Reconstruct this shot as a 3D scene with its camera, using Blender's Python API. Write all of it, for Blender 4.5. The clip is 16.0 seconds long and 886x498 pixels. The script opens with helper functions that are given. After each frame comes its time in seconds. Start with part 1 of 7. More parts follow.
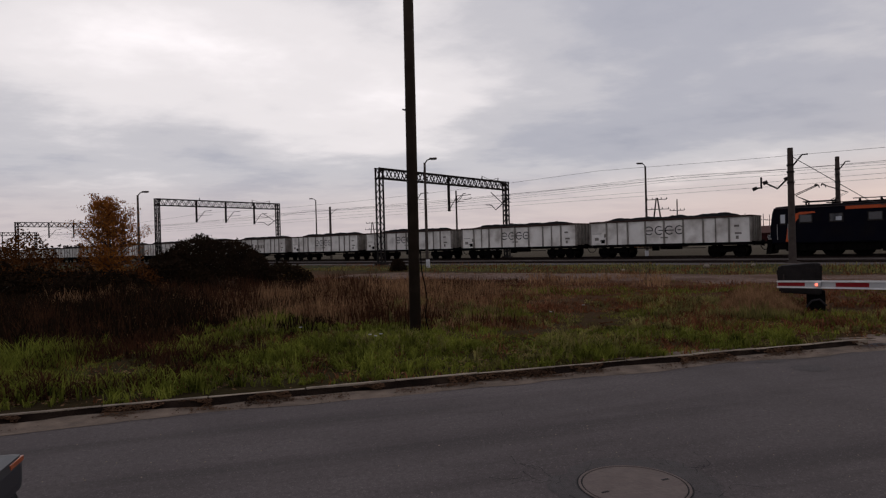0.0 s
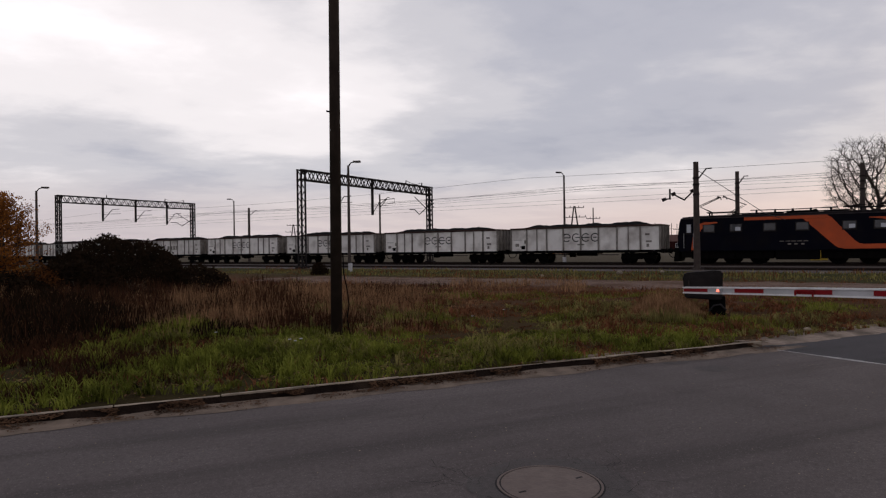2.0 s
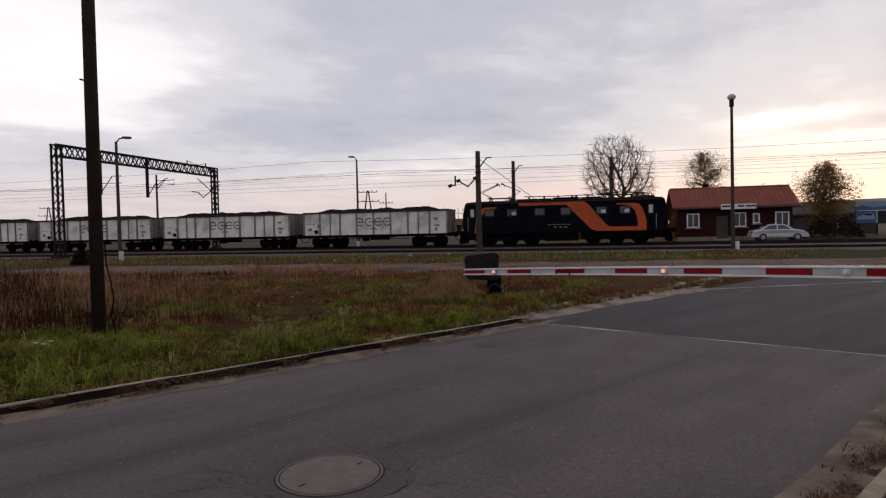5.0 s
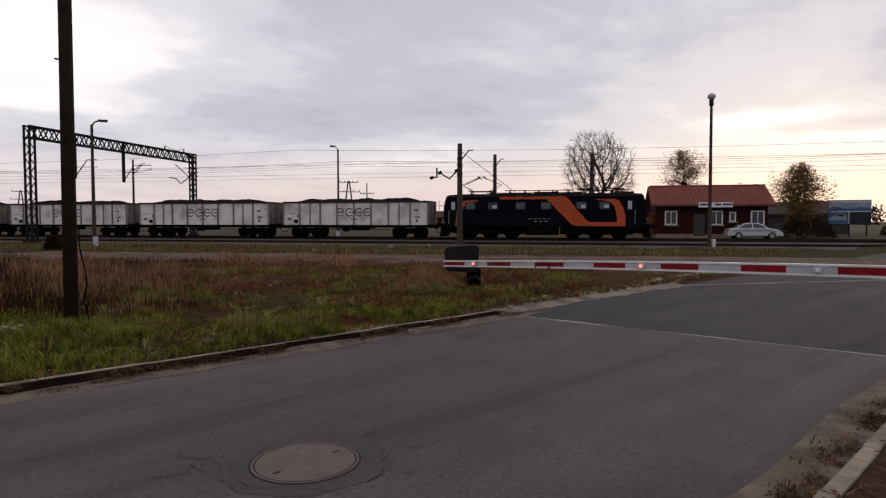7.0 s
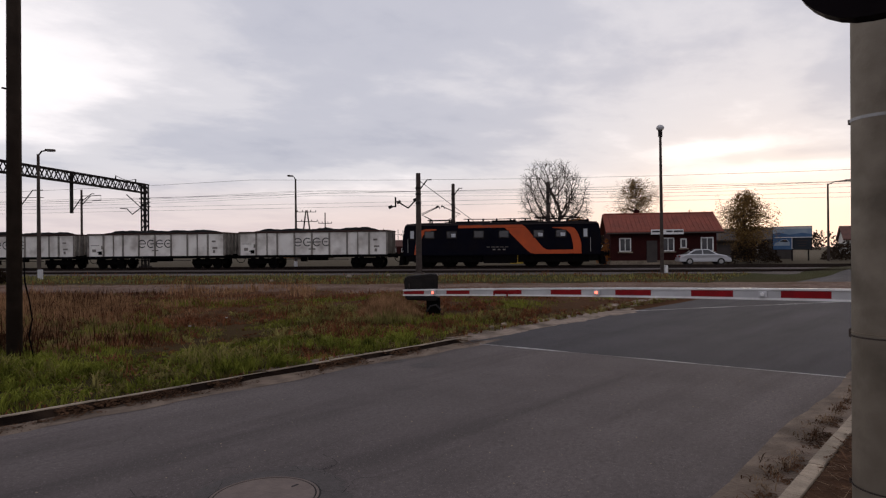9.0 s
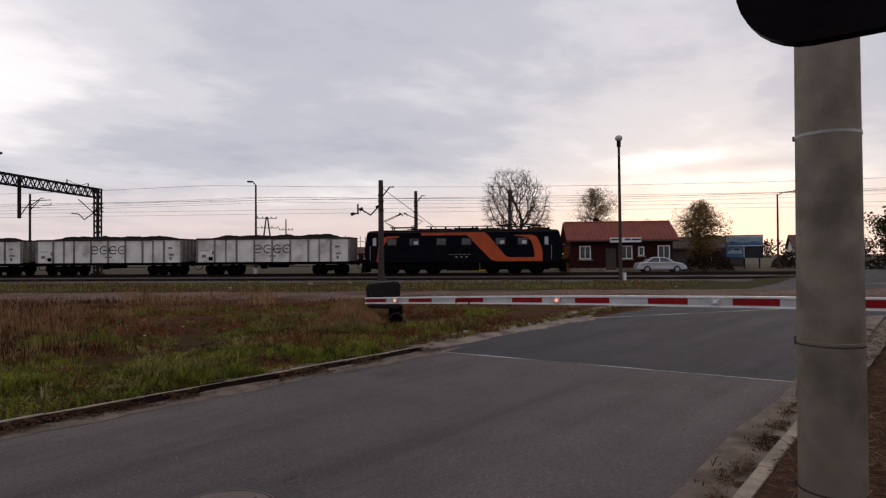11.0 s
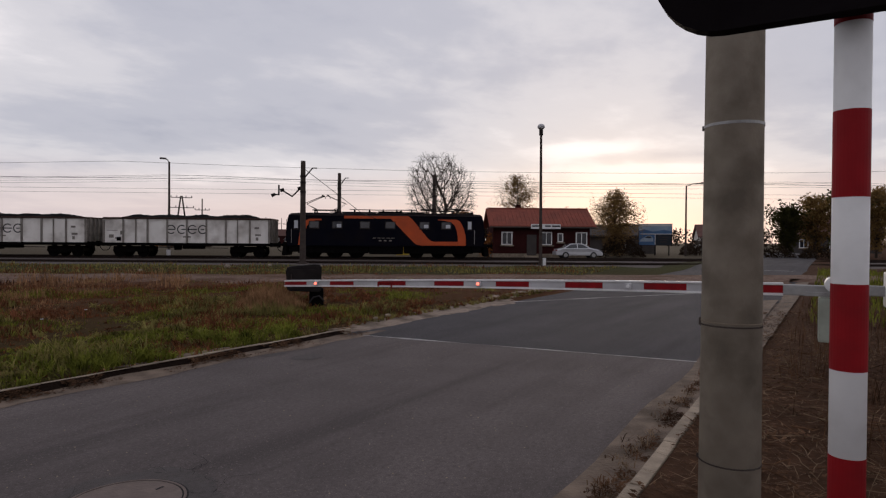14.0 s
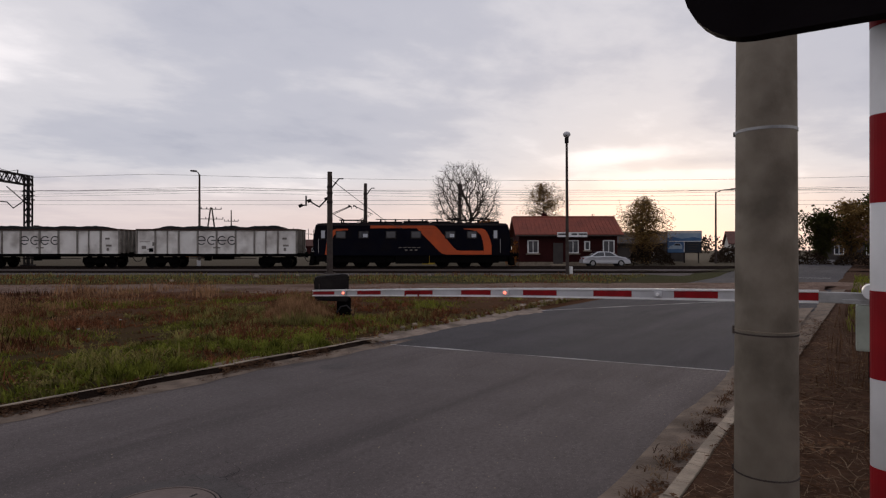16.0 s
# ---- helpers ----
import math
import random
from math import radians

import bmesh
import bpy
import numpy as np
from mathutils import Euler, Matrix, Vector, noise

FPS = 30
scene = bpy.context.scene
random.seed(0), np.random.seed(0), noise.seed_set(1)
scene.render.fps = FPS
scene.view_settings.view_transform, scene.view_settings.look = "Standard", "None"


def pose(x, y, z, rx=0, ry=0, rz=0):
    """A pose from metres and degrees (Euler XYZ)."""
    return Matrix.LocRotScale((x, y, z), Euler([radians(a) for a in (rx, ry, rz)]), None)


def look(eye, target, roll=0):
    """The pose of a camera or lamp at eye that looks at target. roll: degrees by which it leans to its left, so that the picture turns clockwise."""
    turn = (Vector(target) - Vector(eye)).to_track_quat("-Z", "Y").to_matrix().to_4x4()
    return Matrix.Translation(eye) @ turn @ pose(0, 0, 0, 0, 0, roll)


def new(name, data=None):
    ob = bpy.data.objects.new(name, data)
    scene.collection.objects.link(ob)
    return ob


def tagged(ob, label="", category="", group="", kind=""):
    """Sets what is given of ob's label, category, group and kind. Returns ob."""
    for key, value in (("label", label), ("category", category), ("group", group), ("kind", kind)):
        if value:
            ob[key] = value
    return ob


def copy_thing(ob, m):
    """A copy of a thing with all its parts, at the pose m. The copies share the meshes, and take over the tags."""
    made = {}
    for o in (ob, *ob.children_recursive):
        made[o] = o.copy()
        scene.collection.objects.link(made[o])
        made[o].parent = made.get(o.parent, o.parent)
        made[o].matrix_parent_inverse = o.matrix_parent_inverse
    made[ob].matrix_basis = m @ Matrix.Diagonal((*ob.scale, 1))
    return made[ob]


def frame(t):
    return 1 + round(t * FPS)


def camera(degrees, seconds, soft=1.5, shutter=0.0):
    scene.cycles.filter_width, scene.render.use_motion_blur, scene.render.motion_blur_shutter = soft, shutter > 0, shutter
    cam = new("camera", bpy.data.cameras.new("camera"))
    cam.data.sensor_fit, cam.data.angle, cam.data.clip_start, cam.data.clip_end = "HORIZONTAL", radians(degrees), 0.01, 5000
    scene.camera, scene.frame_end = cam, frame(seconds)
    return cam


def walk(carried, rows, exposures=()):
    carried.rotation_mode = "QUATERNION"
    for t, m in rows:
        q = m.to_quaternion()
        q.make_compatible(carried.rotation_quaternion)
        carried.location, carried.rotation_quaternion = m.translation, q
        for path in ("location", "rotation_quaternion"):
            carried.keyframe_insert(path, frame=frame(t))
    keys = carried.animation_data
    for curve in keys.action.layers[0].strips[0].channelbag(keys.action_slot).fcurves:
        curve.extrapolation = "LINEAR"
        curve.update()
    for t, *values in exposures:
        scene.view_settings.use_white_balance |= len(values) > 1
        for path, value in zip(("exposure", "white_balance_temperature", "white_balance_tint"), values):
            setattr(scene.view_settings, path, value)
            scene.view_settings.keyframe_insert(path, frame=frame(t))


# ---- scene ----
cam = camera(71.34, 16.0, soft=1.25)
# seconds, eye, yaw, pitch, lean
PATH = [
    (0, -0.122, 0.018, 1.591, -0.00, -0.26, -1.53),
    (0.5, -0.125, 0.011, 1.582, -1.38, -1.53, -1.45),
    (1, -0.135, -0.007, 1.590, -1.96, -0.72, -1.16),
    (1.5, -0.122, -0.016, 1.598, -4.62, 0.18, -1.26),
    (2, -0.125, 0.003, 1.591, -7.14, 0.00, -0.77),
    (2.5, -0.104, 0.018, 1.588, -9.27, -0.26, -0.73),
    (3, -0.086, 0.024, 1.592, -11.40, -0.13, -0.82),
    (3.5, -0.074, 0.019, 1.603, -15.47, -0.84, -0.68),
    (4, -0.023, 0.015, 1.618, -21.08, -0.84, -2.53),
    (4.2, -0.015, 0.017, 1.627, -23.58, -1.33, -2.96),
    (6.5, 0.002, 0.001, 1.601, -27.14, -2.35, -0.36),
    (7, -0.000, 0.020, 1.600, -27.81, -2.54, 0.01),
    (7.5, -0.021, 0.011, 1.610, -28.15, -1.67, 0.30),
    (8, -0.031, -0.013, 1.594, -27.53, 0.13, 0.06),
    (8.5, -0.044, -0.026, 1.598, -29.64, -0.45, -0.13),
    (9, -0.029, -0.035, 1.606, -31.60, 0.11, -0.53),
    (9.5, -0.046, -0.044, 1.617, -33.15, 0.14, -0.17),
    (10, -0.036, -0.059, 1.625, -34.65, 0.61, -0.62),
    (12.5, -0.042, -0.050, 1.615, -35.81, 0.85, 0.12),
    (13, -0.046, -0.045, 1.613, -36.81, 0.85, 0.28),
    (13.5, -0.015, -0.031, 1.607, -38.18, -0.31, 0.07),
    (14, 0.008, -0.029, 1.601, -42.12, -0.71, 0.42),
    (14.5, -0.010, -0.043, 1.608, -41.37, 0.03, 0.07),
    (15, -0.016, -0.044, 1.608, -40.24, 0.36, -0.13),
    (15.5, -0.023, -0.043, 1.607, -40.25, 0.36, -0.12),
    (16, -0.014, -0.029, 1.602, -39.74, 0.12, -0.00),
]
walk(cam, [(t, Matrix.Translation((x, y, z)) @ pose(0, 0, 0, 0, 0, yaw) @ pose(0, 0, 0, 90 + pitch) @ pose(0, 0, 0, 0, 0, lean))
           for t, x, y, z, yaw, pitch, lean in PATH],
     exposures=[(0.0, -0.32), (0.5, -0.25), (1.5, -0.20), (3.5, -0.08), (4.2, -0.05), (6.3, 0.0), (10.0, 0.02), (12.5, -0.10), (16.0, -0.06)])

# ---------------------------------------------------------------- directions
# The track runs along U, square to it is N; the road runs along E, square to it is Q.
U, N = Vector((0.7660, -0.6428, 0)), Vector((0.6428, 0.7660, 0))
E, Q = Vector((0.9600, 0.2800, 0)), Vector((-0.2800, 0.9600, 0))
TRACK_TURN, ROAD_TURN = -40.0, 16.26
RAIL_Z = 0.2


def track(s, d, z=0.0):
    return U * s + N * d + Vector((0, 0, z))


def road(k, q, z=0.0):
    return E * k + Q * q + Vector((0, 0, z))


def polar(az, r, z=0.0):
    return Vector((-math.sin(radians(az)) * r, math.cos(radians(az)) * r, z))


# ---------------------------------------------------------------- world and sun
SUN_AZ, SUN_EL = -58.0, 5.0
world = bpy.data.worlds.new("evening_sky")
scene.world = world
world.use_nodes = True
wt = world.node_tree
wt.nodes.clear()


def wn(kind, **kw):
    n = wt.nodes.new(kind)
    for k, v in kw.items():
        if k == "operation":
            n.operation = v
        elif k == "blend":
            n.data_type, n.blend_type = "RGBA", v
    return n


def wmath(op, a, b=None, c=None):
    n = wn("ShaderNodeMath", operation=op)
    for i, v in enumerate((a, b, c)):
        if v is None:
            continue
        if isinstance(v, (int, float)):
            n.inputs[i].default_value = v
        else:
            wt.links.new(v, n.inputs[i])
    return n.outputs[0]


def wmix(fac, a, b):
    n = wn("ShaderNodeMix", blend="MIX")
    n.clamp_factor = True
    for sock, v in ((n.inputs[0], fac), (n.inputs[6], a), (n.inputs[7], b)):
        if isinstance(v, (int, float)):
            sock.default_value = v
        elif isinstance(v, tuple):
            sock.default_value = (*v, 1)
        else:
            wt.links.new(v, sock)
    return n.outputs[2]


def wramp(v, stops):
    n = wn("ShaderNodeValToRGB")
    n.color_ramp.interpolation = "EASE"
    el = n.color_ramp.elements
    while len(el) < len(stops):
        el.new(0.5)
    for e, (p, c) in zip(el, stops):
        e.position, e.color = p, ((c, c, c, 1) if isinstance(c, float) else (*c, 1))
    wt.links.new(v, n.inputs[0])
    return n.outputs[0]


coord = wn("ShaderNodeTexCoord").outputs["Generated"]
sep = wn("ShaderNodeSeparateXYZ")
wt.links.new(coord, sep.inputs[0])
up = wmath("MAXIMUM", sep.outputs[2], 0.0)
# cloud sheets seen in perspective: direction over height
lift = wmath("ADD", up, 0.13)
comb = wn("ShaderNodeCombineXYZ")
wt.links.new(wmath("DIVIDE", sep.outputs[0], lift), comb.inputs[0])
wt.links.new(wmath("DIVIDE", sep.outputs[1], lift), comb.inputs[1])


def wnoise(scale, detail, rough, offset, distort=0.0):
    m = wn("ShaderNodeMapping")
    m.inputs["Location"].default_value = offset
    m.inputs["Rotation"].default_value = (0, 0, radians(SUN_AZ + 20))
    m.inputs["Scale"].default_value = (0.9, 1.1, 1)
    wt.links.new(comb.outputs[0], m.inputs[0])
    n = wn("ShaderNodeTexNoise")
    n.inputs["Scale"].default_value, n.inputs["Detail"].default_value, n.inputs["Roughness"].default_value = scale, detail, rough
    n.inputs["Distortion"].default_value = distort
    wt.links.new(m.outputs[0], n.inputs["Vector"])
    return n.outputs["Fac"]


def glow(az, el, wide, high):
    """A soft round or lying brightness of the sky about one direction, 1 in its middle."""
    a, e = radians(az), radians(el)
    right = (math.cos(a), math.sin(a), 0)
    ahead = (-math.sin(a) * math.cos(e), math.cos(a) * math.cos(e), math.sin(e))
    above = (math.sin(a) * math.sin(e), -math.cos(a) * math.sin(e), math.cos(e))
    outs = []
    for axis in (right, above, ahead):
        n = wn("ShaderNodeVectorMath", operation="DOT_PRODUCT")
        n.inputs[1].default_value = axis
        wt.links.new(coord, n.inputs[0])
        outs.append(n.outputs["Value"])
    h = wmath("POWER", wmath("DIVIDE", outs[0], math.sin(radians(wide))), 2.0)
    v = wmath("POWER", wmath("DIVIDE", outs[1], math.sin(radians(high))), 2.0)
    g = wmath("EXPONENT", wmath("MULTIPLY", wmath("ADD", h, v), -1.0))
    return wmath("MULTIPLY", g, wmath("GREATER_THAN", outs[2], 0.0))


big = wnoise(0.45, 3, 0.5, (3.1, 1.7, 0))
fine = wnoise(1.5, 7, 0.52, (0.4, 5.2, 0), 0.12)
wisps = wnoise(4.2, 8, 0.6, (7.3, 2.2, 0), 0.2)
cloud = wmath("ADD", wmath("MULTIPLY", big, 0.48), wmath("ADD", wmath("MULTIPLY", fine, 0.42), wmath("MULTIPLY", wisps, 0.16)))
cloud = wmath("SUBTRACT", cloud, 0.03)
sky_glow = wmath("ADD", wmath("ADD", wmath("MULTIPLY", glow(25, 17, 34, 15), 0.13), wmath("MULTIPLY", glow(27, 18, 11, 6), 0.22)),
                 wmath("ADD", wmath("MULTIPLY", glow(5, 13, 8, 5), 0.20),
                       wmath("ADD", wmath("MULTIPLY", glow(-26, 6.0, 9, 1.6), 0.20), wmath("MULTIPLY", glow(SUN_AZ, SUN_EL, 13, 5), 0.14))))
sky_glow = wmath("ADD", sky_glow, wmath("SUBTRACT", wmath("ADD", wmath("MULTIPLY", glow(10, 15, 17, 10), 0.07), wmath("MULTIPLY", glow(-50, 14, 17, 8), 0.08)),
                                        wmath("MULTIPLY", glow(-22, 18, 15, 7), 0.13)))
breaks = wmath("SUBTRACT", wmath("ADD", wmath("MULTIPLY", glow(-56, 8.4, 6, 0.8), 0.18), wmath("MULTIPLY", glow(-66, 6.4, 9, 1.0), 0.16)), wmath("MULTIPLY", glow(-62, 7.6, 5.5, 0.8), 0.16))
bright = wmath("ADD", cloud, wmath("ADD", sky_glow, breaks))
grey = wramp(bright, [(0.34, (0.45, 0.46, 0.555)), (0.48, (0.566, 0.565, 0.645)), (0.60, (0.726, 0.705, 0.756)), (0.78, (1.07, 1.01, 1.03)), (1.0, (1.45, 1.36, 1.38))])
# peach light under the cloud's edge, low down, stronger towards the sun
low = wramp(up, [(0.0, 1.0), (0.045, 0.85), (0.13, 0.0)])
toward = wmath("ADD", 0.34, wmath("MULTIPLY", glow(SUN_AZ + 8, 2.0, 50, 30), 0.66))
peach = wmix(wmath("MULTIPLY", low, toward), grey, (0.88, 0.70, 0.67))
warm = wmix(wmath("MULTIPLY", glow(SUN_AZ, 3.0, 13, 3.6), 0.7), peach, (1.04, 0.89, 0.80))
nishita = wn("ShaderNodeTexSky")
nishita.sky_type, nishita.sun_disc = "NISHITA", False
nishita.sun_elevation, nishita.sun_rotation = radians(SUN_EL), radians(-SUN_AZ)
back_cloud, back_sky, both = wn("ShaderNodeBackground"), wn("ShaderNodeBackground"), wn("ShaderNodeAddShader")
wt.links.new(warm, back_cloud.inputs[0])
back_cloud.inputs[1].default_value = 0.96
wt.links.new(nishita.outputs[0], back_sky.inputs[0])
back_sky.inputs[1].default_value = 0.008
wt.links.new(back_cloud.outputs[0], both.inputs[0])
wt.links.new(back_sky.outputs[0], both.inputs[1])
wt.links.new(both.outputs[0], wn("ShaderNodeOutputWorld").inputs[0])

sun = new("sun", bpy.data.lights.new("sun", "SUN"))
sun.data.energy, sun.data.angle, sun.data.color = 0.5, radians(14), (1.0, 0.82, 0.64)
sun.matrix_world = look(polar(SUN_AZ, 60, 60 * math.tan(radians(SUN_EL))), (0, 0, 0))


# ---------------------------------------------------------------- materials
def surf(name, c1, c2, scale=4.0, rough=0.8, bump=0.0, metal=0.0, stain=None, stain_scale=0.7, stain_amount=0.5, object_random=0.0, fine=40.0, spec=0.3):
    """A worn surface: two colours in grain, a third in large stains, fine relief."""
    m = bpy.data.materials.new(name)
    m.use_nodes = True
    t = m.node_tree
    b = t.nodes["Principled BSDF"]
    geo = t.nodes.new("ShaderNodeNewGeometry").outputs["Position"]

    def noise_at(sc, det):
        n = t.nodes.new("ShaderNodeTexNoise")
        n.inputs["Scale"].default_value, n.inputs["Detail"].default_value = sc, det
        t.links.new(geo, n.inputs["Vector"])
        return n.outputs["Fac"]

    def stretch(v, lo, hi):
        r = t.nodes.new("ShaderNodeMapRange")
        r.inputs[1].default_value, r.inputs[2].default_value = lo, hi
        t.links.new(v, r.inputs[0])
        return r.outputs[0]

    def mix(f, a, c):
        n = t.nodes.new("ShaderNodeMix")
        n.data_type = "RGBA"
        for sock, v in ((n.inputs[0], f), (n.inputs[6], a), (n.inputs[7], c)):
            if isinstance(v, (int, float)):
                sock.default_value = v
            elif isinstance(v, tuple):
                sock.default_value = (*v, 1)
            else:
                t.links.new(v, sock)
        return n.outputs[2]

    col = mix(stretch(noise_at(scale, 6), 0.3, 0.7), c1, c2)
    if stain:
        f = t.nodes.new("ShaderNodeMath")
        f.operation = "MULTIPLY"
        t.links.new(stretch(noise_at(stain_scale, 5), 0.45, 0.7), f.inputs[0])
        f.inputs[1].default_value = stain_amount
        col = mix(f.outputs[0], col, stain)
    if object_random:
        info = t.nodes.new("ShaderNodeObjectInfo").outputs["Random"]
        h = t.nodes.new("ShaderNodeHueSaturation")
        r = t.nodes.new("ShaderNodeMapRange")
        r.inputs[3].default_value, r.inputs[4].default_value = 1 - object_random, 1 + object_random
        t.links.new(info, r.inputs[0])
        t.links.new(r.outputs[0], h.inputs["Value"])
        t.links.new(col, h.inputs["Color"])
        col = h.outputs[0]
    t.links.new(col, b.inputs["Base Color"])
    b.inputs["Roughness"].default_value, b.inputs["Metallic"].default_value = rough, metal
    b.inputs["Specular IOR Level"].default_value = spec
    if bump:
        n = t.nodes.new("ShaderNodeBump")
        n.inputs["Strength"].default_value, n.inputs["Distance"].default_value = min(1, bump), 0.02
        t.links.new(noise_at(fine, 4), n.inputs["Height"])
        t.links.new(n.outputs[0], b.inputs["Normal"])
    return m


M = {}
M["paint_line"] = surf("worn_white_line", (0.42, 0.41, 0.40), (0.20, 0.19, 0.19), 6, 0.8, 0.2)


def asphalt_material(name, pale, dark, spots):
    """Rolled asphalt: aggregate speckle, wheel tracks drawn out along the road, blotches and old patches."""
    m = bpy.data.materials.new(name)
    m.use_nodes = True
    t = m.node_tree
    b = t.nodes["Principled BSDF"]
    pos = t.nodes.new("ShaderNodeNewGeometry").outputs["Position"]
    mp = t.nodes.new("ShaderNodeMapping")
    mp.inputs["Rotation"].default_value = (0, 0, radians(-ROAD_TURN))
    t.links.new(pos, mp.inputs[0])

    def nz(sc, det, stretch=1.0):
        s = t.nodes.new("ShaderNodeMapping")
        s.inputs["Scale"].default_value = (stretch, 1, 1)
        t.links.new(mp.outputs[0], s.inputs[0])
        n = t.nodes.new("ShaderNodeTexNoise")
        n.inputs["Scale"].default_value, n.inputs["Detail"].default_value, n.inputs["Roughness"].default_value = sc, det, 0.6
        t.links.new(s.outputs[0], n.inputs["Vector"])
        return n.outputs["Fac"]

    def rng(v, lo, hi):
        r = t.nodes.new("ShaderNodeMapRange")
        r.inputs[1].default_value, r.inputs[2].default_value = lo, hi
        t.links.new(v, r.inputs[0])
        return r.outputs[0]

    def mix(f, a, c, k=1.0):
        if k != 1.0:
            q = t.nodes.new("ShaderNodeMath")
            q.operation = "MULTIPLY"
            q.inputs[1].default_value = k
            t.links.new(f, q.inputs[0])
            f = q.outputs[0]
        n = t.nodes.new("ShaderNodeMix")
        n.data_type = "RGBA"
        t.links.new(f, n.inputs[0])
        for sock, v in ((n.inputs[6], a), (n.inputs[7], c)):
            if isinstance(v, tuple):
                sock.default_value = (*v, 1)
            else:
                t.links.new(v, sock)
        return n.outputs[2]

    col = mix(rng(nz(1.1, 6), 0.35, 0.68), pale, dark)
    col = mix(rng(nz(1.6, 4, 0.10), 0.52, 0.66), col, tuple(c * 0.72 for c in dark), 0.6)
    col = mix(rng(nz(0.45, 5, 0.3), 0.50, 0.66), col, tuple(c * 1.45 for c in pale), 0.6)
    col = mix(rng(nz(0.8, 5, 0.12), 0.50, 0.64), col, tuple(c * 0.62 for c in dark), 0.55)
    col = mix(rng(nz(6.0, 3), 0.62, 0.72), col, tuple(c * 0.6 for c in dark), 0.35)
    v = t.nodes.new("ShaderNodeTexVoronoi")
    v.inputs["Scale"].default_value = 38
    t.links.new(pos, v.inputs["Vector"])
    col = mix(rng(v.outputs["Distance"], 0.30, 0.08), col, spots, 0.55)
    col = mix(rng(nz(24, 4), 0.42, 0.66), col, tuple(c * 0.6 for c in dark), 0.5)
    col = mix(rng(nz(90, 2), 0.45, 0.65), col, tuple(c * 0.5 for c in dark), 0.5)
    t.links.new(col, b.inputs["Base Color"])
    r = t.nodes.new("ShaderNodeMapRange")
    r.inputs[3].default_value, r.inputs[4].default_value = 0.75, 0.95
    t.links.new(nz(1.6, 4, 0.10), r.inputs[0])
    t.links.new(r.outputs[0], b.inputs["Roughness"])
    b.inputs["Specular IOR Level"].default_value = 0.18
    bp = t.nodes.new("ShaderNodeBump")
    bp.inputs["Strength"].default_value, bp.inputs["Distance"].default_value = 0.6, 0.006
    t.links.new(nz(140, 3), bp.inputs["Height"])
    t.links.new(bp.outputs[0], b.inputs["Normal"])
    return m


M["asphalt"] = asphalt_material("old_rolled_asphalt", (0.120, 0.098, 0.094), (0.090, 0.073, 0.070), (0.24, 0.205, 0.19))
M["asphalt_new"] = asphalt_material("newer_dark_asphalt", (0.056, 0.050, 0.055), (0.043, 0.038, 0.042), (0.09, 0.082, 0.084))
M["patch"] = surf("dark_asphalt_patch", (0.056, 0.047, 0.045), (0.078, 0.065, 0.062), 25, 0.9, 0.5, stain=(0.085, 0.076, 0.073), stain_scale=6, fine=120)
M["kerb"] = surf("kerb_concrete", (0.34, 0.27, 0.20), (0.21, 0.166, 0.122), 7, 0.9, 0.6, stain=(0.06, 0.05, 0.04), stain_scale=2.0, object_random=0.18)
M["sand"] = surf("sandy_dirt", (0.32, 0.245, 0.195), (0.17, 0.125, 0.095), 7, 0.95, 0.9, stain=(0.06, 0.042, 0.028), stain_scale=1.7, stain_amount=0.85)
M["gutter_sand"] = surf("gutter_sand", (0.20, 0.146, 0.108), (0.115, 0.083, 0.062), 5, 0.95, 0.7, stain=(0.055, 0.038, 0.026), stain_scale=2.2, stain_amount=0.8)
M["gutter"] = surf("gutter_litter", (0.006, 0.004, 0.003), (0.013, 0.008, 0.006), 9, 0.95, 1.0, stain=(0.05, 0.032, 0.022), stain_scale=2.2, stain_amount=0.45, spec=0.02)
M["gravel"] = surf("grey_gravel_path", (0.21, 0.145, 0.115), (0.10, 0.062, 0.046), 6, 0.95, 1.0, spec=0.05, stain=(0.085, 0.045, 0.028), stain_scale=0.55, stain_amount=0.9)
M["ballast"] = surf("track_ballast", (0.105, 0.08, 0.07), (0.06, 0.047, 0.042), 6, 0.95, 1.0, stain=(0.024, 0.019, 0.016), stain_scale=0.8, fine=18)
M["iron"] = surf("manhole_iron", (0.150, 0.112, 0.097), (0.118, 0.088, 0.076), 14, 0.75, 0.25, stain=(0.085, 0.06, 0.05), stain_scale=5, spec=0.25)
M["dark_gap"] = surf("dark_joint", (0.012, 0.011, 0.011), (0.02, 0.018, 0.017), 20, 0.95)
M["wood_pole"] = surf("weathered_dark_pole", (0.026, 0.018, 0.014), (0.042, 0.030, 0.023), 5, 0.95, 0.6, stain=(0.014, 0.010, 0.008), stain_scale=1.2, spec=0.08)
M["concrete"] = surf("spun_concrete", (0.42, 0.37, 0.30), (0.32, 0.28, 0.225), 7, 0.9, 0.12, stain=(0.19, 0.165, 0.13), stain_scale=4, stain_amount=0.85, fine=60, spec=0.15)
M["mast"] = surf("dark_mast_steel", (0.014, 0.012, 0.012), (0.024, 0.020, 0.019), 5, 0.9, 0.3, spec=0.08)
M["mast_grey"] = surf("grey_mast", (0.045, 0.034, 0.030), (0.07, 0.055, 0.048), 3, 0.9, 0.3, spec=0.1)
M["galv"] = surf("galvanised_steel", (0.36, 0.35, 0.34), (0.28, 0.275, 0.27), 12, 0.5, 0.1, metal=0.6)
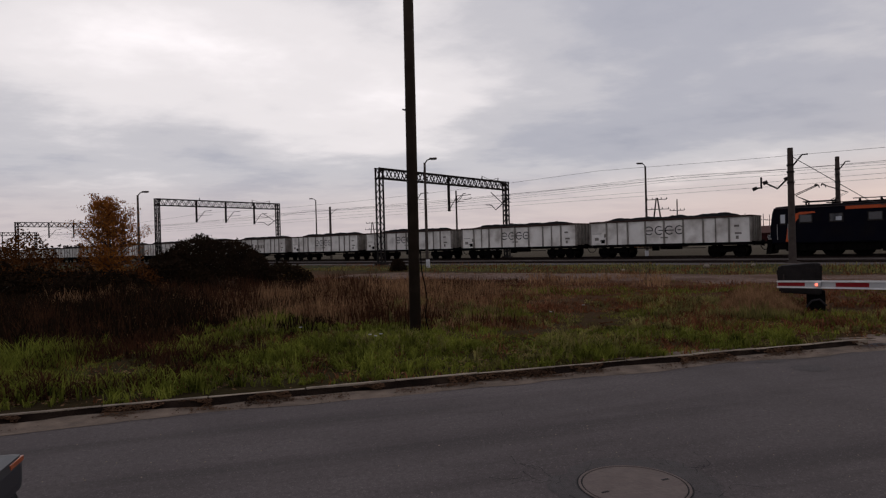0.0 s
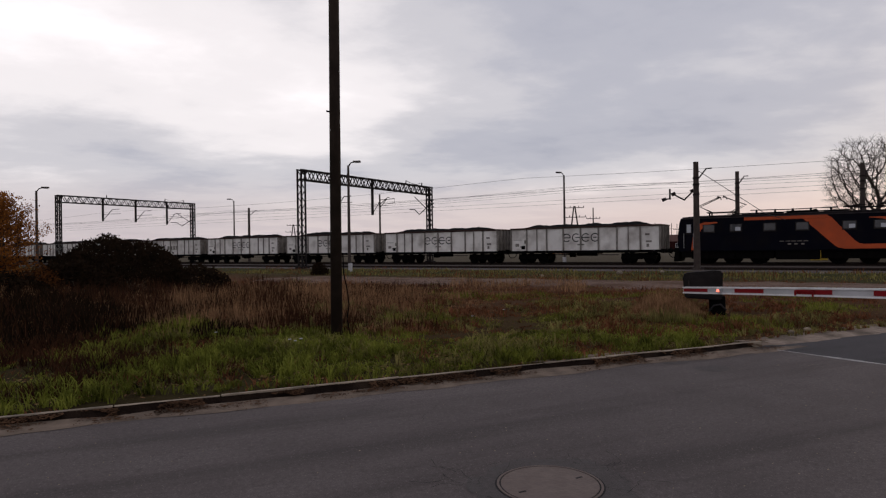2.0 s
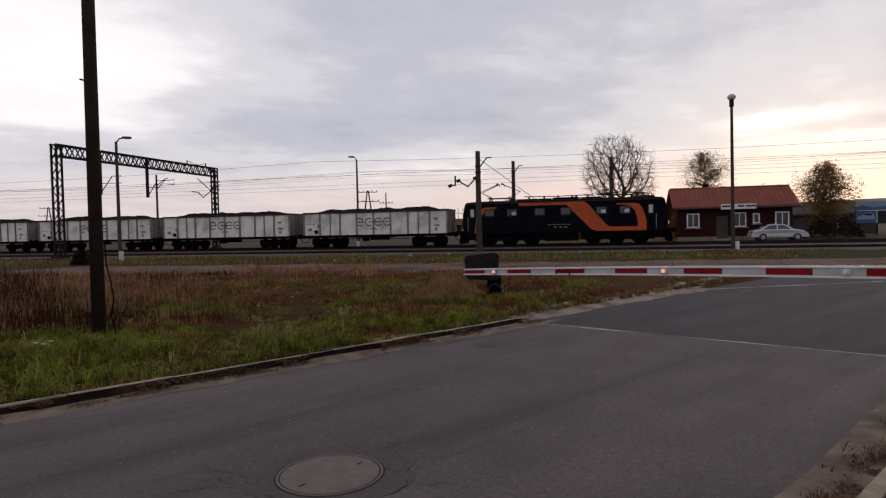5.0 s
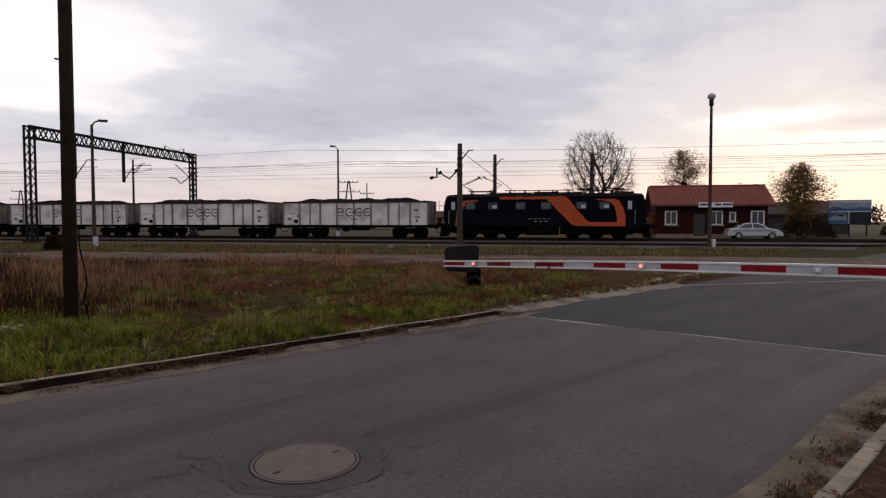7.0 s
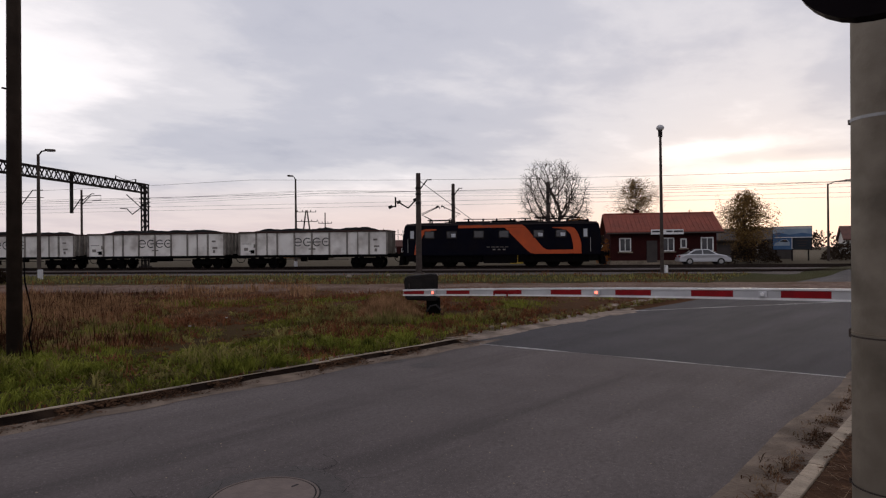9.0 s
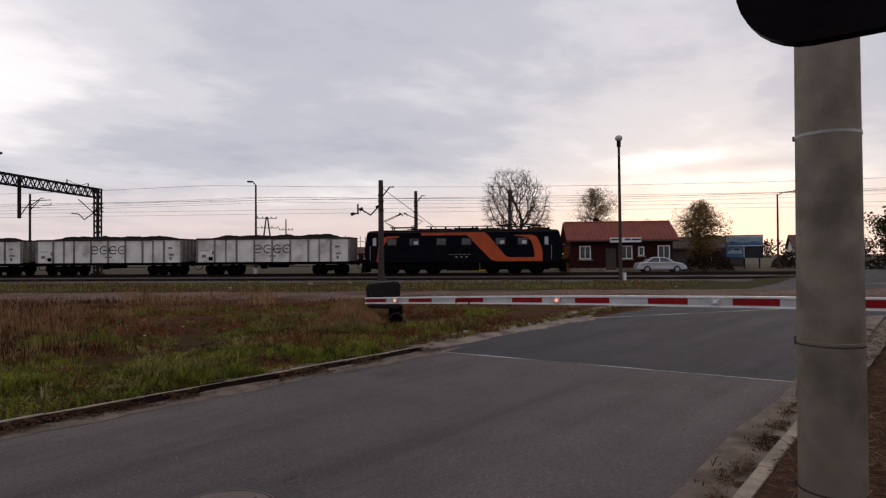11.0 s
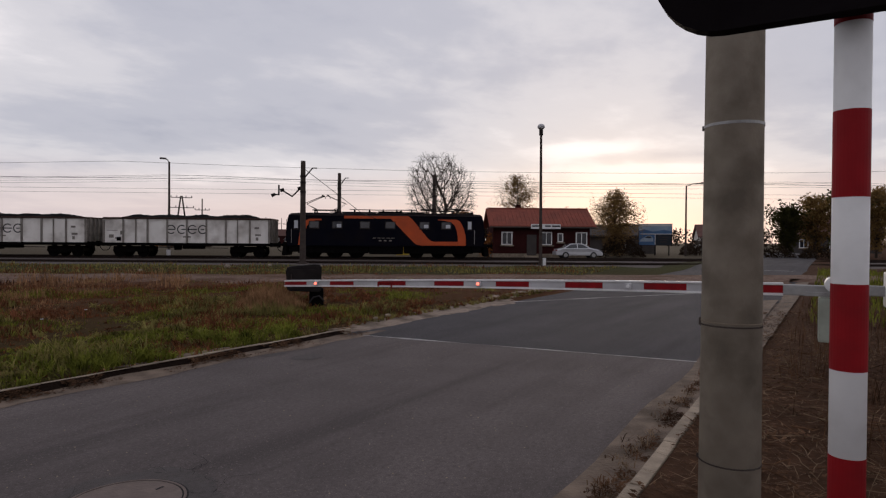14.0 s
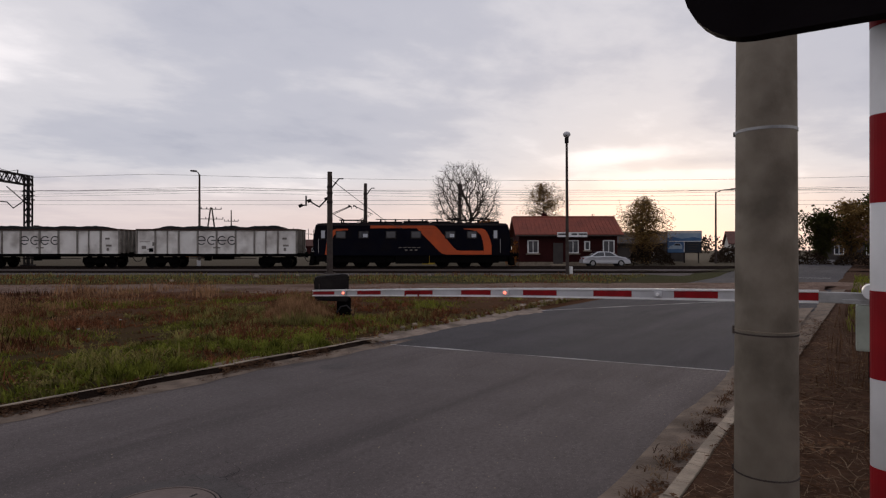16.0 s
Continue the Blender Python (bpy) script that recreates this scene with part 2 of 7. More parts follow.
M["red_paint"] = surf("red_reflective_paint", (0.26, 0.006, 0.010), (0.20, 0.005, 0.008), 6, 0.6, 0.05, stain=(0.14, 0.008, 0.010), stain_scale=3, spec=0.15)
M["white_paint"] = surf("white_paint", (0.74, 0.73, 0.72), (0.64, 0.63, 0.62), 5, 0.5, 0.05, stain=(0.45, 0.43, 0.41), stain_scale=2.5, stain_amount=0.5)
M["arm_white"] = surf("dull_white_sheet", (0.50, 0.49, 0.50), (0.42, 0.41, 0.42), 5, 0.5, 0.05, stain=(0.30, 0.29, 0.28), stain_scale=3)
M["housing"] = surf("grey_green_enamel", (0.34, 0.36, 0.30), (0.27, 0.29, 0.24), 5, 0.5, 0.05, stain=(0.16, 0.16, 0.13), stain_scale=3)
M["black_board"] = surf("matt_black_board", (0.006, 0.004, 0.005), (0.009, 0.007, 0.008), 6, 0.85, 0.05, spec=0.05)
M["black"] = surf("sooty_black", (0.003, 0.003, 0.003), (0.006, 0.005, 0.005), 5, 0.9, 0.2, spec=0.02)
M["wagon"] = surf("dirty_white_wagon_paint", (0.74, 0.71, 0.67), (0.64, 0.60, 0.56), 1.2, 0.8, 0.15, stain=(0.28, 0.24, 0.21), stain_scale=0.9, stain_amount=0.7, object_random=0.08)
M["wagon_rib"] = surf("grimy_wagon_ribs", (0.25, 0.225, 0.20), (0.14, 0.12, 0.105), 2.5, 0.85, 0.2, stain=(0.06, 0.045, 0.038), stain_scale=1.5)
M["wagon_rim"] = surf("rusty_wagon_rim", (0.055, 0.030, 0.024), (0.035, 0.022, 0.019), 4, 0.9, 0.3, spec=0.1)
M["coal"] = surf("black_coal", (0.006, 0.006, 0.006), (0.013, 0.012, 0.012), 3, 0.85, 1.0, fine=6, spec=0.02)
M["logo"] = surf("dark_logo_paint", (0.025, 0.022, 0.024), (0.045, 0.04, 0.04), 4, 0.8, spec=0.1)
M["loco_black"] = surf("black_locomotive_paint", (0.003, 0.003, 0.007), (0.005, 0.005, 0.009), 1.2, 0.75, 0.1, stain=(0.009, 0.007, 0.007), stain_scale=1.0, spec=0.03)
M["loco_roof"] = surf("grey_locomotive_roof", (0.05, 0.04, 0.042), (0.03, 0.026, 0.028), 2, 0.85, 0.2, spec=0.1)
M["orange"] = surf("orange_locomotive_paint", (0.48, 0.072, 0.012), (0.40, 0.058, 0.010), 1.5, 0.5, 0.05, stain=(0.28, 0.05, 0.015), stain_scale=1.2)
M["rail"] = surf("rail_steel", (0.028, 0.018, 0.014), (0.018, 0.013, 0.011), 6, 0.8, 0.2, spec=0.1)
M["sleeper"] = surf("grey_sleepers", (0.10, 0.085, 0.075), (0.06, 0.05, 0.045), 5, 0.95, 0.4)
M["wire"] = surf("black_wire", (0.02, 0.018, 0.018), (0.03, 0.028, 0.028), 5, 0.7)
M["bark"] = surf("dark_bark", (0.035, 0.024, 0.018), (0.06, 0.044, 0.033), 6, 0.95, 0.8)
M["red_brick"] = surf("dark_red_brick", (0.040, 0.009, 0.008), (0.028, 0.007, 0.007), 8, 0.9, 0.3, spec=0.1, stain=(0.016, 0.006, 0.006), stain_scale=0.8)
M["roof_tile"] = surf("red_roof_tiles", (0.23, 0.058, 0.036), (0.17, 0.044, 0.029), 3, 0.85, 0.3, stain=(0.11, 0.034, 0.024), stain_scale=0.6)
M["house_white"] = surf("pale_house_plaster", (0.55, 0.53, 0.50), (0.47, 0.45, 0.42), 2, 0.9, 0.2)
M["house_roof"] = surf("brown_house_roof", (0.10, 0.045, 0.035), (0.07, 0.035, 0.03), 2, 0.9, 0.2, object_random=0.3)
M["house_dark"] = surf("dark_far_wall", (0.045, 0.038, 0.036), (0.065, 0.055, 0.05), 1, 0.9)
M["car_silver"] = surf("silver_car_paint", (0.50, 0.50, 0.52), (0.46, 0.46, 0.48), 3, 0.3, metal=0.4, spec=0.5)
M["car_dark"] = surf("dark_car_paint", (0.004, 0.004, 0.007), (0.006, 0.006, 0.009), 3, 0.5, spec=0.1)
M["tyre"] = surf("black_rubber", (0.012, 0.012, 0.012), (0.02, 0.02, 0.02), 10, 0.9)


def glass_mat(name, colour, rough=0.05):
    m = bpy.data.materials.new(name)
    m.use_nodes = True
    b = m.node_tree.nodes["Principled BSDF"]
    b.inputs["Base Color"].default_value, b.inputs["Roughness"].default_value = (*colour, 1), rough
    b.inputs["Specular IOR Level"].default_value = 0.6
    return m


def lit(name, colour, strength):
    m = bpy.data.materials.new(name)
    m.use_nodes = True
    b = m.node_tree.nodes["Principled BSDF"]
    b.inputs["Base Color"].default_value = (*colour, 1)
    b.inputs["Emission Color"].default_value, b.inputs["Emission Strength"].default_value = (*colour, 1), strength
    return m


M["glass"] = glass_mat("dark_window_glass", (0.02, 0.022, 0.028), 0.12)
M["lamp_cover"] = glass_mat("dark_lamp_cover", (0.008, 0.009, 0.016), 0.45)
# Pale base colour paints in the bright sky behind the locomotive's panes.
M["cab_glass"] = glass_mat("pale_glass_sky_painted", (0.40, 0.41, 0.44), 0.15)
M["red_lamp"] = lit("red_warning_lamp", (1.0, 0.16, 0.10), 2.6)
M["red_lens"] = glass_mat("dark_red_lens", (0.22, 0.01, 0.01), 0.15)
M["amber"] = glass_mat("amber_lens", (0.28, 0.06, 0.015), 0.3)
M["head_lamp"] = lit("white_head_lamp", (1.0, 0.95, 0.85), 2.0)


def leaf_mat(name, c1, c2, trans=0.35, patch=1.3):
    m = bpy.data.materials.new(name)
    m.use_nodes = True
    t = m.node_tree
    b = t.nodes["Principled BSDF"]
    g = t.nodes.new("ShaderNodeNewGeometry")
    r = t.nodes.new("ShaderNodeMix")
    r.data_type = "RGBA"
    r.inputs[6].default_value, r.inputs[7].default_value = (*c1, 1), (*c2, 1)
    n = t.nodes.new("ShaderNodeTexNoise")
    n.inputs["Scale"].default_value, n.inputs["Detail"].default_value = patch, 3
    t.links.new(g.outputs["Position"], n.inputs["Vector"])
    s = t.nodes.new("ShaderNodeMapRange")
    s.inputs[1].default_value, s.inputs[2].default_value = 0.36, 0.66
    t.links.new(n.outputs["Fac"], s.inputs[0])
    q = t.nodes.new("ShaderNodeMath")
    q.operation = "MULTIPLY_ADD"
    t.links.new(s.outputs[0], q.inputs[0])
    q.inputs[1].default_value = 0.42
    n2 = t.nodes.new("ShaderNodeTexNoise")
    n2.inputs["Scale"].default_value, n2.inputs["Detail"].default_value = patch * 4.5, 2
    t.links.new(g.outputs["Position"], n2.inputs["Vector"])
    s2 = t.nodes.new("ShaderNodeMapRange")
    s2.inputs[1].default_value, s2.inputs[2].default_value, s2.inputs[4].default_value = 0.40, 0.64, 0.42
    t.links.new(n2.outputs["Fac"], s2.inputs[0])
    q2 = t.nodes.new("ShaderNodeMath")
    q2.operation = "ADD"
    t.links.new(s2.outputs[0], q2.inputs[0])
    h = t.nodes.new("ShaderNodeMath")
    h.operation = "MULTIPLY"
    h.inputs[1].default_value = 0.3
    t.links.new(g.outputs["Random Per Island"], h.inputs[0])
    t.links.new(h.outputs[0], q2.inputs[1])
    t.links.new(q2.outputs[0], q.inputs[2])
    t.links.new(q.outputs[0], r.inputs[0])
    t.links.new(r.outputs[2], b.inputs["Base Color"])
    b.inputs["Roughness"].default_value = 0.9
    b.inputs["Specular IOR Level"].default_value = 0.04
    tr = t.nodes.new("ShaderNodeBsdfTranslucent")
    t.links.new(r.outputs[2], tr.inputs[0])
    mx = t.nodes.new("ShaderNodeMixShader")
    mx.inputs[0].default_value = trans
    t.links.new(b.outputs[0], mx.inputs[1])
    t.links.new(tr.outputs[0], mx.inputs[2])
    t.links.new(mx.outputs[0], t.nodes["Material Output"].inputs[0])
    return m


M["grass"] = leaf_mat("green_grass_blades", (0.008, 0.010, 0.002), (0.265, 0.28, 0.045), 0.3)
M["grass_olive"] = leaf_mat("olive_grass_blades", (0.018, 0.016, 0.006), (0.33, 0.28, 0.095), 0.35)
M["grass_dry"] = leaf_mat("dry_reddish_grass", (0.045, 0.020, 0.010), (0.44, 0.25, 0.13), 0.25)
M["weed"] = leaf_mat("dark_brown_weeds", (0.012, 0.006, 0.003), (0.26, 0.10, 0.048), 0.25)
# Weed brown taken down so the left field carries its shade in colour.
M["weed_dark"] = leaf_mat("brown_weeds_shade_darkened", (0.005, 0.003, 0.002), (0.085, 0.036, 0.018), 0.15)
M["litter"] = leaf_mat("dead_brown_leaves", (0.016, 0.009, 0.006), (0.15, 0.080, 0.045), 0.1)
M["straw"] = leaf_mat("pale_straw", (0.07, 0.043, 0.026), (0.30, 0.21, 0.135), 0.2)
M["leaf_orange"] = leaf_mat("orange_autumn_leaves", (0.36, 0.13, 0.025), (0.15, 0.055, 0.014))
M["leaf_rust"] = leaf_mat("dark_rusty_leaves", (0.018, 0.008, 0.003), (0.13, 0.048, 0.014), 0.25)
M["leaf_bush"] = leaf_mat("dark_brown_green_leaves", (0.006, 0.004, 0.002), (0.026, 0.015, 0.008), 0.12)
M["leaf_birch"] = leaf_mat("olive_yellow_leaves", (0.13, 0.075, 0.028), (0.32, 0.20, 0.075), 0.5)
M["leaf_green"] = leaf_mat("dark_green_leaves", (0.04, 0.045, 0.015), (0.07, 0.06, 0.02))
M["leaf_far"] = leaf_mat("far_tree_foliage", (0.018, 0.013, 0.010), (0.045, 0.028, 0.018), 0.2)


# ---------------------------------------------------------------- mesh helpers
def part(name, bm, material, parent=None, label="", smooth=False):
    me = bpy.data.meshes.new(name)
    bm.to_mesh(me)
    bm.free()
    if smooth:
        for p in me.polygons:
            p.use_smooth = True
    me.materials.append(material)
    ob = new(name, me)
    if parent:
        ob.parent = parent
    if label:
        ob["label"] = label
    return ob


def pydata(name, verts, faces, material, parent=None, smooth=False):
    me = bpy.data.meshes.new(name)
    me.from_pydata([tuple(v) for v in verts], [], faces)
    if smooth:
        for p in me.polygons:
            p.use_smooth = True
    me.materials.append(material)
    ob = new(name, me)
    if parent:
        ob.parent = parent
    return ob


def thing(name, at, turn=0.0, label="", category="", group="", kind="", lean=(0, 0)):
    ob = new(name)
    ob.matrix_world = pose(at[0], at[1], at[2], lean[0], lean[1], turn)
    return tagged(ob, label, category, group, kind)


def box(bm, c, size, bevel=0.0, m=None):
    r = bmesh.ops.create_cube(bm, size=1.0, matrix=(m or Matrix()) @ Matrix.Translation(c) @ Matrix.Diagonal((*size, 1)))
    if bevel:
        edges = list({e for v in r["verts"] for e in v.link_edges})
        bmesh.ops.bevel(bm, geom=edges, offset=bevel, segments=2, affect="EDGES", profile=0.7)
    return bm


def rod(bm, a, b, r0, r1=None, seg=10, caps=True):
    a, b = Vector(a), Vector(b)
    r1 = r0 if r1 is None else r1
    way = b - a
    m = Matrix.Translation((a + b) / 2) @ way.to_track_quat("Z", "Y").to_matrix().to_4x4()
    bmesh.ops.create_cone(bm, cap_ends=caps, segments=seg, radius1=r0, radius2=r1, depth=way.length, matrix=m)
    return bm


def beam(bm, a, b, w, h):
    """A square bar from a to b."""
    a, b = Vector(a), Vector(b)
    way = b - a
    m = Matrix.Translation((a + b) / 2) @ way.to_track_quat("Z", "Y").to_matrix().to_4x4()
    bmesh.ops.create_cube(bm, size=1.0, matrix=m @ Matrix.Diagonal((w, h, way.length, 1)))
    return bm


def slab(bm, outline, y0, y1):
    """An outline in x and z, made thick from y0 to y1."""
    n = len(outline)
    front = [bm.verts.new((x, y0, z)) for x, z in outline]
    back = [bm.verts.new((x, y1, z)) for x, z in outline]
    bm.faces.new(front)
    bm.faces.new(back[::-1])
    for i in range(n):
        j = (i + 1) % n
        bm.faces.new((front[j], front[i], back[i], back[j]))
    bmesh.ops.recalc_face_normals(bm, faces=bm.faces)
    return bm


def B():
    return bmesh.new()


def tube(bm, pts, r, seg=6):
    pts = [Vector(q) for q in pts]
    rings = []
    for i, q in enumerate(pts):
        way = (pts[min(i + 1, len(pts) - 1)] - pts[max(i - 1, 0)]).normalized()
        side = way.cross(Vector((0, 0, 1)) if abs(way.z) < 0.95 else Vector((1, 0, 0))).normalized()
        other = side.cross(way)
        rings.append([bm.verts.new(q + (side * math.cos(k / seg * math.tau) + other * math.sin(k / seg * math.tau)) * r) for k in range(seg)])
    for a, b in zip(rings, rings[1:]):
        for k in range(seg):
            bm.faces.new((a[k], a[(k + 1) % seg], b[(k + 1) % seg], b[k]))
    bm.faces.new(rings[0][::-1])
    bm.faces.new(rings[-1])
    return bm


# ---------------------------------------------------------------- ground, one sheet to the horizon
def ground_material():
    m = bpy.data.materials.new("field_and_verge")
    m.use_nodes = True
    t = m.node_tree
    b = t.nodes["Principled BSDF"]
    pos = t.nodes.new("ShaderNodeNewGeometry").outputs["Position"]

    def dot(axis):
        n = t.nodes.new("ShaderNodeVectorMath")
        n.operation = "DOT_PRODUCT"
        n.inputs[1].default_value = axis
        t.links.new(pos, n.inputs[0])
        return n.outputs["Value"]

    def noise_at(sc, det=6):
        n = t.nodes.new("ShaderNodeTexNoise")
        n.inputs["Scale"].default_value, n.inputs["Detail"].default_value = sc, det
        t.links.new(pos, n.inputs["Vector"])
        return n.outputs["Fac"]

    def mth(op, a, c):
        n = t.nodes.new("ShaderNodeMath")
        n.operation = op
        for i, v in enumerate((a, c)):
            if isinstance(v, (int, float)):
                n.inputs[i].default_value = v
            else:
                t.links.new(v, n.inputs[i])
        return n.outputs[0]

    def mix(f, a, c):
        n = t.nodes.new("ShaderNodeMix")
        n.data_type = "RGBA"
        for sock, v in ((n.inputs[0], f), (n.inputs[6], a), (n.inputs[7], c)):
            if isinstance(v, (int, float)):
                sock.default_value = v
            elif isinstance(v, tuple):
                sock.default_value = (*v, 1)
            else:
                t.links.new(v, sock)
        return n.outputs[2]

    d = mth("ADD", dot(N), mth("MULTIPLY", mth("SUBTRACT", noise_at(0.25), 0.5), 9.0))
    ramp = t.nodes.new("ShaderNodeValToRGB")
    stops = [(0.0, (0.04, 0.026, 0.014)), (0.06, (0.045, 0.036, 0.012)), (0.13, (0.075, 0.036, 0.016)), (0.22, (0.125, 0.05, 0.027)),
             (0.30, (0.06, 0.052, 0.022)), (0.37, (0.052, 0.056, 0.02)), (0.46, (0.045, 0.04, 0.024)), (0.62, (0.11, 0.09, 0.066)), (1.0, (0.15, 0.125, 0.095))]
    el = ramp.color_ramp.elements
    while len(el) < len(stops):
        el.new(0.5)
    for e, (p, c) in zip(el, stops):
        e.position, e.color = p, (*c, 1)
    t.links.new(mth("DIVIDE", d, 100.0), ramp.inputs[0])
    col = mix(mth("MULTIPLY", noise_at(6.0), 0.8), ramp.outputs[0], (0.03, 0.024, 0.012))
    # bare brown litter on the near side of the road
    side = t.nodes.new("ShaderNodeMapRange")
    side.inputs[1].default_value, side.inputs[2].default_value = 3.0, 1.5
    t.links.new(dot(Q), side.inputs[0])
    litter = mix(noise_at(11.0), (0.10, 0.053, 0.032), (0.022, 0.012, 0.008))
    col = mix(side.outputs[0], col, litter)
    t.links.new(col, b.inputs["Base Color"])
    b.inputs["Roughness"].default_value, b.inputs["Specular IOR Level"].default_value = 0.95, 0.02
    bp = t.nodes.new("ShaderNodeBump")
    bp.inputs["Strength"].default_value, bp.inputs["Distance"].default_value = 1.0, 0.05
    t.links.new(noise_at(14.0), bp.inputs["Height"])
    t.links.new(bp.outputs[0], b.inputs["Normal"])
    return m


def road_rise(k):
    """The road climbs a little to the level crossing."""
    d = E.dot(N) * k + 4.2 * Q.dot(N)
    a = min(1, max(0, (d - 34) / 6))
    return RAIL_Z * a * a * (3 - 2 * a)


def verge(p):
    """Height of the ground beside the road."""
    d = p.dot(N)
    n = noise.noise(Vector((p.x * 0.35, p.y * 0.35, 0)))
    near = max(0.0, 1 - abs(p.dot(Q) - 4.2) / 60)
    return 0.055 + 0.07 * n * near * (min(1, max(0, (p.dot(Q) - 7.6) / 2)) if p.dot(Q) > 4 else min(1, max(0, (0.3 - p.dot(Q)) / 1.5))) + (0.0 if d < 60 else min(0.3, (d - 60) * 0.01))


def shoulder(k, q):
    """Where there is no kerb the verge falls softly to the asphalt."""
    p = road(k, q)
    z = verge(p)
    if k > 8.2 and 7.0 <= q < 8.0:
        z *= max(0.0, (q - 7.02) / 0.98)
    if k > 8.9 and 0.0 < q <= 1.0:
        z *= max(0.0, (0.95 - q) / 0.95)
    beside = max(1.0 - q, q - 7.0, 0.0)
    return z + 0.9 * road_rise(k) * max(0.0, 1 - beside / 3.0)


def build_ground():
    qs = [-4000, -900, -300, -120, -60, -30, -15, -8, -5, -3, -2, -1.2, -0.4, 0.3, 0.9, 1.02, 6.96, 7.04]
    qs += [7.4 + 0.6 * i for i in range(40)] + [34, 38, 42, 50, 60, 80, 120, 200, 400, 1000, 4000]
    ks = [-4000, -900, -300, -120, -60, -40] + [-30 + 1.0 * i for i in range(85)] + [58, 64, 72, 85, 100, 140, 200, 400, 1000, 4000]
    verts, faces = [], []
    for k in ks:
        for q in qs:
            p = road(k, q)
            verts.append((p.x, p.y, road_rise(k) - 0.08 if 1.0 < q < 7.0 else shoulder(k, q) - 0.004))
    w = len(qs)
    for i in range(len(ks) - 1):
        for j in range(w - 1):
            a = i * w + j
            faces.append((a, a + w, a + w + 1, a + 1))
    return tagged(pydata("ground", verts, faces, ground_material(), smooth=True), "autumn verge and field of grass, weeds and bare earth", "ground", kind="structure")


build_ground()


# ---------------------------------------------------------------- road
def strip(name, rows, material, label, category, z=0.0, cross=6):
    """A paved strip: rows of distance along the road and its two edges."""
    verts, faces = [], []
    for k, q0, q1, lag in rows:
        for c in range(cross + 1):
            f = c / cross
            p = road(k + lag * (1 - f), q0 + (q1 - q0) * f)
            verts.append((p.x, p.y, z + road_rise(k)))
    w = cross + 1
    for i in range(len(rows) - 1):
        for j in range(cross):
            a = i * w + j
            faces.append((a, a + w, a + w + 1, a + 1))
    return tagged(pydata(name, verts, faces, material), label, category, kind="structure")


def wob(k, seed):
    return 0.07 * noise.noise(Vector((k * 0.9, seed, 0))) + 0.04 * noise.noise(Vector((k * 3.1, seed, 3)))


SEAM = 8.15
rows = [(-3000, 1.25, 6.94, 0), (-60, 1.25, 6.94, 0)] + [(k * 0.5, 1.26 + wob(k * 0.5, 1), 6.94, 0.75 * max(0, (k + 10) / 26)) for k in range(-40, 17)]
rows[-1] = (SEAM, rows[-1][1], 6.94, 0.75)
strip("road", rows, M["asphalt"], "worn grey asphalt road with patches and cracks", "road")
rows = [(SEAM, 1.2, 6.97, 0.75)] + [(k, 1.05 - 0.008 * k + wob(k, 3), 7.0 + wob(k, 4), 0.75 * max(0, 1 - (k - 8) / 6)) for k in range(9, 72)] + [(120, 0.6, 7.0, 0), (900, 0.6, 7.0, 0)]
strip("road", rows, M["asphalt_new"], "darker newer asphalt leading to the level crossing", "road")


def painted_line(a, b, width, name="road_line", label="worn pale line across the asphalt"):
    way = (b - a).normalized()
    side = Vector((-way.y, way.x, 0)) * width / 2
    verts, faces, steps = [], [], 24
    for i in range(steps + 1):
        p = a.lerp(b, i / steps)
        f = max(0.08, 0.75 + 1.3 * noise.noise(p * 1.1) + 0.5 * noise.noise(p * 4.3))
        verts += [p + side * f, p - side * f]
        if i:
            n = len(verts)
            faces.append((n - 4, n - 3, n - 1, n - 2))
    return tagged(pydata(name, verts, faces, M["paint_line"]), label, "road line", kind="structure")


painted_line(road(SEAM + 0.02, 6.6, 0.005), road(SEAM + 0.72, 1.35, 0.005), 0.07)
painted_line(Vector((11.6, 11.1, 0.005)), Vector((18.6, 9.3, 0.005)), 0.09)
painted_line(Vector((18.6, 9.3, 0.005)), Vector((24.0, 8.2, 0.005)), 0.09)
painted_line(road(38.5, 1.2, 0.12), road(38.5, 5.2, 0.12), 0.25)


def sand_strip(rows, z, material, name, label, fall=0.0, pile=0.0):
    verts, faces = [], []
    for i, (k, q0, q1) in enumerate(rows):
        for c in range(4):
            q = q0 + (q1 - q0) * c / 3 + ((0.08 if fall else 0.025) * noise.noise(Vector((k * 2.0, c * 3.0, 8))) if c in (0, 3) else 0)
            p = road(k, q)
            edge = c in (0, 3) and not fall and not (pile and c == 3)
            verts.append((p.x, p.y, 0.004 if edge else z + 0.012 * noise.noise(Vector((k * 5, c * 2.0, 1))) - fall * (1 - c / 3) ** 2 + pile * (c / 3) ** 2))
        if i:
            a = (i - 1) * 4
            for c in range(3):
                faces.append((a + c, a + 4 + c, a + 5 + c, a + 1 + c))
    return tagged(pydata(name, verts, faces, material, smooth=True), label, "dirt", kind="structure")


sand_strip([(-20 + 0.4 * i, 1.40 + 0.03 * math.sin(i * 0.7), 1.005) for i in range(100)], 0.012, M["gutter_sand"], "dirt_strip", "sandy dirt and litter gathered along the near kerb", pile=0.028)
def kerb_dirt(i, seed):
    """Inner edge of the dirt along the far kerb: wider away from the crossing, wavering everywhere."""
    k = -20 + 0.2 * i
    far = max(0.0, min(1.0, (-k - 1.5) / 5))
    return k, far, noise.noise(Vector((k * 0.8, seed, 0))) + 0.5 * noise.noise(Vector((k * 2.9, seed, 4)))


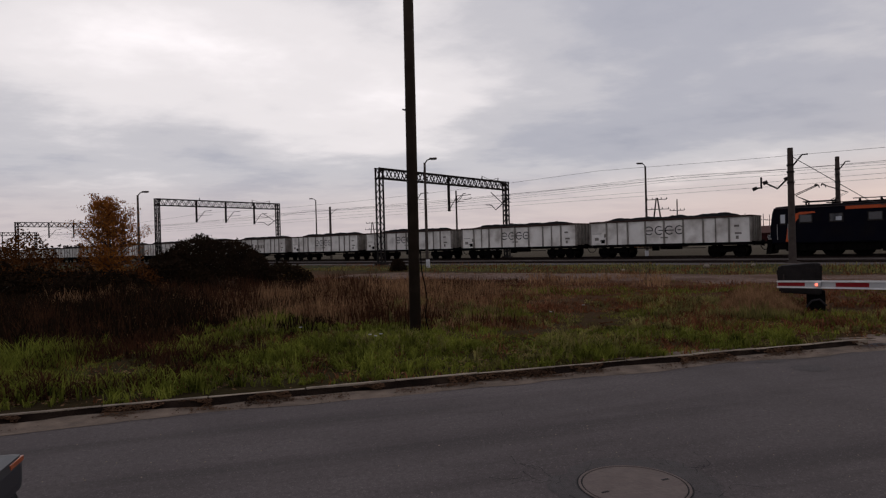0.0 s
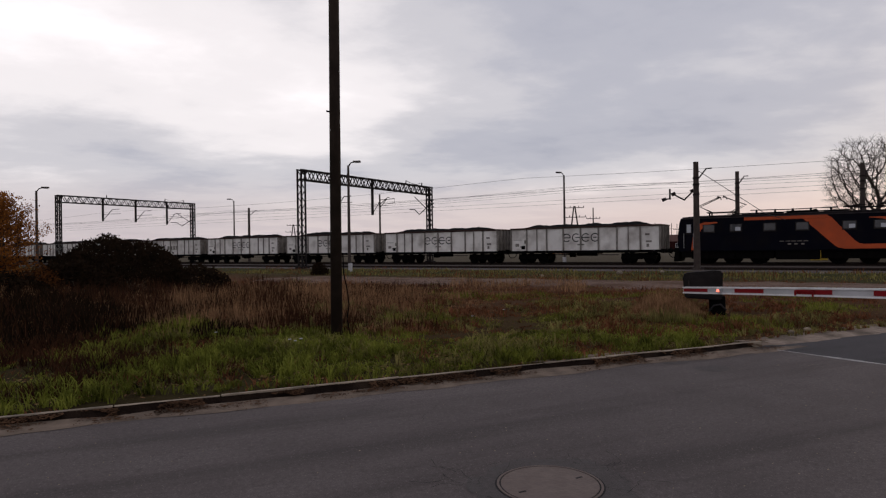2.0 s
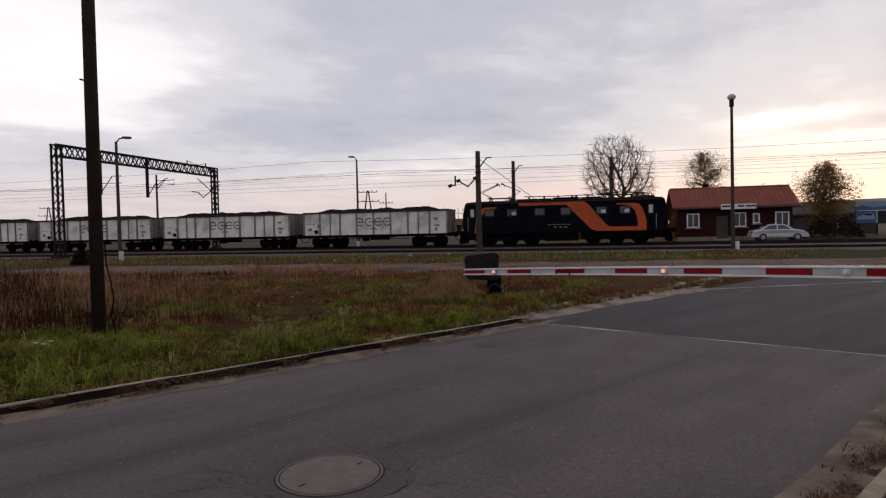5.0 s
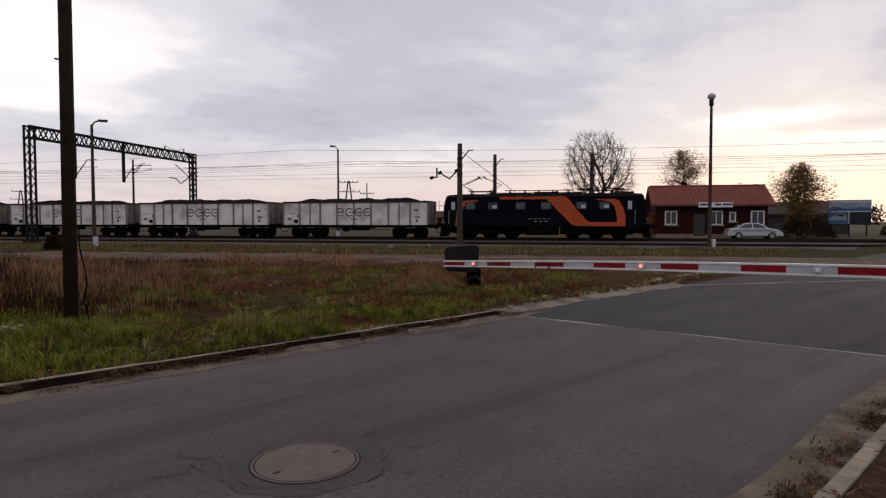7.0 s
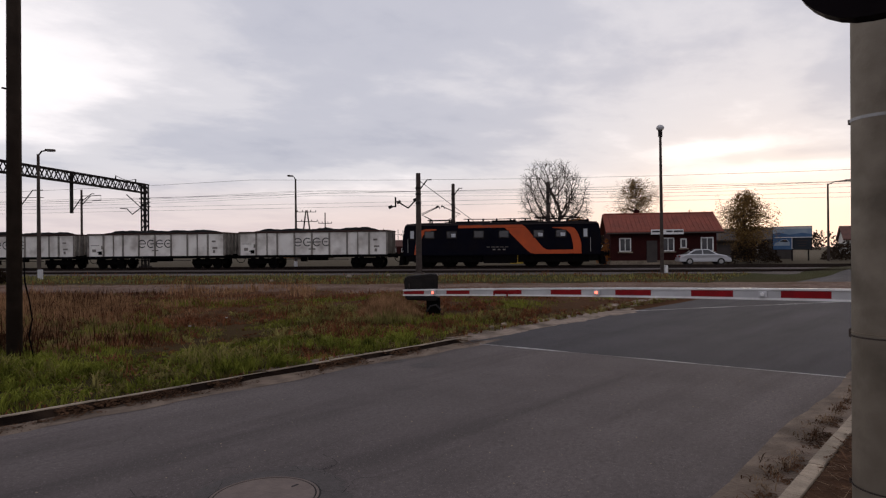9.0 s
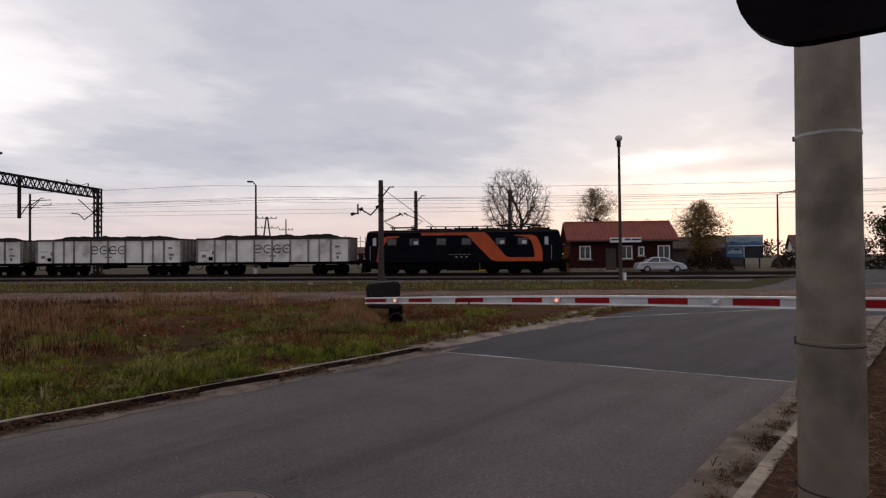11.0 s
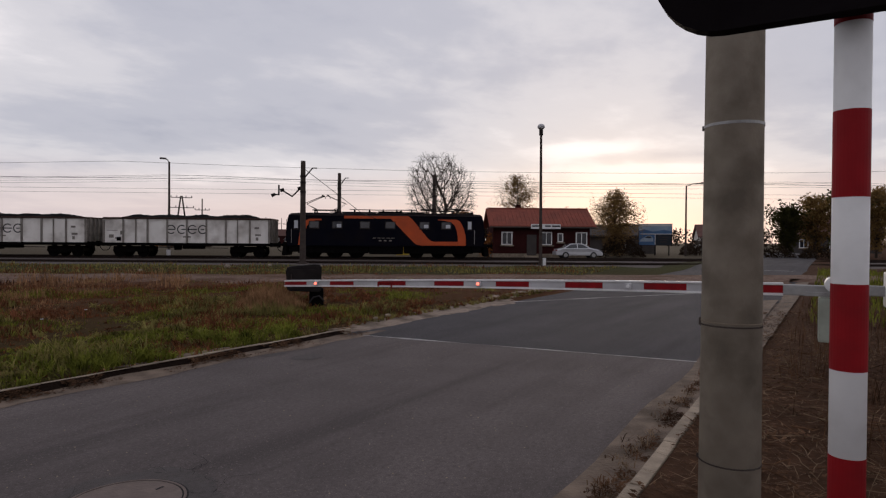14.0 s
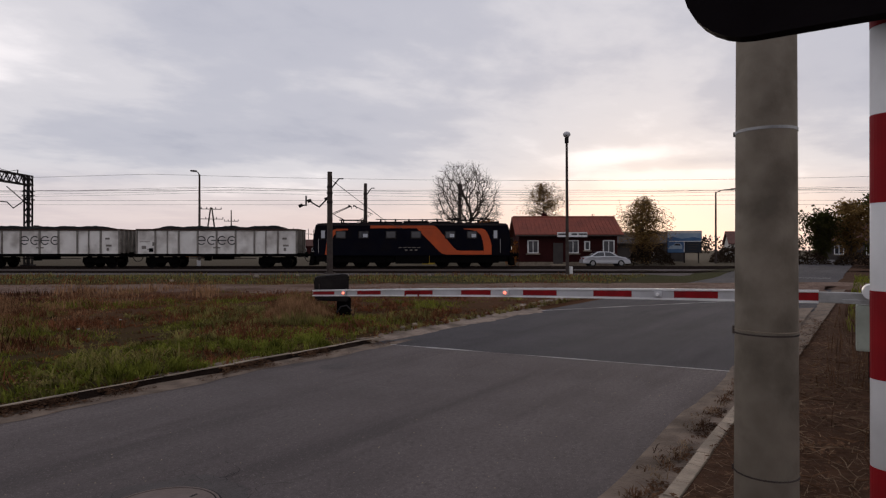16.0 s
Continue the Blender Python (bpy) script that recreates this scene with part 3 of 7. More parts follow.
sand_strip([(k, 6.54 - 0.12 * far + 0.15 * w, 6.93) for k, far, w in (kerb_dirt(i, 7.7) for i in range(141))], 0.006, M["gutter_sand"], "dirt_strip", "sandy dirt washed along the far kerb", pile=0.03)
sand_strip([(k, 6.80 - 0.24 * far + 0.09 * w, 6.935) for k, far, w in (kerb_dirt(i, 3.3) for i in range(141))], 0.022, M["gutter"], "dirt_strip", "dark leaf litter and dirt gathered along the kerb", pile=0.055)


def sandy_patches(k0, k1, q_in, q_out, count, seed, material, label, z=0.022, narrow=1.0):
    """Irregular flat lobes of sand washed off the road, sunk into the verge at their rims."""
    rng = random.Random(seed)
    for _ in range(count):
        k = rng.uniform(k0, k1)
        q = rng.uniform(q_in(k), q_out(k))
        a, b = rng.uniform(0.4, 1.4), rng.uniform(0.12, 0.30) * narrow
        ph = rng.uniform(0, 90)
        verts, faces, n = [], [], 28
        for ring, f in enumerate((0.0, 0.45, 0.8, 1.0)):
            for i in range(n if ring else 1):
                g = math.tau * i / n
                w = f * (1 + 0.55 * noise.noise(Vector((math.cos(g) * 1.6, math.sin(g) * 1.6, ph))) + 0.3 * noise.noise(Vector((math.cos(g) * 5, math.sin(g) * 5, ph))))
                p = road(k + a * w * math.cos(g), q + b * w * math.sin(g))
                qq = p.dot(Q)
                h = max(0.0, shoulder(p.dot(E), qq) if not 1.0 < qq < 7.0 else 0.0)
                if k + a > 40:
                    h += road_rise(k)
                verts.append((p.x, p.y, h + z * (1 - f ** 2) + 0.4 * z * noise.noise(Vector((p.x * 5, p.y * 5, 4))) - 0.002 * f))
        for i in range(n):
            faces.append((0, 1 + i, 1 + (i + 1) % n))
        for r in (0, 1):
            o = 1 + r * n
            for i in range(n):
                j = (i + 1) % n
                faces.append((o + i, o + n + i, o + n + j, o + j))
        tagged(pydata("sand_patch", verts, faces, material, smooth=True), label, "sand", "sand beside the asphalt", kind="structure")


sandy_patches(8.3, 15.0, lambda k: 7.05, lambda k: 7.22 + 0.05 * (k - 8), 22, 5, M["sand"], "light sand washed onto the verge beside the asphalt")
sandy_patches(14.0, 27.0, lambda k: 7.1, lambda k: 7.5 + 0.06 * (k - 8), 22, 6, M["sand"], "light sand washed onto the verge beside the asphalt")
sandy_patches(4.0, 8.0, lambda k: 7.14, lambda k: 7.26, 1, 7, M["gutter_sand"], "small sandy spot behind the kerb")
sandy_patches(-9.0, 8.0, lambda k: 6.63, lambda k: 6.76, 30, 9, M["gutter_sand"], "sand washed along the kerb on the asphalt", 0.008, 0.4)
sand_strip([(8.6 + 0.4 * i, 1.16 - 0.006 * i + 0.08 * noise.noise(Vector((i * 0.5, 5.5, 0))), 0.74 - 0.006 * i) for i in range(64)], 0.010, M["gutter_sand"], "dirt_strip", "brownish sand beside the asphalt on the near side", pile=0.04)


def gravel_path():
    verts, faces = [], []
    rows = [(-26 + 0.5 * i) for i in range(120)]
    for i, s in enumerate(rows):
        for c in range(5):
            d = 21.0 + 0.11 * (s + 26) * 0.6 + c * 1.5 + (3.0 * noise.noise(Vector((s * 0.55, c * 9.0, 2))) + 1.2 * noise.noise(Vector((s * 1.7, c * 9.0, 2))) if c in (0, 4) else 0)
            p = track(s, d)
            verts.append((p.x, p.y, 0.13 + 0.05 * noise.noise(Vector((s, d, 0)))  - (0.12 if c in (0, 4) else 0)))
        if i:
            a = (i - 1) * 5
            for c in range(4):
                faces.append((a + c, a + c + 1, a + 6 + c, a + 5 + c)[::-1])
    return tagged(pydata("path", verts, faces, M["gravel"], smooth=True), "pale grey gravel track through the weeds", "path", kind="structure")


gravel_path()


def kerb_run(q, k0, k1, name, label, w=0.12, top=0.10):
    owner = tagged(thing(name, (0, 0, 0)), label, "kerb", kind="structure")
    bm = box(B(), (0.5 - 0.006, 0, top / 2 - 0.1), (0.988, w, top + 0.2), 0.012)
    me = bpy.data.meshes.new("kerbstone")
    bm.to_mesh(me)
    bm.free()
    me.materials.append(M["kerb"])
    for i in range(int(k1 - k0)):
        ob = new("kerbstone", me)
        ob.parent = owner
        p = road(k0 + i, q + random.uniform(-0.005, 0.005))
        ob.matrix_world = pose(p.x, p.y, random.uniform(-0.006, 0.004), random.uniform(-0.8, 0.8), random.uniform(-0.2, 0.2), ROAD_TURN + random.uniform(-0.2, 0.2))
    return owner


kerb_run(6.96, -24.7, 8.3, "kerb_left", "grey concrete kerb between road and grass verge", w=0.058, top=0.084)
kerb_run(0.965, -14, 9, "kerb_right", "worn pale concrete kerb sunk in dirt and litter", w=0.10, top=0.06)


# ---------------------------------------------------------------- manhole
def manhole(at):
    o = thing("manhole_cover", at, 22, "round rusty brown iron manhole cover set in cracked asphalt", "manhole")
    bm = B()
    bmesh.ops.create_circle(bm, cap_ends=False, segments=64, radius=0.354)
    bmesh.ops.create_circle(bm, cap_ends=False, segments=64, radius=0.338)
    bmesh.ops.bridge_loops(bm, edges=bm.edges[:])
    r = bmesh.ops.extrude_face_region(bm, geom=bm.faces[:])
    bmesh.ops.translate(bm, verts=[v for v in r["geom"] if isinstance(v, bmesh.types.BMVert)], vec=(0, 0, 0.007))
    bmesh.ops.recalc_face_normals(bm, faces=bm.faces)
    part("ring", bm, M["iron"], o)
    part("joint", rod(B(), (0, 0, -0.01), (0, 0, 0.0035), 0.366, 0.366, 64), M["dark_gap"], o, "dark joint between ring and lid")
    lid = part("lid", rod(B(), (0, 0, -0.02), (0, 0, 0.0065), 0.329, 0.327, 64), M["iron"], o)
    for sx in (-1, 1):
        part("lifting_slot", box(B(), (sx * 0.24, -0.02, 0.006), (0.055, 0.018, 0.004)), M["dark_gap"], lid, "dark lifting slot")
    return o


manhole((1.08, 4.03, 0.0))


def cracks():
    """Thin meandering cracks beside the manhole and along the lane."""
    verts, faces = [], []

    def crack(p, heading, length, width):
        last = None
        for i in range(int(length / 0.05)):
            heading += random.uniform(-0.75, 0.75)
            p = p + Vector((math.cos(heading), math.sin(heading), 0)) * 0.05
            side = Vector((-math.sin(heading), math.cos(heading), 0)) * width * random.uniform(0.3, 1)
            verts.extend([p + side, p - side])
            n = len(verts)
            if last:
                faces.append((n - 4, n - 3, n - 1, n - 2))
            last = True

    for x, y, h, le in ((0.62, 4.15, 2.6, 0.5), (0.5, 4.3, 1.2, 0.4), (0.42, 4.25, 3.6, 0.35), (0.6, 3.8, 3.4, 0.3), (1.5, 4.3, 0.4, 0.5), (1.45, 3.6, -0.4, 0.4), (0.55, 4.1, 3.9, 0.35)):
        crack(Vector((x, y, 0.006)), h, le, 0.0035)
    for i in range(26):
        a = random.uniform(0, math.tau)
        r = random.uniform(0.42, 0.62)
        crack(Vector((1.08 + r * math.cos(a), 4.03 + r * math.sin(a), 0.005)), a + math.pi / 2 + random.uniform(-0.6, 0.6), random.uniform(0.08, 0.4), random.uniform(0.0012, 0.004))
    for i in range(5):
        crack(road(random.uniform(-6, 8), random.uniform(2, 6.8), 0.004), random.uniform(0, 6), random.uniform(0.3, 0.8), 0.0018)
    ob = pydata("road_cracks", verts, faces, M["dark_gap"])
    return tagged(ob, "thin dark cracks in the old asphalt", "crack", kind="stuff")


cracks()


def road_patch(centre, a, b, turn, seed, label, hole=0.0, z=0.003):
    """A thin ragged repair in the asphalt, with an opening in its middle if asked."""
    verts, faces, n = [], [], 40
    for ring in (0, 1):
        for i in range(n):
            g = math.tau * i / n
            f = 1 + 0.22 * noise.noise(Vector((math.cos(g) * 1.7, math.sin(g) * 1.7, seed))) + 0.12 * noise.noise(Vector((math.cos(g) * 6, math.sin(g) * 6, seed)))
            p = (Vector((math.cos(g) * a * f, math.sin(g) * b * f, 0)) if ring else Vector((math.cos(g), math.sin(g), 0)) * hole)
            p = Matrix.Rotation(radians(turn), 3, "Z") @ p + centre
            verts.append((p.x, p.y, z))
    for i in range(n):
        j = (i + 1) % n
        faces.append((n + i, i, j, n + j))
    return tagged(pydata("asphalt_patch", verts, faces, M["patch"]), label, "patch", "repairs in the asphalt", kind="structure")


road_patch(Vector((1.08, 4.03, 0)), 0.56, 0.50, 20, 3.0, "darker crumbling asphalt round the manhole cover", 0.36, 0.0025)
road_patch(polar(-29.9, 8.62), 0.24, 0.20, 16, 11.0, "small dark repair in the asphalt")
road_patch(polar(-26.9, 8.95), 0.20, 0.14, 16, 14.0, "small dark repair in the asphalt")


def road_grit():
    """Loose pale grit scattered over the lanes."""
    rng = random.Random(91)
    verts, faces = [], []
    for _ in range(1500):
        k, q = rng.uniform(-4, 8), rng.uniform(1.5, 6.6)
        if patchy_road(k, q) < rng.uniform(-0.4, 0.5):
            continue
        p, r = road(k, q, 0.0), rng.uniform(0.003, 0.009)
        n = len(verts)
        for i in range(4):
            a = i * math.tau / 4 + rng.random()
            verts.append((p.x + math.cos(a) * r, p.y + math.sin(a) * r, 0.001))
        verts.append((p.x, p.y, r * 0.9))
        faces += [(n + i, n + (i + 1) % 4, n + 4) for i in range(4)]
    return tagged(pydata("road_grit", verts, faces, M["kerb"]), "loose pale grit on the asphalt", "grit", kind="stuff")


def patchy_road(k, q):
    return noise.noise(Vector((k * 0.35, q * 0.8, 6.0)))


road_grit()


# ---------------------------------------------------------------- tracks
def railway_bed():
    verts, faces = [], []
    prof = [(37.6, 0.0), (38.6, 0.07), (40.4, 0.09), (43.3, 0.09), (45.5, 0.06), (48.3, 0.09), (52.0, 0.09), (53.0, 0.07), (56.5, 0.08), (58.5, 0.0)]
    ss = [-600, -300] + [-200 + 4 * i for i in range(76)] + [160, 400]
    for s in ss:
        for d, z in prof:
            p = track(s, d)
            verts.append((p.x, p.y, z + 0.02 * noise.noise(Vector((s, d, 0)))))
    w = len(prof)
    for i in range(len(ss) - 1):
        for j in range(w - 1):
            a = i * w + j
            faces.append((a, a + w, a + w + 1, a + 1))
    tagged(pydata("ballast_bed", verts, faces, M["ballast"], smooth=True), "dark stone ballast under the tracks", "ballast", kind="structure")


railway_bed()
TRACKS = (41.6, 50.1, 54.6)


def rails(d):
    o = thing("railway_track", (0, 0, 0), 0, "rusty railway track on dark sleepers and ballast", "railway track", "railway tracks", "structure")
    for side in (-0.75, 0.75):
        bm = B()
        for z0, z1, w in ((0.06, 0.08, 0.13), (0.08, 0.155, 0.03), (0.155, RAIL_Z, 0.07)):
            a, b = track(-400, d + side, (z0 + z1) / 2), track(220, d + side, (z0 + z1) / 2)
            box(bm, (0, 0, 0), (620, w, z1 - z0), 0, Matrix.Translation((a + b) / 2) @ pose(0, 0, 0, 0, 0, TRACK_TURN))
        part("rail", bm, M["rail"], o)
    verts, faces = [], []
    for i in range(500):
        s = -200 + i * 0.65
        c = [track(s + a, d + b, z) for z in (0.03, 0.085) for a, b in ((-0.12, -1.3), (0.12, -1.3), (0.12, 1.3), (-0.12, 1.3))]
        n = len(verts)
        verts += c
        faces += [tuple(n + f for f in q) for q in ((4, 5, 6, 7), (0, 1, 5, 4), (1, 2, 6, 5), (2, 3, 7, 6), (3, 0, 4, 7))]
    tagged(pydata("sleepers", verts, faces, M["sleeper"], o), kind="stuff")
    return o


for d in TRACKS:
    rails(d)


# ---------------------------------------------------------------- train
JOINT = -11.1  # where the first wagon meets the locomotive


def wheelset(parent, x, r):
    for y in (-0.75, 0.75):
        bm = rod(B(), (x, y - 0.07, r), (x, y + 0.07, r), r, r, 20)
        rod(bm, (x, y - 0.1, r), (x, y + 0.1, r), r * 0.3, r * 0.3, 12)
        part("wheel", bm, M["black"], parent)


def logo(bm, cx, cz, y):
    """Four open rings joined by a bar."""
    def arc(x0, a0, a1, r=0.36, w=0.085):
        n = 18
        for i in range(n):
            t0, t1 = radians(a0 + (a1 - a0) * i / n), radians(a0 + (a1 - a0) * (i + 1) / n)
            pts = [(x0 + rr * math.cos(t), y, cz + rr * math.sin(t)) for rr, t in ((r - w, t0), (r, t0), (r, t1), (r - w, t1))]
            bm.faces.new([bm.verts.new(p) for p in pts])
    arc(cx - 1.22, 8, 318)
    arc(cx - 0.40, 50, 310)
    arc(cx + 0.42, 40, 320)
    arc(cx + 1.2, -180, 180)
    for x0, x1 in ((-1.5, -0.88), (-0.45, 0.76), (1.06, 1.34)):
        box(bm, (cx + (x0 + x1) / 2, y, cz), (x1 - x0, 0.004, 0.08))
    return bm


def wagon_mark(bm, x0, x1, z0, z1, y):
    return box(bm, ((x0 + x1) / 2, y, (z0 + z1) / 2), (x1 - x0, 0.006, z1 - z0))


def wagon(rings=True):
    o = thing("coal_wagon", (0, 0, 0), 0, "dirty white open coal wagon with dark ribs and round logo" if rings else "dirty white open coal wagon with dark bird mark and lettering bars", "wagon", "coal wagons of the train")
    L, W, z0, z1 = 12.75, 2.75, 1.12, 3.0
    part("floor", box(B(), (0, 0, z0 + 0.05), (L, W - 0.1, 0.1)), M["black"], o)
    y = W / 2
    ribs = [-6.33, -4.85, -3.9, -3.0, -1.5, 0.0, 1.5, 3.0, 3.9, 4.85, 6.33]
    for sy in (-1, 1):
        wall = part("side_wall", box(B(), (0, sy * (y - 0.03), (z0 + z1) / 2), (L, 0.06, z1 - z0), 0.01), M["wagon"], o)
        for r in ribs:
            wide = 0.13 if r not in (-3.9, 3.9) else 0.08
            part("rib", box(B(), (r, sy * (y + 0.045), (z0 + z1) / 2 - 0.02), (wide, 0.09, z1 - z0 - 0.06), 0.02), M["wagon_rib"], wall)
        part("rim", box(B(), (0, sy * (y + 0.02), z1 + 0.03), (L + 0.05, 0.14, 0.13), 0.025), M["wagon_rim"], o)
        part("sole_bar", box(B(), (0, sy * (y - 0.05), z0 - 0.10), (L + 0.2, 0.12, 0.22), 0.015), M["black"], o)
    if rings:
        part("logo", logo(B(), 0.0, 2.18, -(y + 0.004)), M["logo"], o, "dark round logo rings joined by a bar")
    else:
        part("logo", slab(B(), [(-1.9, 1.5), (-1.6, 2.2), (-1.1, 2.45), (-1.35, 2.0), (-1.5, 1.55)], -(y + 0.008), -(y + 0.002)), M["logo"], o, "dark slanting mark")
        for i in range(4):
            part("lettering_bar", box(B(), (-0.5 + i * 0.62, -(y + 0.004), 2.0), (0.46, 0.008, 0.5)), M["wagon_rib"], o)
    for (a, b, c, d) in ((-5.95, -5.6, 1.5, 1.75), (-5.5, -5.2, 1.42, 1.52), (-5.1, -4.95, 1.75, 2.05), (-6.1, -5.3, 2.05, 2.1), (5.2, 5.55, 2.25, 2.4), (5.25, 5.7, 1.7, 1.85), (5.3, 5.5, 1.35, 1.6), (-0.3, 0.3, 1.55, 1.66)):
        part("stencil_mark", wagon_mark(B(), a, b, c, d, -(y + 0.004)), M["wagon_rib"], o)
    part("placard", box(B(), (-5.2, -(y + 0.008), 1.42), (0.34, 0.012, 0.3)), M["black"], o, "small black square placard")
    for sx in (-1, 1):
        end = part("end_wall", box(B(), (sx * (L / 2 - 0.03), 0, (z0 + z1) / 2), (0.06, W, z1 - z0)), M["wagon_rib"], o)
        for yy in (-0.9, -0.3, 0.3, 0.9):
            part("rib", box(B(), (sx * (L / 2 + 0.05), yy, (z0 + z1) / 2), (0.1, 0.12, z1 - z0)), M["wagon_rib"], end)
        part("end_rim", box(B(), (sx * (L / 2), 0, z1 + 0.03), (0.14, W, 0.13), 0.02), M["wagon_rim"], o)
        part("headstock", box(B(), (sx * (L / 2 + 0.1), 0, 1.02), (0.2, 2.5, 0.32), 0.02), M["black"], o)
        for yy in (-0.875, 0.875):
            bm = rod(B(), (sx * (L / 2 + 0.15), yy, 1.04), (sx * (L / 2 + 0.56), yy, 1.04), 0.09, 0.09, 10)
            rod(bm, (sx * (L / 2 + 0.56), yy, 1.04), (sx * (L / 2 + 0.62), yy, 1.04), 0.23, 0.21, 16)
            part("buffer", bm, M["black"], o)
        hose = tube(B(), [(sx * (L / 2 + 0.2), 0.2, 0.9), (sx * (L / 2 + 0.35), 0.2, 0.6), (sx * (L / 2 + 0.52), 0.15, 0.5), (sx * (L / 2 + 0.64), 0.1, 0.52)], 0.03)
        part("brake_hose", hose, M["black"], o)
        bg = part("bogie", box(B(), (sx * 4.5, 0, 0.55), (2.4, 2.1, 0.26), 0.05), M["black"], o)
        for sy in (-1, 1):
            part("side_frame", slab(B(), [(sx * 4.5 - 1.3, 0.42), (sx * 4.5 - 0.7, 0.75), (sx * 4.5 - 0.35, 0.38), (sx * 4.5 + 0.35, 0.38), (sx * 4.5 + 0.7, 0.75), (sx * 4.5 + 1.3, 0.42), (sx * 4.5 + 1.25, 0.85), (sx * 4.5 - 1.25, 0.85)], sy * 1.0 - 0.07, sy * 1.0 + 0.07), M["black"], bg)
        wheelset(bg, sx * 4.5 - 0.9, 0.46)
        wheelset(bg, sx * 4.5 + 0.9, 0.46)
    gear = box(B(), (0.3, -0.7, 0.8), (1.6, 0.5, 0.28), 0.03)
    box(gear, (-1.4, 0.5, 0.75), (0.5, 0.4, 0.4), 0.05)
    tube(gear, [(-3, -0.9, 0.78), (3, -0.9, 0.74)], 0.03)
    part("brake_gear", gear, M["black"], o)
    return o


def coal_heap(seed):
    nx, ny = 60, 10
    verts, faces = [], []
    for i in range(nx + 1):
        for j in range(ny + 1):
            x, y = (i / nx - 0.5) * 12.5, (j / ny - 0.5) * 2.6
            ex = min(1, (6.25 - abs(x)) / 1.9)
            ey = min(1, (1.3 - abs(y)) / 0.9)
            h = 0.40 * max(0, min(ex, 1)) ** 0.8 * max(0, ey) ** 0.7
            h += (0.13 * noise.noise(Vector((x * 0.8, y, seed * 7.3))) + 0.09 * noise.noise(Vector((x * 3.2, y * 3, seed * 3.1)))) * min(1, ex * 2) * min(1, ey * 2)
            verts.append((x, y, 2.93 + h))
    w = ny + 1
    for i in range(nx):
        for j in range(ny):
            a = i * w + j
            faces.append((a, a + w, a + w + 1, a + 1))
    ob = pydata("coal_load", verts, faces, M["coal"])
    return tagged(ob, "heaped black coal filling the open wagon", "coal", "coal loads of the train")


first = wagon()
lettered = wagon(False)
heaps = [coal_heap(i) for i in range(3)]
for i in range(15):
    p = track(JOINT - 7.02 - 14.04 * i, TRACKS[1], RAIL_Z)
    m = pose(p.x, p.y, p.z, 0, 0, TRACK_TURN)
    if i == 0:
        first.matrix_world = m
    elif i == 4:
        lettered.matrix_world = m
    else:
        copy_thing(first, m)
    if i < 3:
        heaps[i].matrix_world = m
    else:
        copy_thing(heaps[i % 3], m @ pose(0, 0, 0, 0, 0, 180 * (i % 2)))


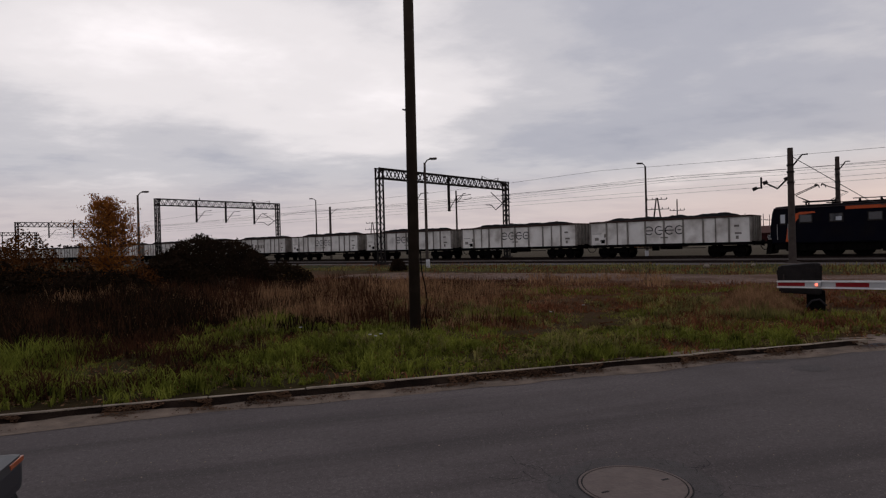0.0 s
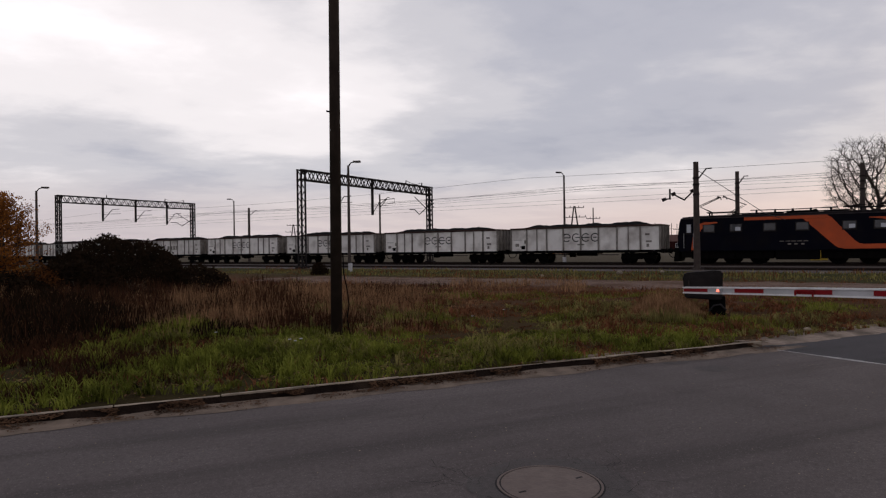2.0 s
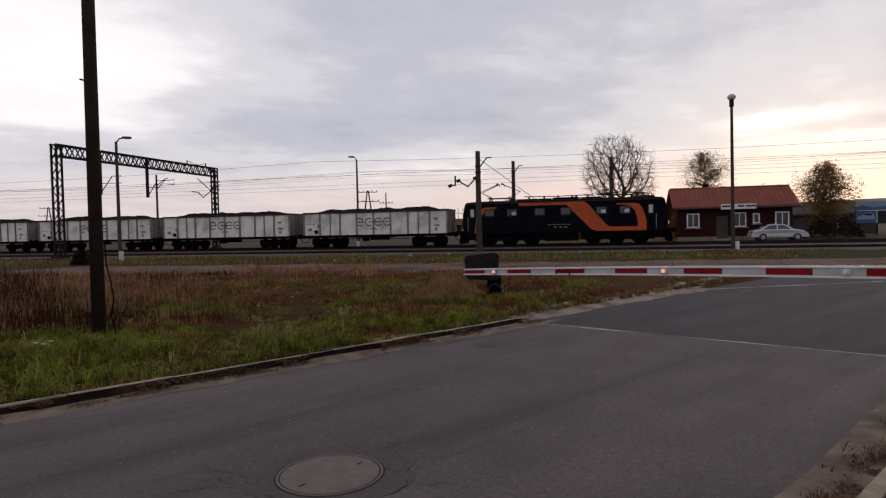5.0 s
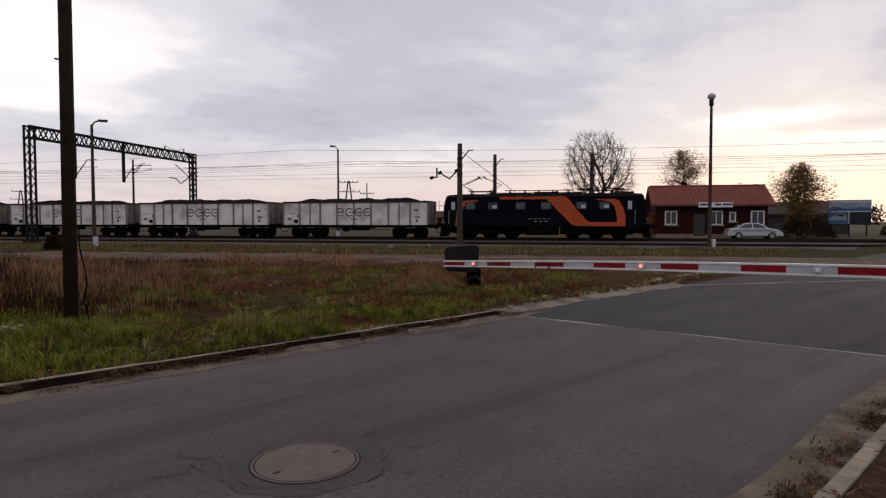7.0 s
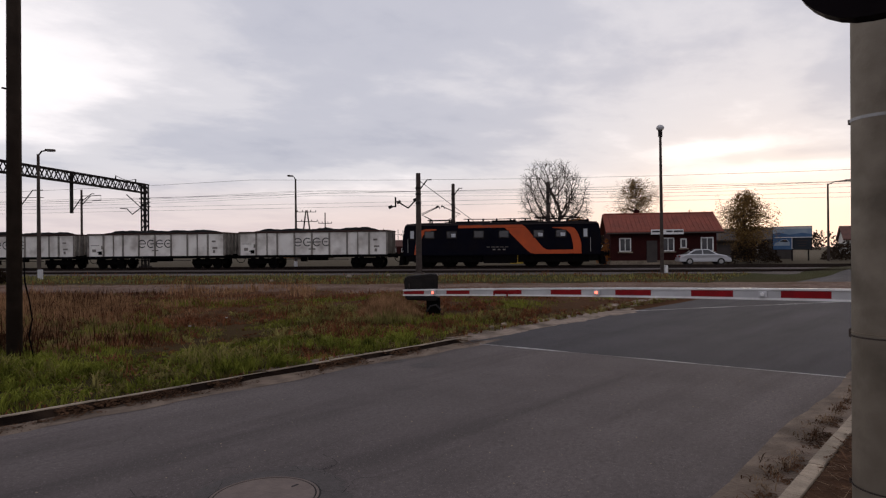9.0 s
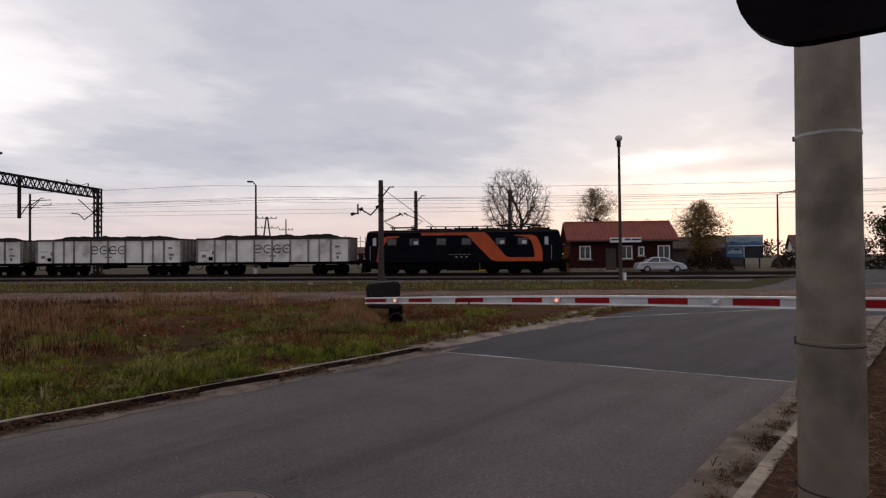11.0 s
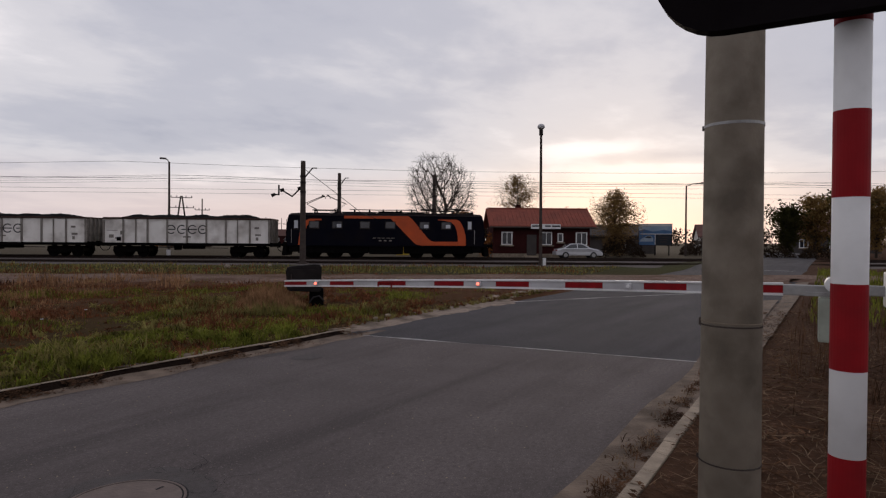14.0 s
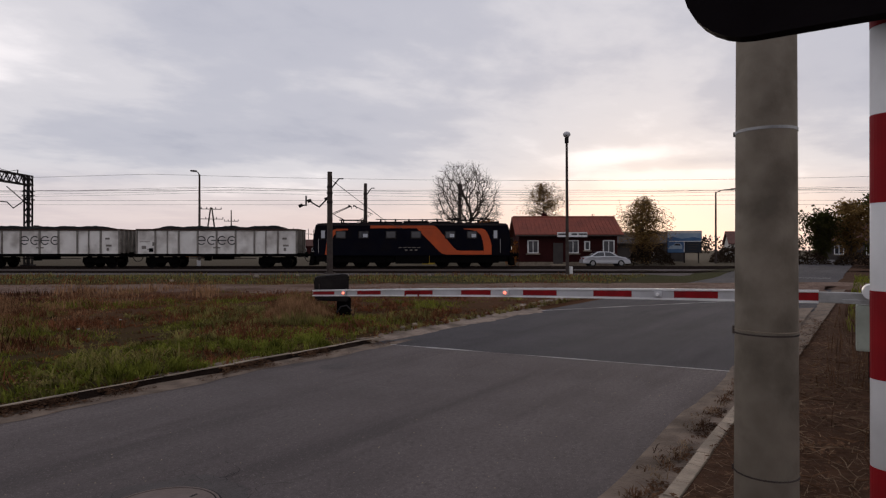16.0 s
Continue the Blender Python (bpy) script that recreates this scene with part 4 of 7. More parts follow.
# ---------------------------------------------------------------- locomotive
def locomotive(at):
    o = thing("locomotive", at, TRACK_TURN, "black electric locomotive with orange stripes and raised pantograph", "locomotive")
    L, W = 15.55, 2.95
    y = W / 2
    z0, z1 = 1.15, 3.42
    # body: long box whose ends lean and round off
    prof = [(-L / 2 + 0.05, 0.95), (-L / 2 - 0.04, 2.05), (-L / 2 + 0.1, 3.1), (-L / 2 + 0.2, z1), (L / 2 - 0.2, z1), (L / 2 - 0.1, 3.1), (L / 2 + 0.04, 2.05), (L / 2 - 0.05, 0.95)]
    bm = slab(B(), prof, -y, y)
    bmesh.ops.bevel(bm, geom=[e for e in bm.edges if abs(e.verts[0].co.y - e.verts[1].co.y) < 0.01], offset=0.07, segments=3, affect="EDGES", clamp_overlap=True)
    body = part("body", bm, M["loco_black"], o, "black painted body shell")
    bm = slab(B(), [(-L / 2 + 0.16, z1 - 0.10), (-L / 2 + 0.30, z1 + 0.10), (-L / 2 + 1.3, z1 + 0.17), (L / 2 - 1.3, z1 + 0.17), (L / 2 - 0.30, z1 + 0.10), (L / 2 - 0.16, z1 - 0.10)], -y + 0.03, y - 0.03)
    bmesh.ops.bevel(bm, geom=[e for e in bm.edges if abs(e.verts[0].co.x - e.verts[1].co.x) > 5], offset=0.25, segments=4, affect="EDGES")
    part("roof", bm, M["loco_roof"], o, "grey weathered roof")
    for sy in (-1, 1):
        part("cornice", box(B(), (0, sy * (y + 0.01), z1 - 0.02), (L - 0.5, 0.05, 0.07), 0.015), M["loco_roof"], o, "grey cornice under the roof edge")
    for x, w, h in ((-2.2, 2.6, 0.12), (0.3, 1.9, 0.17), (2.3, 1.5, 0.13)):
        part("roof_hood", box(B(), (x, 0, z1 + 0.16 + h / 2), (w, 1.7, h), 0.04), M["black"], o)
    for sy in (-0.95, 0.95):
        part("roof_walk", box(B(), (-0.6, sy, z1 + 0.24), (7.6, 0.36, 0.05)), M["black"], o)
    part("horn", rod(B(), (6.3, -0.5, z1 + 0.2), (6.95, -0.5, z1 + 0.24), 0.05, 0.11, 12), M["black"], o)
    part("roof_box", box(B(), (6.45, 0.3, z1 + 0.2), (0.55, 0.5, 0.2), 0.03), M["black"], o)
    for x in (-2.6, -1.4, -0.3, 0.8, 2.0):
        bm = rod(B(), (x, 0, z1 + 0.2), (x, 0, z1 + 0.52), 0.09, 0.06, 10)
        part("insulator", bm, M["mast"], o)
    part("roof_cable", tube(B(), [(-3, 0, z1 + 0.5), (-0.5, 0, z1 + 0.46), (2.4, 0, z1 + 0.5)], 0.035), M["black"], o)
    yy = -(y + 0.006)
    for side in (1, -1):
        f = yy * side
        def decal(name, poly):
            bm = slab(B(), poly, f - 0.004, f + 0.004)
            part(name, bm, M["orange"], body, "orange paint stripe")
        # arch at the rear cab, slanting flash and band at the front cab, line under the roof
        decal("stripe", [(-6.85, 1.05), (-6.32, 1.05), (-6.30, 2.05), (-6.18, 2.5), (-5.9, 2.82), (-5.5, 2.96), (-5.0, 3.0), (-5.05, 3.1), (-5.9, 3.1), (-6.35, 2.95), (-6.62, 2.55), (-6.72, 2.0)])
        decal("stripe", [(-3.26, 3.14), (-3.26, 3.36), (1.75, 3.36), (2.06, 3.14)])
        decal("stripe", [(0.40, 3.13), (2.06, 3.13), (3.3, 1.62), (3.55, 1.42), (3.8, 1.37), (5.66, 1.37), (5.66, 1.06), (2.75, 1.06), (2.4, 1.14), (2.2, 1.28)])
        decal("stripe", [(5.67, 1.06), (6.33, 1.06), (6.30, 1.75), (6.15, 2.35), (5.98, 2.75), (5.78, 3.02), (5.5, 3.12), (4.1, 3.12), (4.1, 3.07), (4.75, 3.0), (5.2, 2.85), (5.45, 2.6), (5.58, 2.2), (5.67, 1.7)])
        for x, pane in ((-5.6, "glass"), (-3.8, "cab_glass"), (-1.64, "glass"), (0.34, "glass"), (3.03, "cab_glass"), (4.75, "cab_glass")):
            w = part("window", box(B(), (x, f, 2.62), (0.84, 0.02, 0.62), 0.008), M["mast"], body, "small side window in a dark frame")
            part("pane", box(B(), (x, f * 1.006, 2.64), (0.70, 0.016, 0.48)), M["glass"], w)
            if pane == "cab_glass":
                # Sky brightness painted as a pale patch on the dark pane.
                part("pane", box(B(), (x + 0.14, f * 1.011, 2.56), (0.34, 0.014, 0.26)), M["cab_glass"], w, "pale part of the window, painted like sky showing through")
        for x in (-7.0, 6.6):
            w = part("cab_window", box(B(), (x, f, 2.62), (0.44, 0.022, 0.78), 0.008), M["mast"], body)
            part("pane", box(B(), (x, f * 1.006, 2.66), (0.28, 0.018, 0.60)), M["cab_glass"], w)
        part("cab_door", box(B(), (6.6 if side > 0 else -7.0, f, 1.7), (0.62, 0.02, 1.35), 0.01), M["loco_black"], body)
        for x in (-7.35, -6.68, 6.98):
            part("hand_rail", tube(B(), [(x, f * 1.03, 1.2), (x, f * 1.03, 2.3)], 0.018), M["galv"], o)
        for i in range(5):
            part("inscription_bar", box(B(), (-0.9 + i * 0.36, f, 1.62), (0.28, 0.008, 0.05)), M["wagon_rib"], body, "small pale inscription bar")
        for i in range(3):
            part("inscription_bar", box(B(), (-0.45 + i * 0.4, f, 1.42), (0.2, 0.008, 0.09)), M["wagon_rib"], body, "small pale inscription bar")
    for sx in (-1, 1):
        m = pose(sx * (L / 2 - 0.075), 0, 2.72, 0, sx * -11, 0)
        for cy in (-0.62, 0.62):
            w = part("windscreen", box(B(), (0, cy, 0), (0.05, 1.0, 0.72), 0.02, m), M["mast"], o)
            part("pane", box(B(), (sx * 0.02, cy, 0), (0.03, 0.88, 0.6), 0, m), M["cab_glass"], w)
        for cy in (-0.95, 0.95):
            bm = rod(B(), (sx * (L / 2 + 0.0), cy, 1.6), (sx * (L / 2 + 0.12), cy, 1.6), 0.15, 0.15, 16)
            h = part("head_light", bm, M["mast"], o)
            part("lens", rod(B(), (sx * (L / 2 + 0.11), cy, 1.6), (sx * (L / 2 + 0.13), cy, 1.6), 0.12, 0.12, 16), M["head_lamp"] if sx > 0 else M["cab_glass"], h)
        part("buffer_beam", box(B(), (sx * (L / 2 + 0.12), 0, 1.02), (0.24, 2.7, 0.42), 0.03), M["black"], o)
        part("snow_plough", slab(B(), [(sx * (L / 2 - 0.1), 0.9), (sx * (L / 2 + 0.3), 0.9), (sx * (L / 2 + 0.4), 0.2), (sx * (L / 2 + 0.1), 0.2)], -1.2, 1.2), M["black"], o)
        for cy in (-0.875, 0.875):
            bm = rod(B(), (sx * (L / 2 + 0.2), cy, 1.04), (sx * (L / 2 + 0.6), cy, 1.04), 0.1, 0.1, 10)
            rod(bm, (sx * (L / 2 + 0.58), cy, 1.04), (sx * (L / 2 + 0.64), cy, 1.04), 0.25, 0.23, 16)
            part("buffer", bm, M["black"], o)
        bg = part("bogie", box(B(), (sx * 4.15, 0, 0.62), (5.2, 2.2, 0.3), 0.05), M["black"], o)
        for sy in (-1, 1):
            part("side_frame", box(B(), (sx * 4.15, sy * 1.12, 0.72), (5.5, 0.16, 0.62), 0.05), M["black"], bg)
            for k in (-1.75, 0, 1.75):
                part("axle_box", box(B(), (sx * 4.15 + k, sy * 1.2, 0.62), (0.42, 0.2, 0.42), 0.04), M["black"], bg)
        for k in (-1.75, 0, 1.75):
            wheelset(bg, sx * 4.15 + k, 0.62)
    part("battery_box", box(B(), (0, 0, 0.72), (2.6, 2.7, 0.75), 0.04), M["black"], o)
    for sx in (-1, 1):
        part("step_plate", box(B(), (sx * 7.2, 0, 0.75), (0.7, 2.7, 0.5), 0.03), M["black"], o)
    part("frame", box(B(), (0, 0, 1.08), (L - 0.1, 2.8, 0.2), 0.03), M["black"], o)
    # raised pantograph at the rear, folded one at the front
    def pantograph(x, height):
        p = part("pantograph", box(B(), (x, 0, z1 + 0.42), (2.0, 1.2, 0.06)), M["mast"], o, "steel pantograph")
        base, knee, top = z1 + 0.42, z1 + 0.42 + height * 0.45, z1 + 0.42 + height
        spread = 1.6 if height > 0.6 else 1.8
        for sy in (-0.5, 0.5):
            for sx in (-1, 1):
                arm = tube(B(), [(x + sx * 0.65, sy, base), (x + sx * spread, sy * 0.8, knee), (x + sx * 0.15, sy * 0.5, top)], 0.035)
                part("arm", arm, M["mast"], p)
        for sx in (-0.2, 0.2):
            part("collector", tube(B(), [(x + sx, -0.95, top - 0.12), (x + sx, -0.6, top + 0.03), (x + sx, 0.6, top + 0.03), (x + sx, 0.95, top - 0.12)], 0.035), M["mast"], p)
        for sx in (-0.8, 0.8):
            for sy in (-0.5, 0.5):
                part("foot", rod(B(), (x + sx, sy, z1 + 0.1), (x + sx, sy, z1 + 0.42), 0.07, 0.05, 8), M["mast"], p)
    pantograph(-4.9, 1.15)
    pantograph(4.5, 0.2)
    return o


locomotive(track(JOINT + 8.42, TRACKS[1], RAIL_Z))


# ---------------------------------------------------------------- overhead line
def lattice_post(bm, x, y, z0, z1, w):
    for sx in (-1, 1):
        for sy in (-1, 1):
            beam(bm, (x + sx * w / 2, y + sy * w / 2, z0), (x + sx * w / 2, y + sy * w / 2, z1), 0.12, 0.12)
    n = int((z1 - z0) / 0.55)
    for i in range(n):
        a, b = z0 + (z1 - z0) * i / n, z0 + (z1 - z0) * (i + 1) / n
        s = 1 if i % 2 else -1
        for sx in (-1, 1):
            beam(bm, (x + sx * w / 2, y - s * w / 2, a), (x + sx * w / 2, y + s * w / 2, b), 0.05, 0.05)
        for sy in (-1, 1):
            beam(bm, (x - s * w / 2, y + sy * w / 2, a), (x + s * w / 2, y + sy * w / 2, b), 0.05, 0.05)


def gantry(s, d0, d1, height, hangers):
    o = thing("catenary_gantry", track(s, 0), TRACK_TURN, "dark steel lattice gantry spanning the tracks", "gantry", "gantries along the railway")
    for d in (d0, d1):
        bm = B()
        lattice_post(bm, 0, d, 0, height, 0.46)
        box(bm, (0, d, 0.1), (0.9, 0.9, 0.3), 0.03)
        part("leg", bm, M["mast"], o)
    bm = B()
    zt, zb, w = height, height - 0.85, 0.5
    for z in (zt, zb):
        for sx in (-1, 1):
            beam(bm, (sx * w / 2, d0 - 0.3, z), (sx * w / 2, d1 + 0.3, z), 0.12, 0.12)
    n = int((d1 - d0) / 0.95)
    for i in range(n):
        a, b = d0 + (d1 - d0) * i / n, d0 + (d1 - d0) * (i + 1) / n
        for sx in (-1, 1):
            beam(bm, (sx * w / 2, a, zb), (sx * w / 2, (a + b) / 2, zt), 0.07, 0.07)
            beam(bm, (sx * w / 2, (a + b) / 2, zt), (sx * w / 2, b, zb), 0.07, 0.07)
        beam(bm, (-w / 2, a, zt), (w / 2, b, zt), 0.04, 0.04)
    part("truss", bm, M["mast"], o)
    for d, drop in hangers:
        part("drop_post", beam(B(), (0, d, zt), (0, d, zb - drop), 0.2, 0.2), M["mast"], o)
        bm = tube(B(), [(0, d, zb - drop + 0.1), (0.1, d + 1.2, zb - drop + 1.6), (0.1, d + 2.2, zb - drop + 1.7)], 0.04)
        tube(bm, [(0, d, zb - drop + 0.9), (0.1, d + 2.3, zb - drop + 1.1)], 0.03)
        part("registration_arm", bm, M["mast"], o)
    for d in (d0 + 6.0, d1 - 4.5, d1 - 1.5):
        part("insulator", rod(B(), (0, d, zt), (0.05, d, zt + 0.4), 0.07, 0.05, 8), M["mast"], o)
    part("jumper_cable", tube(B(), [(0, d1 - 4.5, zt + 0.42), (0.05, d1 - 3.6, zt + 0.18), (0.05, d1 - 2.6, zt + 0.12), (0, d1 - 1.5, zt + 0.4)], 0.025, 5), M["mast"], o)
    bm = tube(B(), [(0, d1, 6.6), (-0.3, d1 - 1.6, 5.5), (-0.3, d1 - 2.4, 6.0), (-0.3, d1 - 3.4, 6.0)], 0.05)
    tube(bm, [(0, d1 - 0.2, 6.0), (-0.2, d1 - 2.6, 7.4)], 0.045)
    for z in (6.4, 6.8, 7.2):
        rod(bm, (-0.6, d1, z), (0.6, d1, z), 0.05, 0.05, 6)
    part("bracket", bm, M["mast"], o)
    return o


gantry(-39.65, 38.5, 58.4, 8.65, [(42.7, 2.7), (48.2, 2.7)])
gantry(-81.9, 38.5, 57.4, 8.9, [(44.0, 2.2), (48.5, 2.2), (53.2, 2.4)])
gantry(-140.0, 38.5, 58.4, 8.4, [(44.0, 2.2), (48.5, 2.2), (53.2, 2.4)])
gantry(-196.0, 38.5, 58.4, 8.4, [(44.0, 2.2), (50.6, 2.4)])


def mast(at, height, label, arm=True, lean=(0, 0), radius=0.21):
    o = thing("catenary_mast", at, TRACK_TURN, label, "mast", "masts along the railway", lean=lean)
    bm = rod(B(), (0, 0, -0.2), (0, 0, height), radius, radius * 0.72, 14)
    part("pole", bm, M["mast_grey"], o)
    part("footing", box(B(), (0, 0, 0.0), (0.7, 0.7, 0.3), 0.04), M["mast_grey"], o)
    for z in (height - 1.0, height - 1.4, height - 2.0):
        part("band", rod(B(), (0, 0, z - 0.05), (0, 0, z + 0.05), radius * 0.95, radius * 0.95, 14), M["mast"], o)
    if arm:
        a = Vector((-0.72, 0.68, 0))
        zc = height - 1.75
        bm = tube(B(), [(0, 0, zc + 0.15), tuple(a * 1.2 + Vector((0, 0, zc - 0.5))), tuple(a * 2.4 + Vector((0, 0, zc - 0.02)))], 0.05)
        tube(bm, [tuple(a * 2.75 + Vector((0, 0, zc - 0.35))), tuple(a * 2.75 + Vector((0, 0, zc + 0.35)))], 0.06)
        tube(bm, [tuple(a * 2.75 + Vector((0, 0, zc - 0.3))), tuple(a * 3.4 + Vector((0, 0, zc - 0.3)))], 0.045)
        part("cantilever", bm, M["mast"], o)
        for f, z in ((0.35, 0.0), (2.35, -0.02), (3.4, -0.3)):
            c = a * f + Vector((0, 0, zc + z))
            part("insulator", rod(B(), c - Vector((0.12, 0, 0.05)), c + Vector((0.12, 0, 0.05)), 0.12, 0.1, 10), M["mast"], o)
    part("stay", tube(B(), [(0, 0, height - 1.2), (0.45, 0.9, height - 0.35), (0.75, 0.9, height - 0.35)], 0.045), M["mast"], o)
    return o


mast(track(-7.6, 40.4), 6.75, "grey-brown concrete catenary mast with insulated bracket")
mast(track(-7.5, 57.6), 7.85, "grey-brown concrete catenary mast beyond the tracks", arm=False)
mast(track(1.3, 57.6), 7.8, "slim catenary mast beyond the tracks", arm=False)
far_mast = mast(polar(-1.25, 73.9), 8.2, "slim catenary mast with a short bracket beyond the wagons", arm=False, radius=0.13)
part("bracket", tube(B(), [(0, 0, 6.6), (0.55, 0.6, 7.6), (1.3, 1.2, 7.7), (1.3, 1.2, 7.2), (0.7, 0.7, 7.1)], 0.05), M["mast"], far_mast)
mast(track(-73, 60.5), 8.0, "slim dark mast beyond the wagons", arm=False)


def wires():
    """Catenary wires along each track, sagging between supports."""
    def line(name, s0, s1, d, z, sag, r=0.011, spans=8, label="thin black overhead wire"):
        pts = []
        for i in range(spans * 6 + 1):
            f = i / (spans * 6)
            g = (f * spans) % 1
            pts.append(track(s0 + (s1 - s0) * f, d, z - sag * 4 * g * (1 - g)))
        tagged(part(name, tube(B(), pts, r, 5), M["wire"]), label, "wire", "overhead wires")
    for d in TRACKS:
        line("contact_wire", -240, 200, d, 5.65, 0.0, 0.010)
        line("catenary_wire", -240, 200, d, 6.75, 0.45, 0.010)
    line("feeder_wire", -240, 200, 57.6, 7.5, 0.5)
    line("feeder_wire", -240, 200, 58.6, 7.4, 0.5)


wires()
part_stay = tagged(part("guy_wire", tube(B(), [track(-7.6, 40.4, 6.3), track(-4.2, 44.5, 3.6), track(-1.4, 57.6, 2.6)], 0.02, 5), M["wire"]), "slack stay wire from the mast to the ground", "wire")


# ---------------------------------------------------------------- street lamps
def street_lamp(az, r, top, label, arm_turn, arm=0.7, foot=True, radius=0.10, lean=(0, 0)):
    at = polar(az, r)
    o = thing("street_lamp", at, arm_turn, label, "street lamp", "lamps along the railway", lean=lean)
    part("pole", rod(B(), (0, 0, -0.2), (0, 0, top), radius * 1.25, radius * 0.8, 12), M["mast_grey"], o)
    bm = tube(B(), [(0, 0, top - 0.1), (arm * 0.4, 0, top + 0.18), (arm, 0, top + 0.25)], 0.045, 8)
    part("arm", bm, M["mast"], o)
    bm = B()
    box(bm, (arm + 0.18, 0, top + 0.27), (0.55, 0.26, 0.13), 0.05)
    head = part("lamp_head", bm, M["mast_grey"], o)
    part("lens", box(B(), (arm + 0.2, 0, top + 0.195), (0.36, 0.2, 0.03), 0.01), M["cab_glass"], head)
    if foot:
        part("footing", box(B(), (0.06, 0, 0.3), (0.26, 0.26, 0.7), 0.03), M["arm_white"], o, "whitewashed footing")
    return o


street_lamp(1.65, 45, 7.7, "grey street lamp pole with whitewashed foot and angled head", -10, 0.45)
street_lamp(-18.2, 62, 8.7, "slim street lamp beyond the train", 190, 0.4)
street_lamp(-63.6, 75, 8.1, "street lamp with long arm beyond the crossing", -60, 1.6, foot=False)
street_lamp(-76.5, 62, 6.6, "street lamp with arm beyond the crossing", 160, 2.0, foot=False)
street_lamp(26.3, 60, 6.75, "slim street lamp behind the orange tree", 0, 0.5, foot=False)
street_lamp(11.6, 95, 9.0, "slim street lamp beyond the wagons", 190, 0.5, foot=False)


def globe_lamp(az, r, top):
    o = thing("street_lamp", polar(az, r), 0, "tall dark lamp pole with round pale globe", "street lamp", "lamps along the railway", lean=(0, -0.4))
    part("pole", rod(B(), (0, 0, -0.2), (0, 0, top), 0.115, 0.075, 12), M["mast_grey"], o)
    bm = B()
    bmesh.ops.create_uvsphere(bm, u_segments=18, v_segments=12, radius=0.24, matrix=Matrix.Translation((0, 0, top + 0.2)) @ Matrix.Diagonal((1, 1, 0.8, 1)))
    part("globe", bm, M["arm_white"], o, "round pale globe", True)
    part("collar", rod(B(), (0, 0, top - 0.35), (0, 0, top + 0.02), 0.13, 0.13, 12), M["mast"], o)
    part("footing", box(B(), (0.28, 0, 0.25), (0.25, 0.25, 0.6), 0.03), M["white_paint"], o, "whitewashed footing")
    return o


globe_lamp(-51.15, 40.5, 8.85)


# ---------------------------------------------------------------- wooden pole in the verge
def verge_pole(at):
    o = thing("utility_pole", at, 0, "dark weathered utility pole standing in the grass verge", "pole", lean=(0, 0.25))
    bm = rod(B(), (0, 0, -0.3), (0, 0, 9.5), 0.102, 0.084, 18)
    part("post", bm, M["wood_pole"], o, smooth=True)
    pts = [(0.12, -0.06, 1.5), (0.13, -0.08, 1.15), (0.19, -0.1, 0.85), (0.22, -0.1, 0.6), (0.18, -0.1, 0.35), (0.25, -0.12, 0.0)]
    part("cable", tube(B(), pts, 0.012, 6), M["black"], o, "loose black cable")
    part("step_bolt", rod(B(), (-0.08, -0.02, 3.95), (-0.145, -0.03, 3.96), 0.014, 0.014, 6), M["mast"], o)
    return o


verge_pole((-0.645, 10.9, 0.05))


# ---------------------------------------------------------------- level crossing barrier
TIP, PIVOT = Vector((5.77, 10.885, 0.765)), Vector((8.29, 2.82, 1.04))


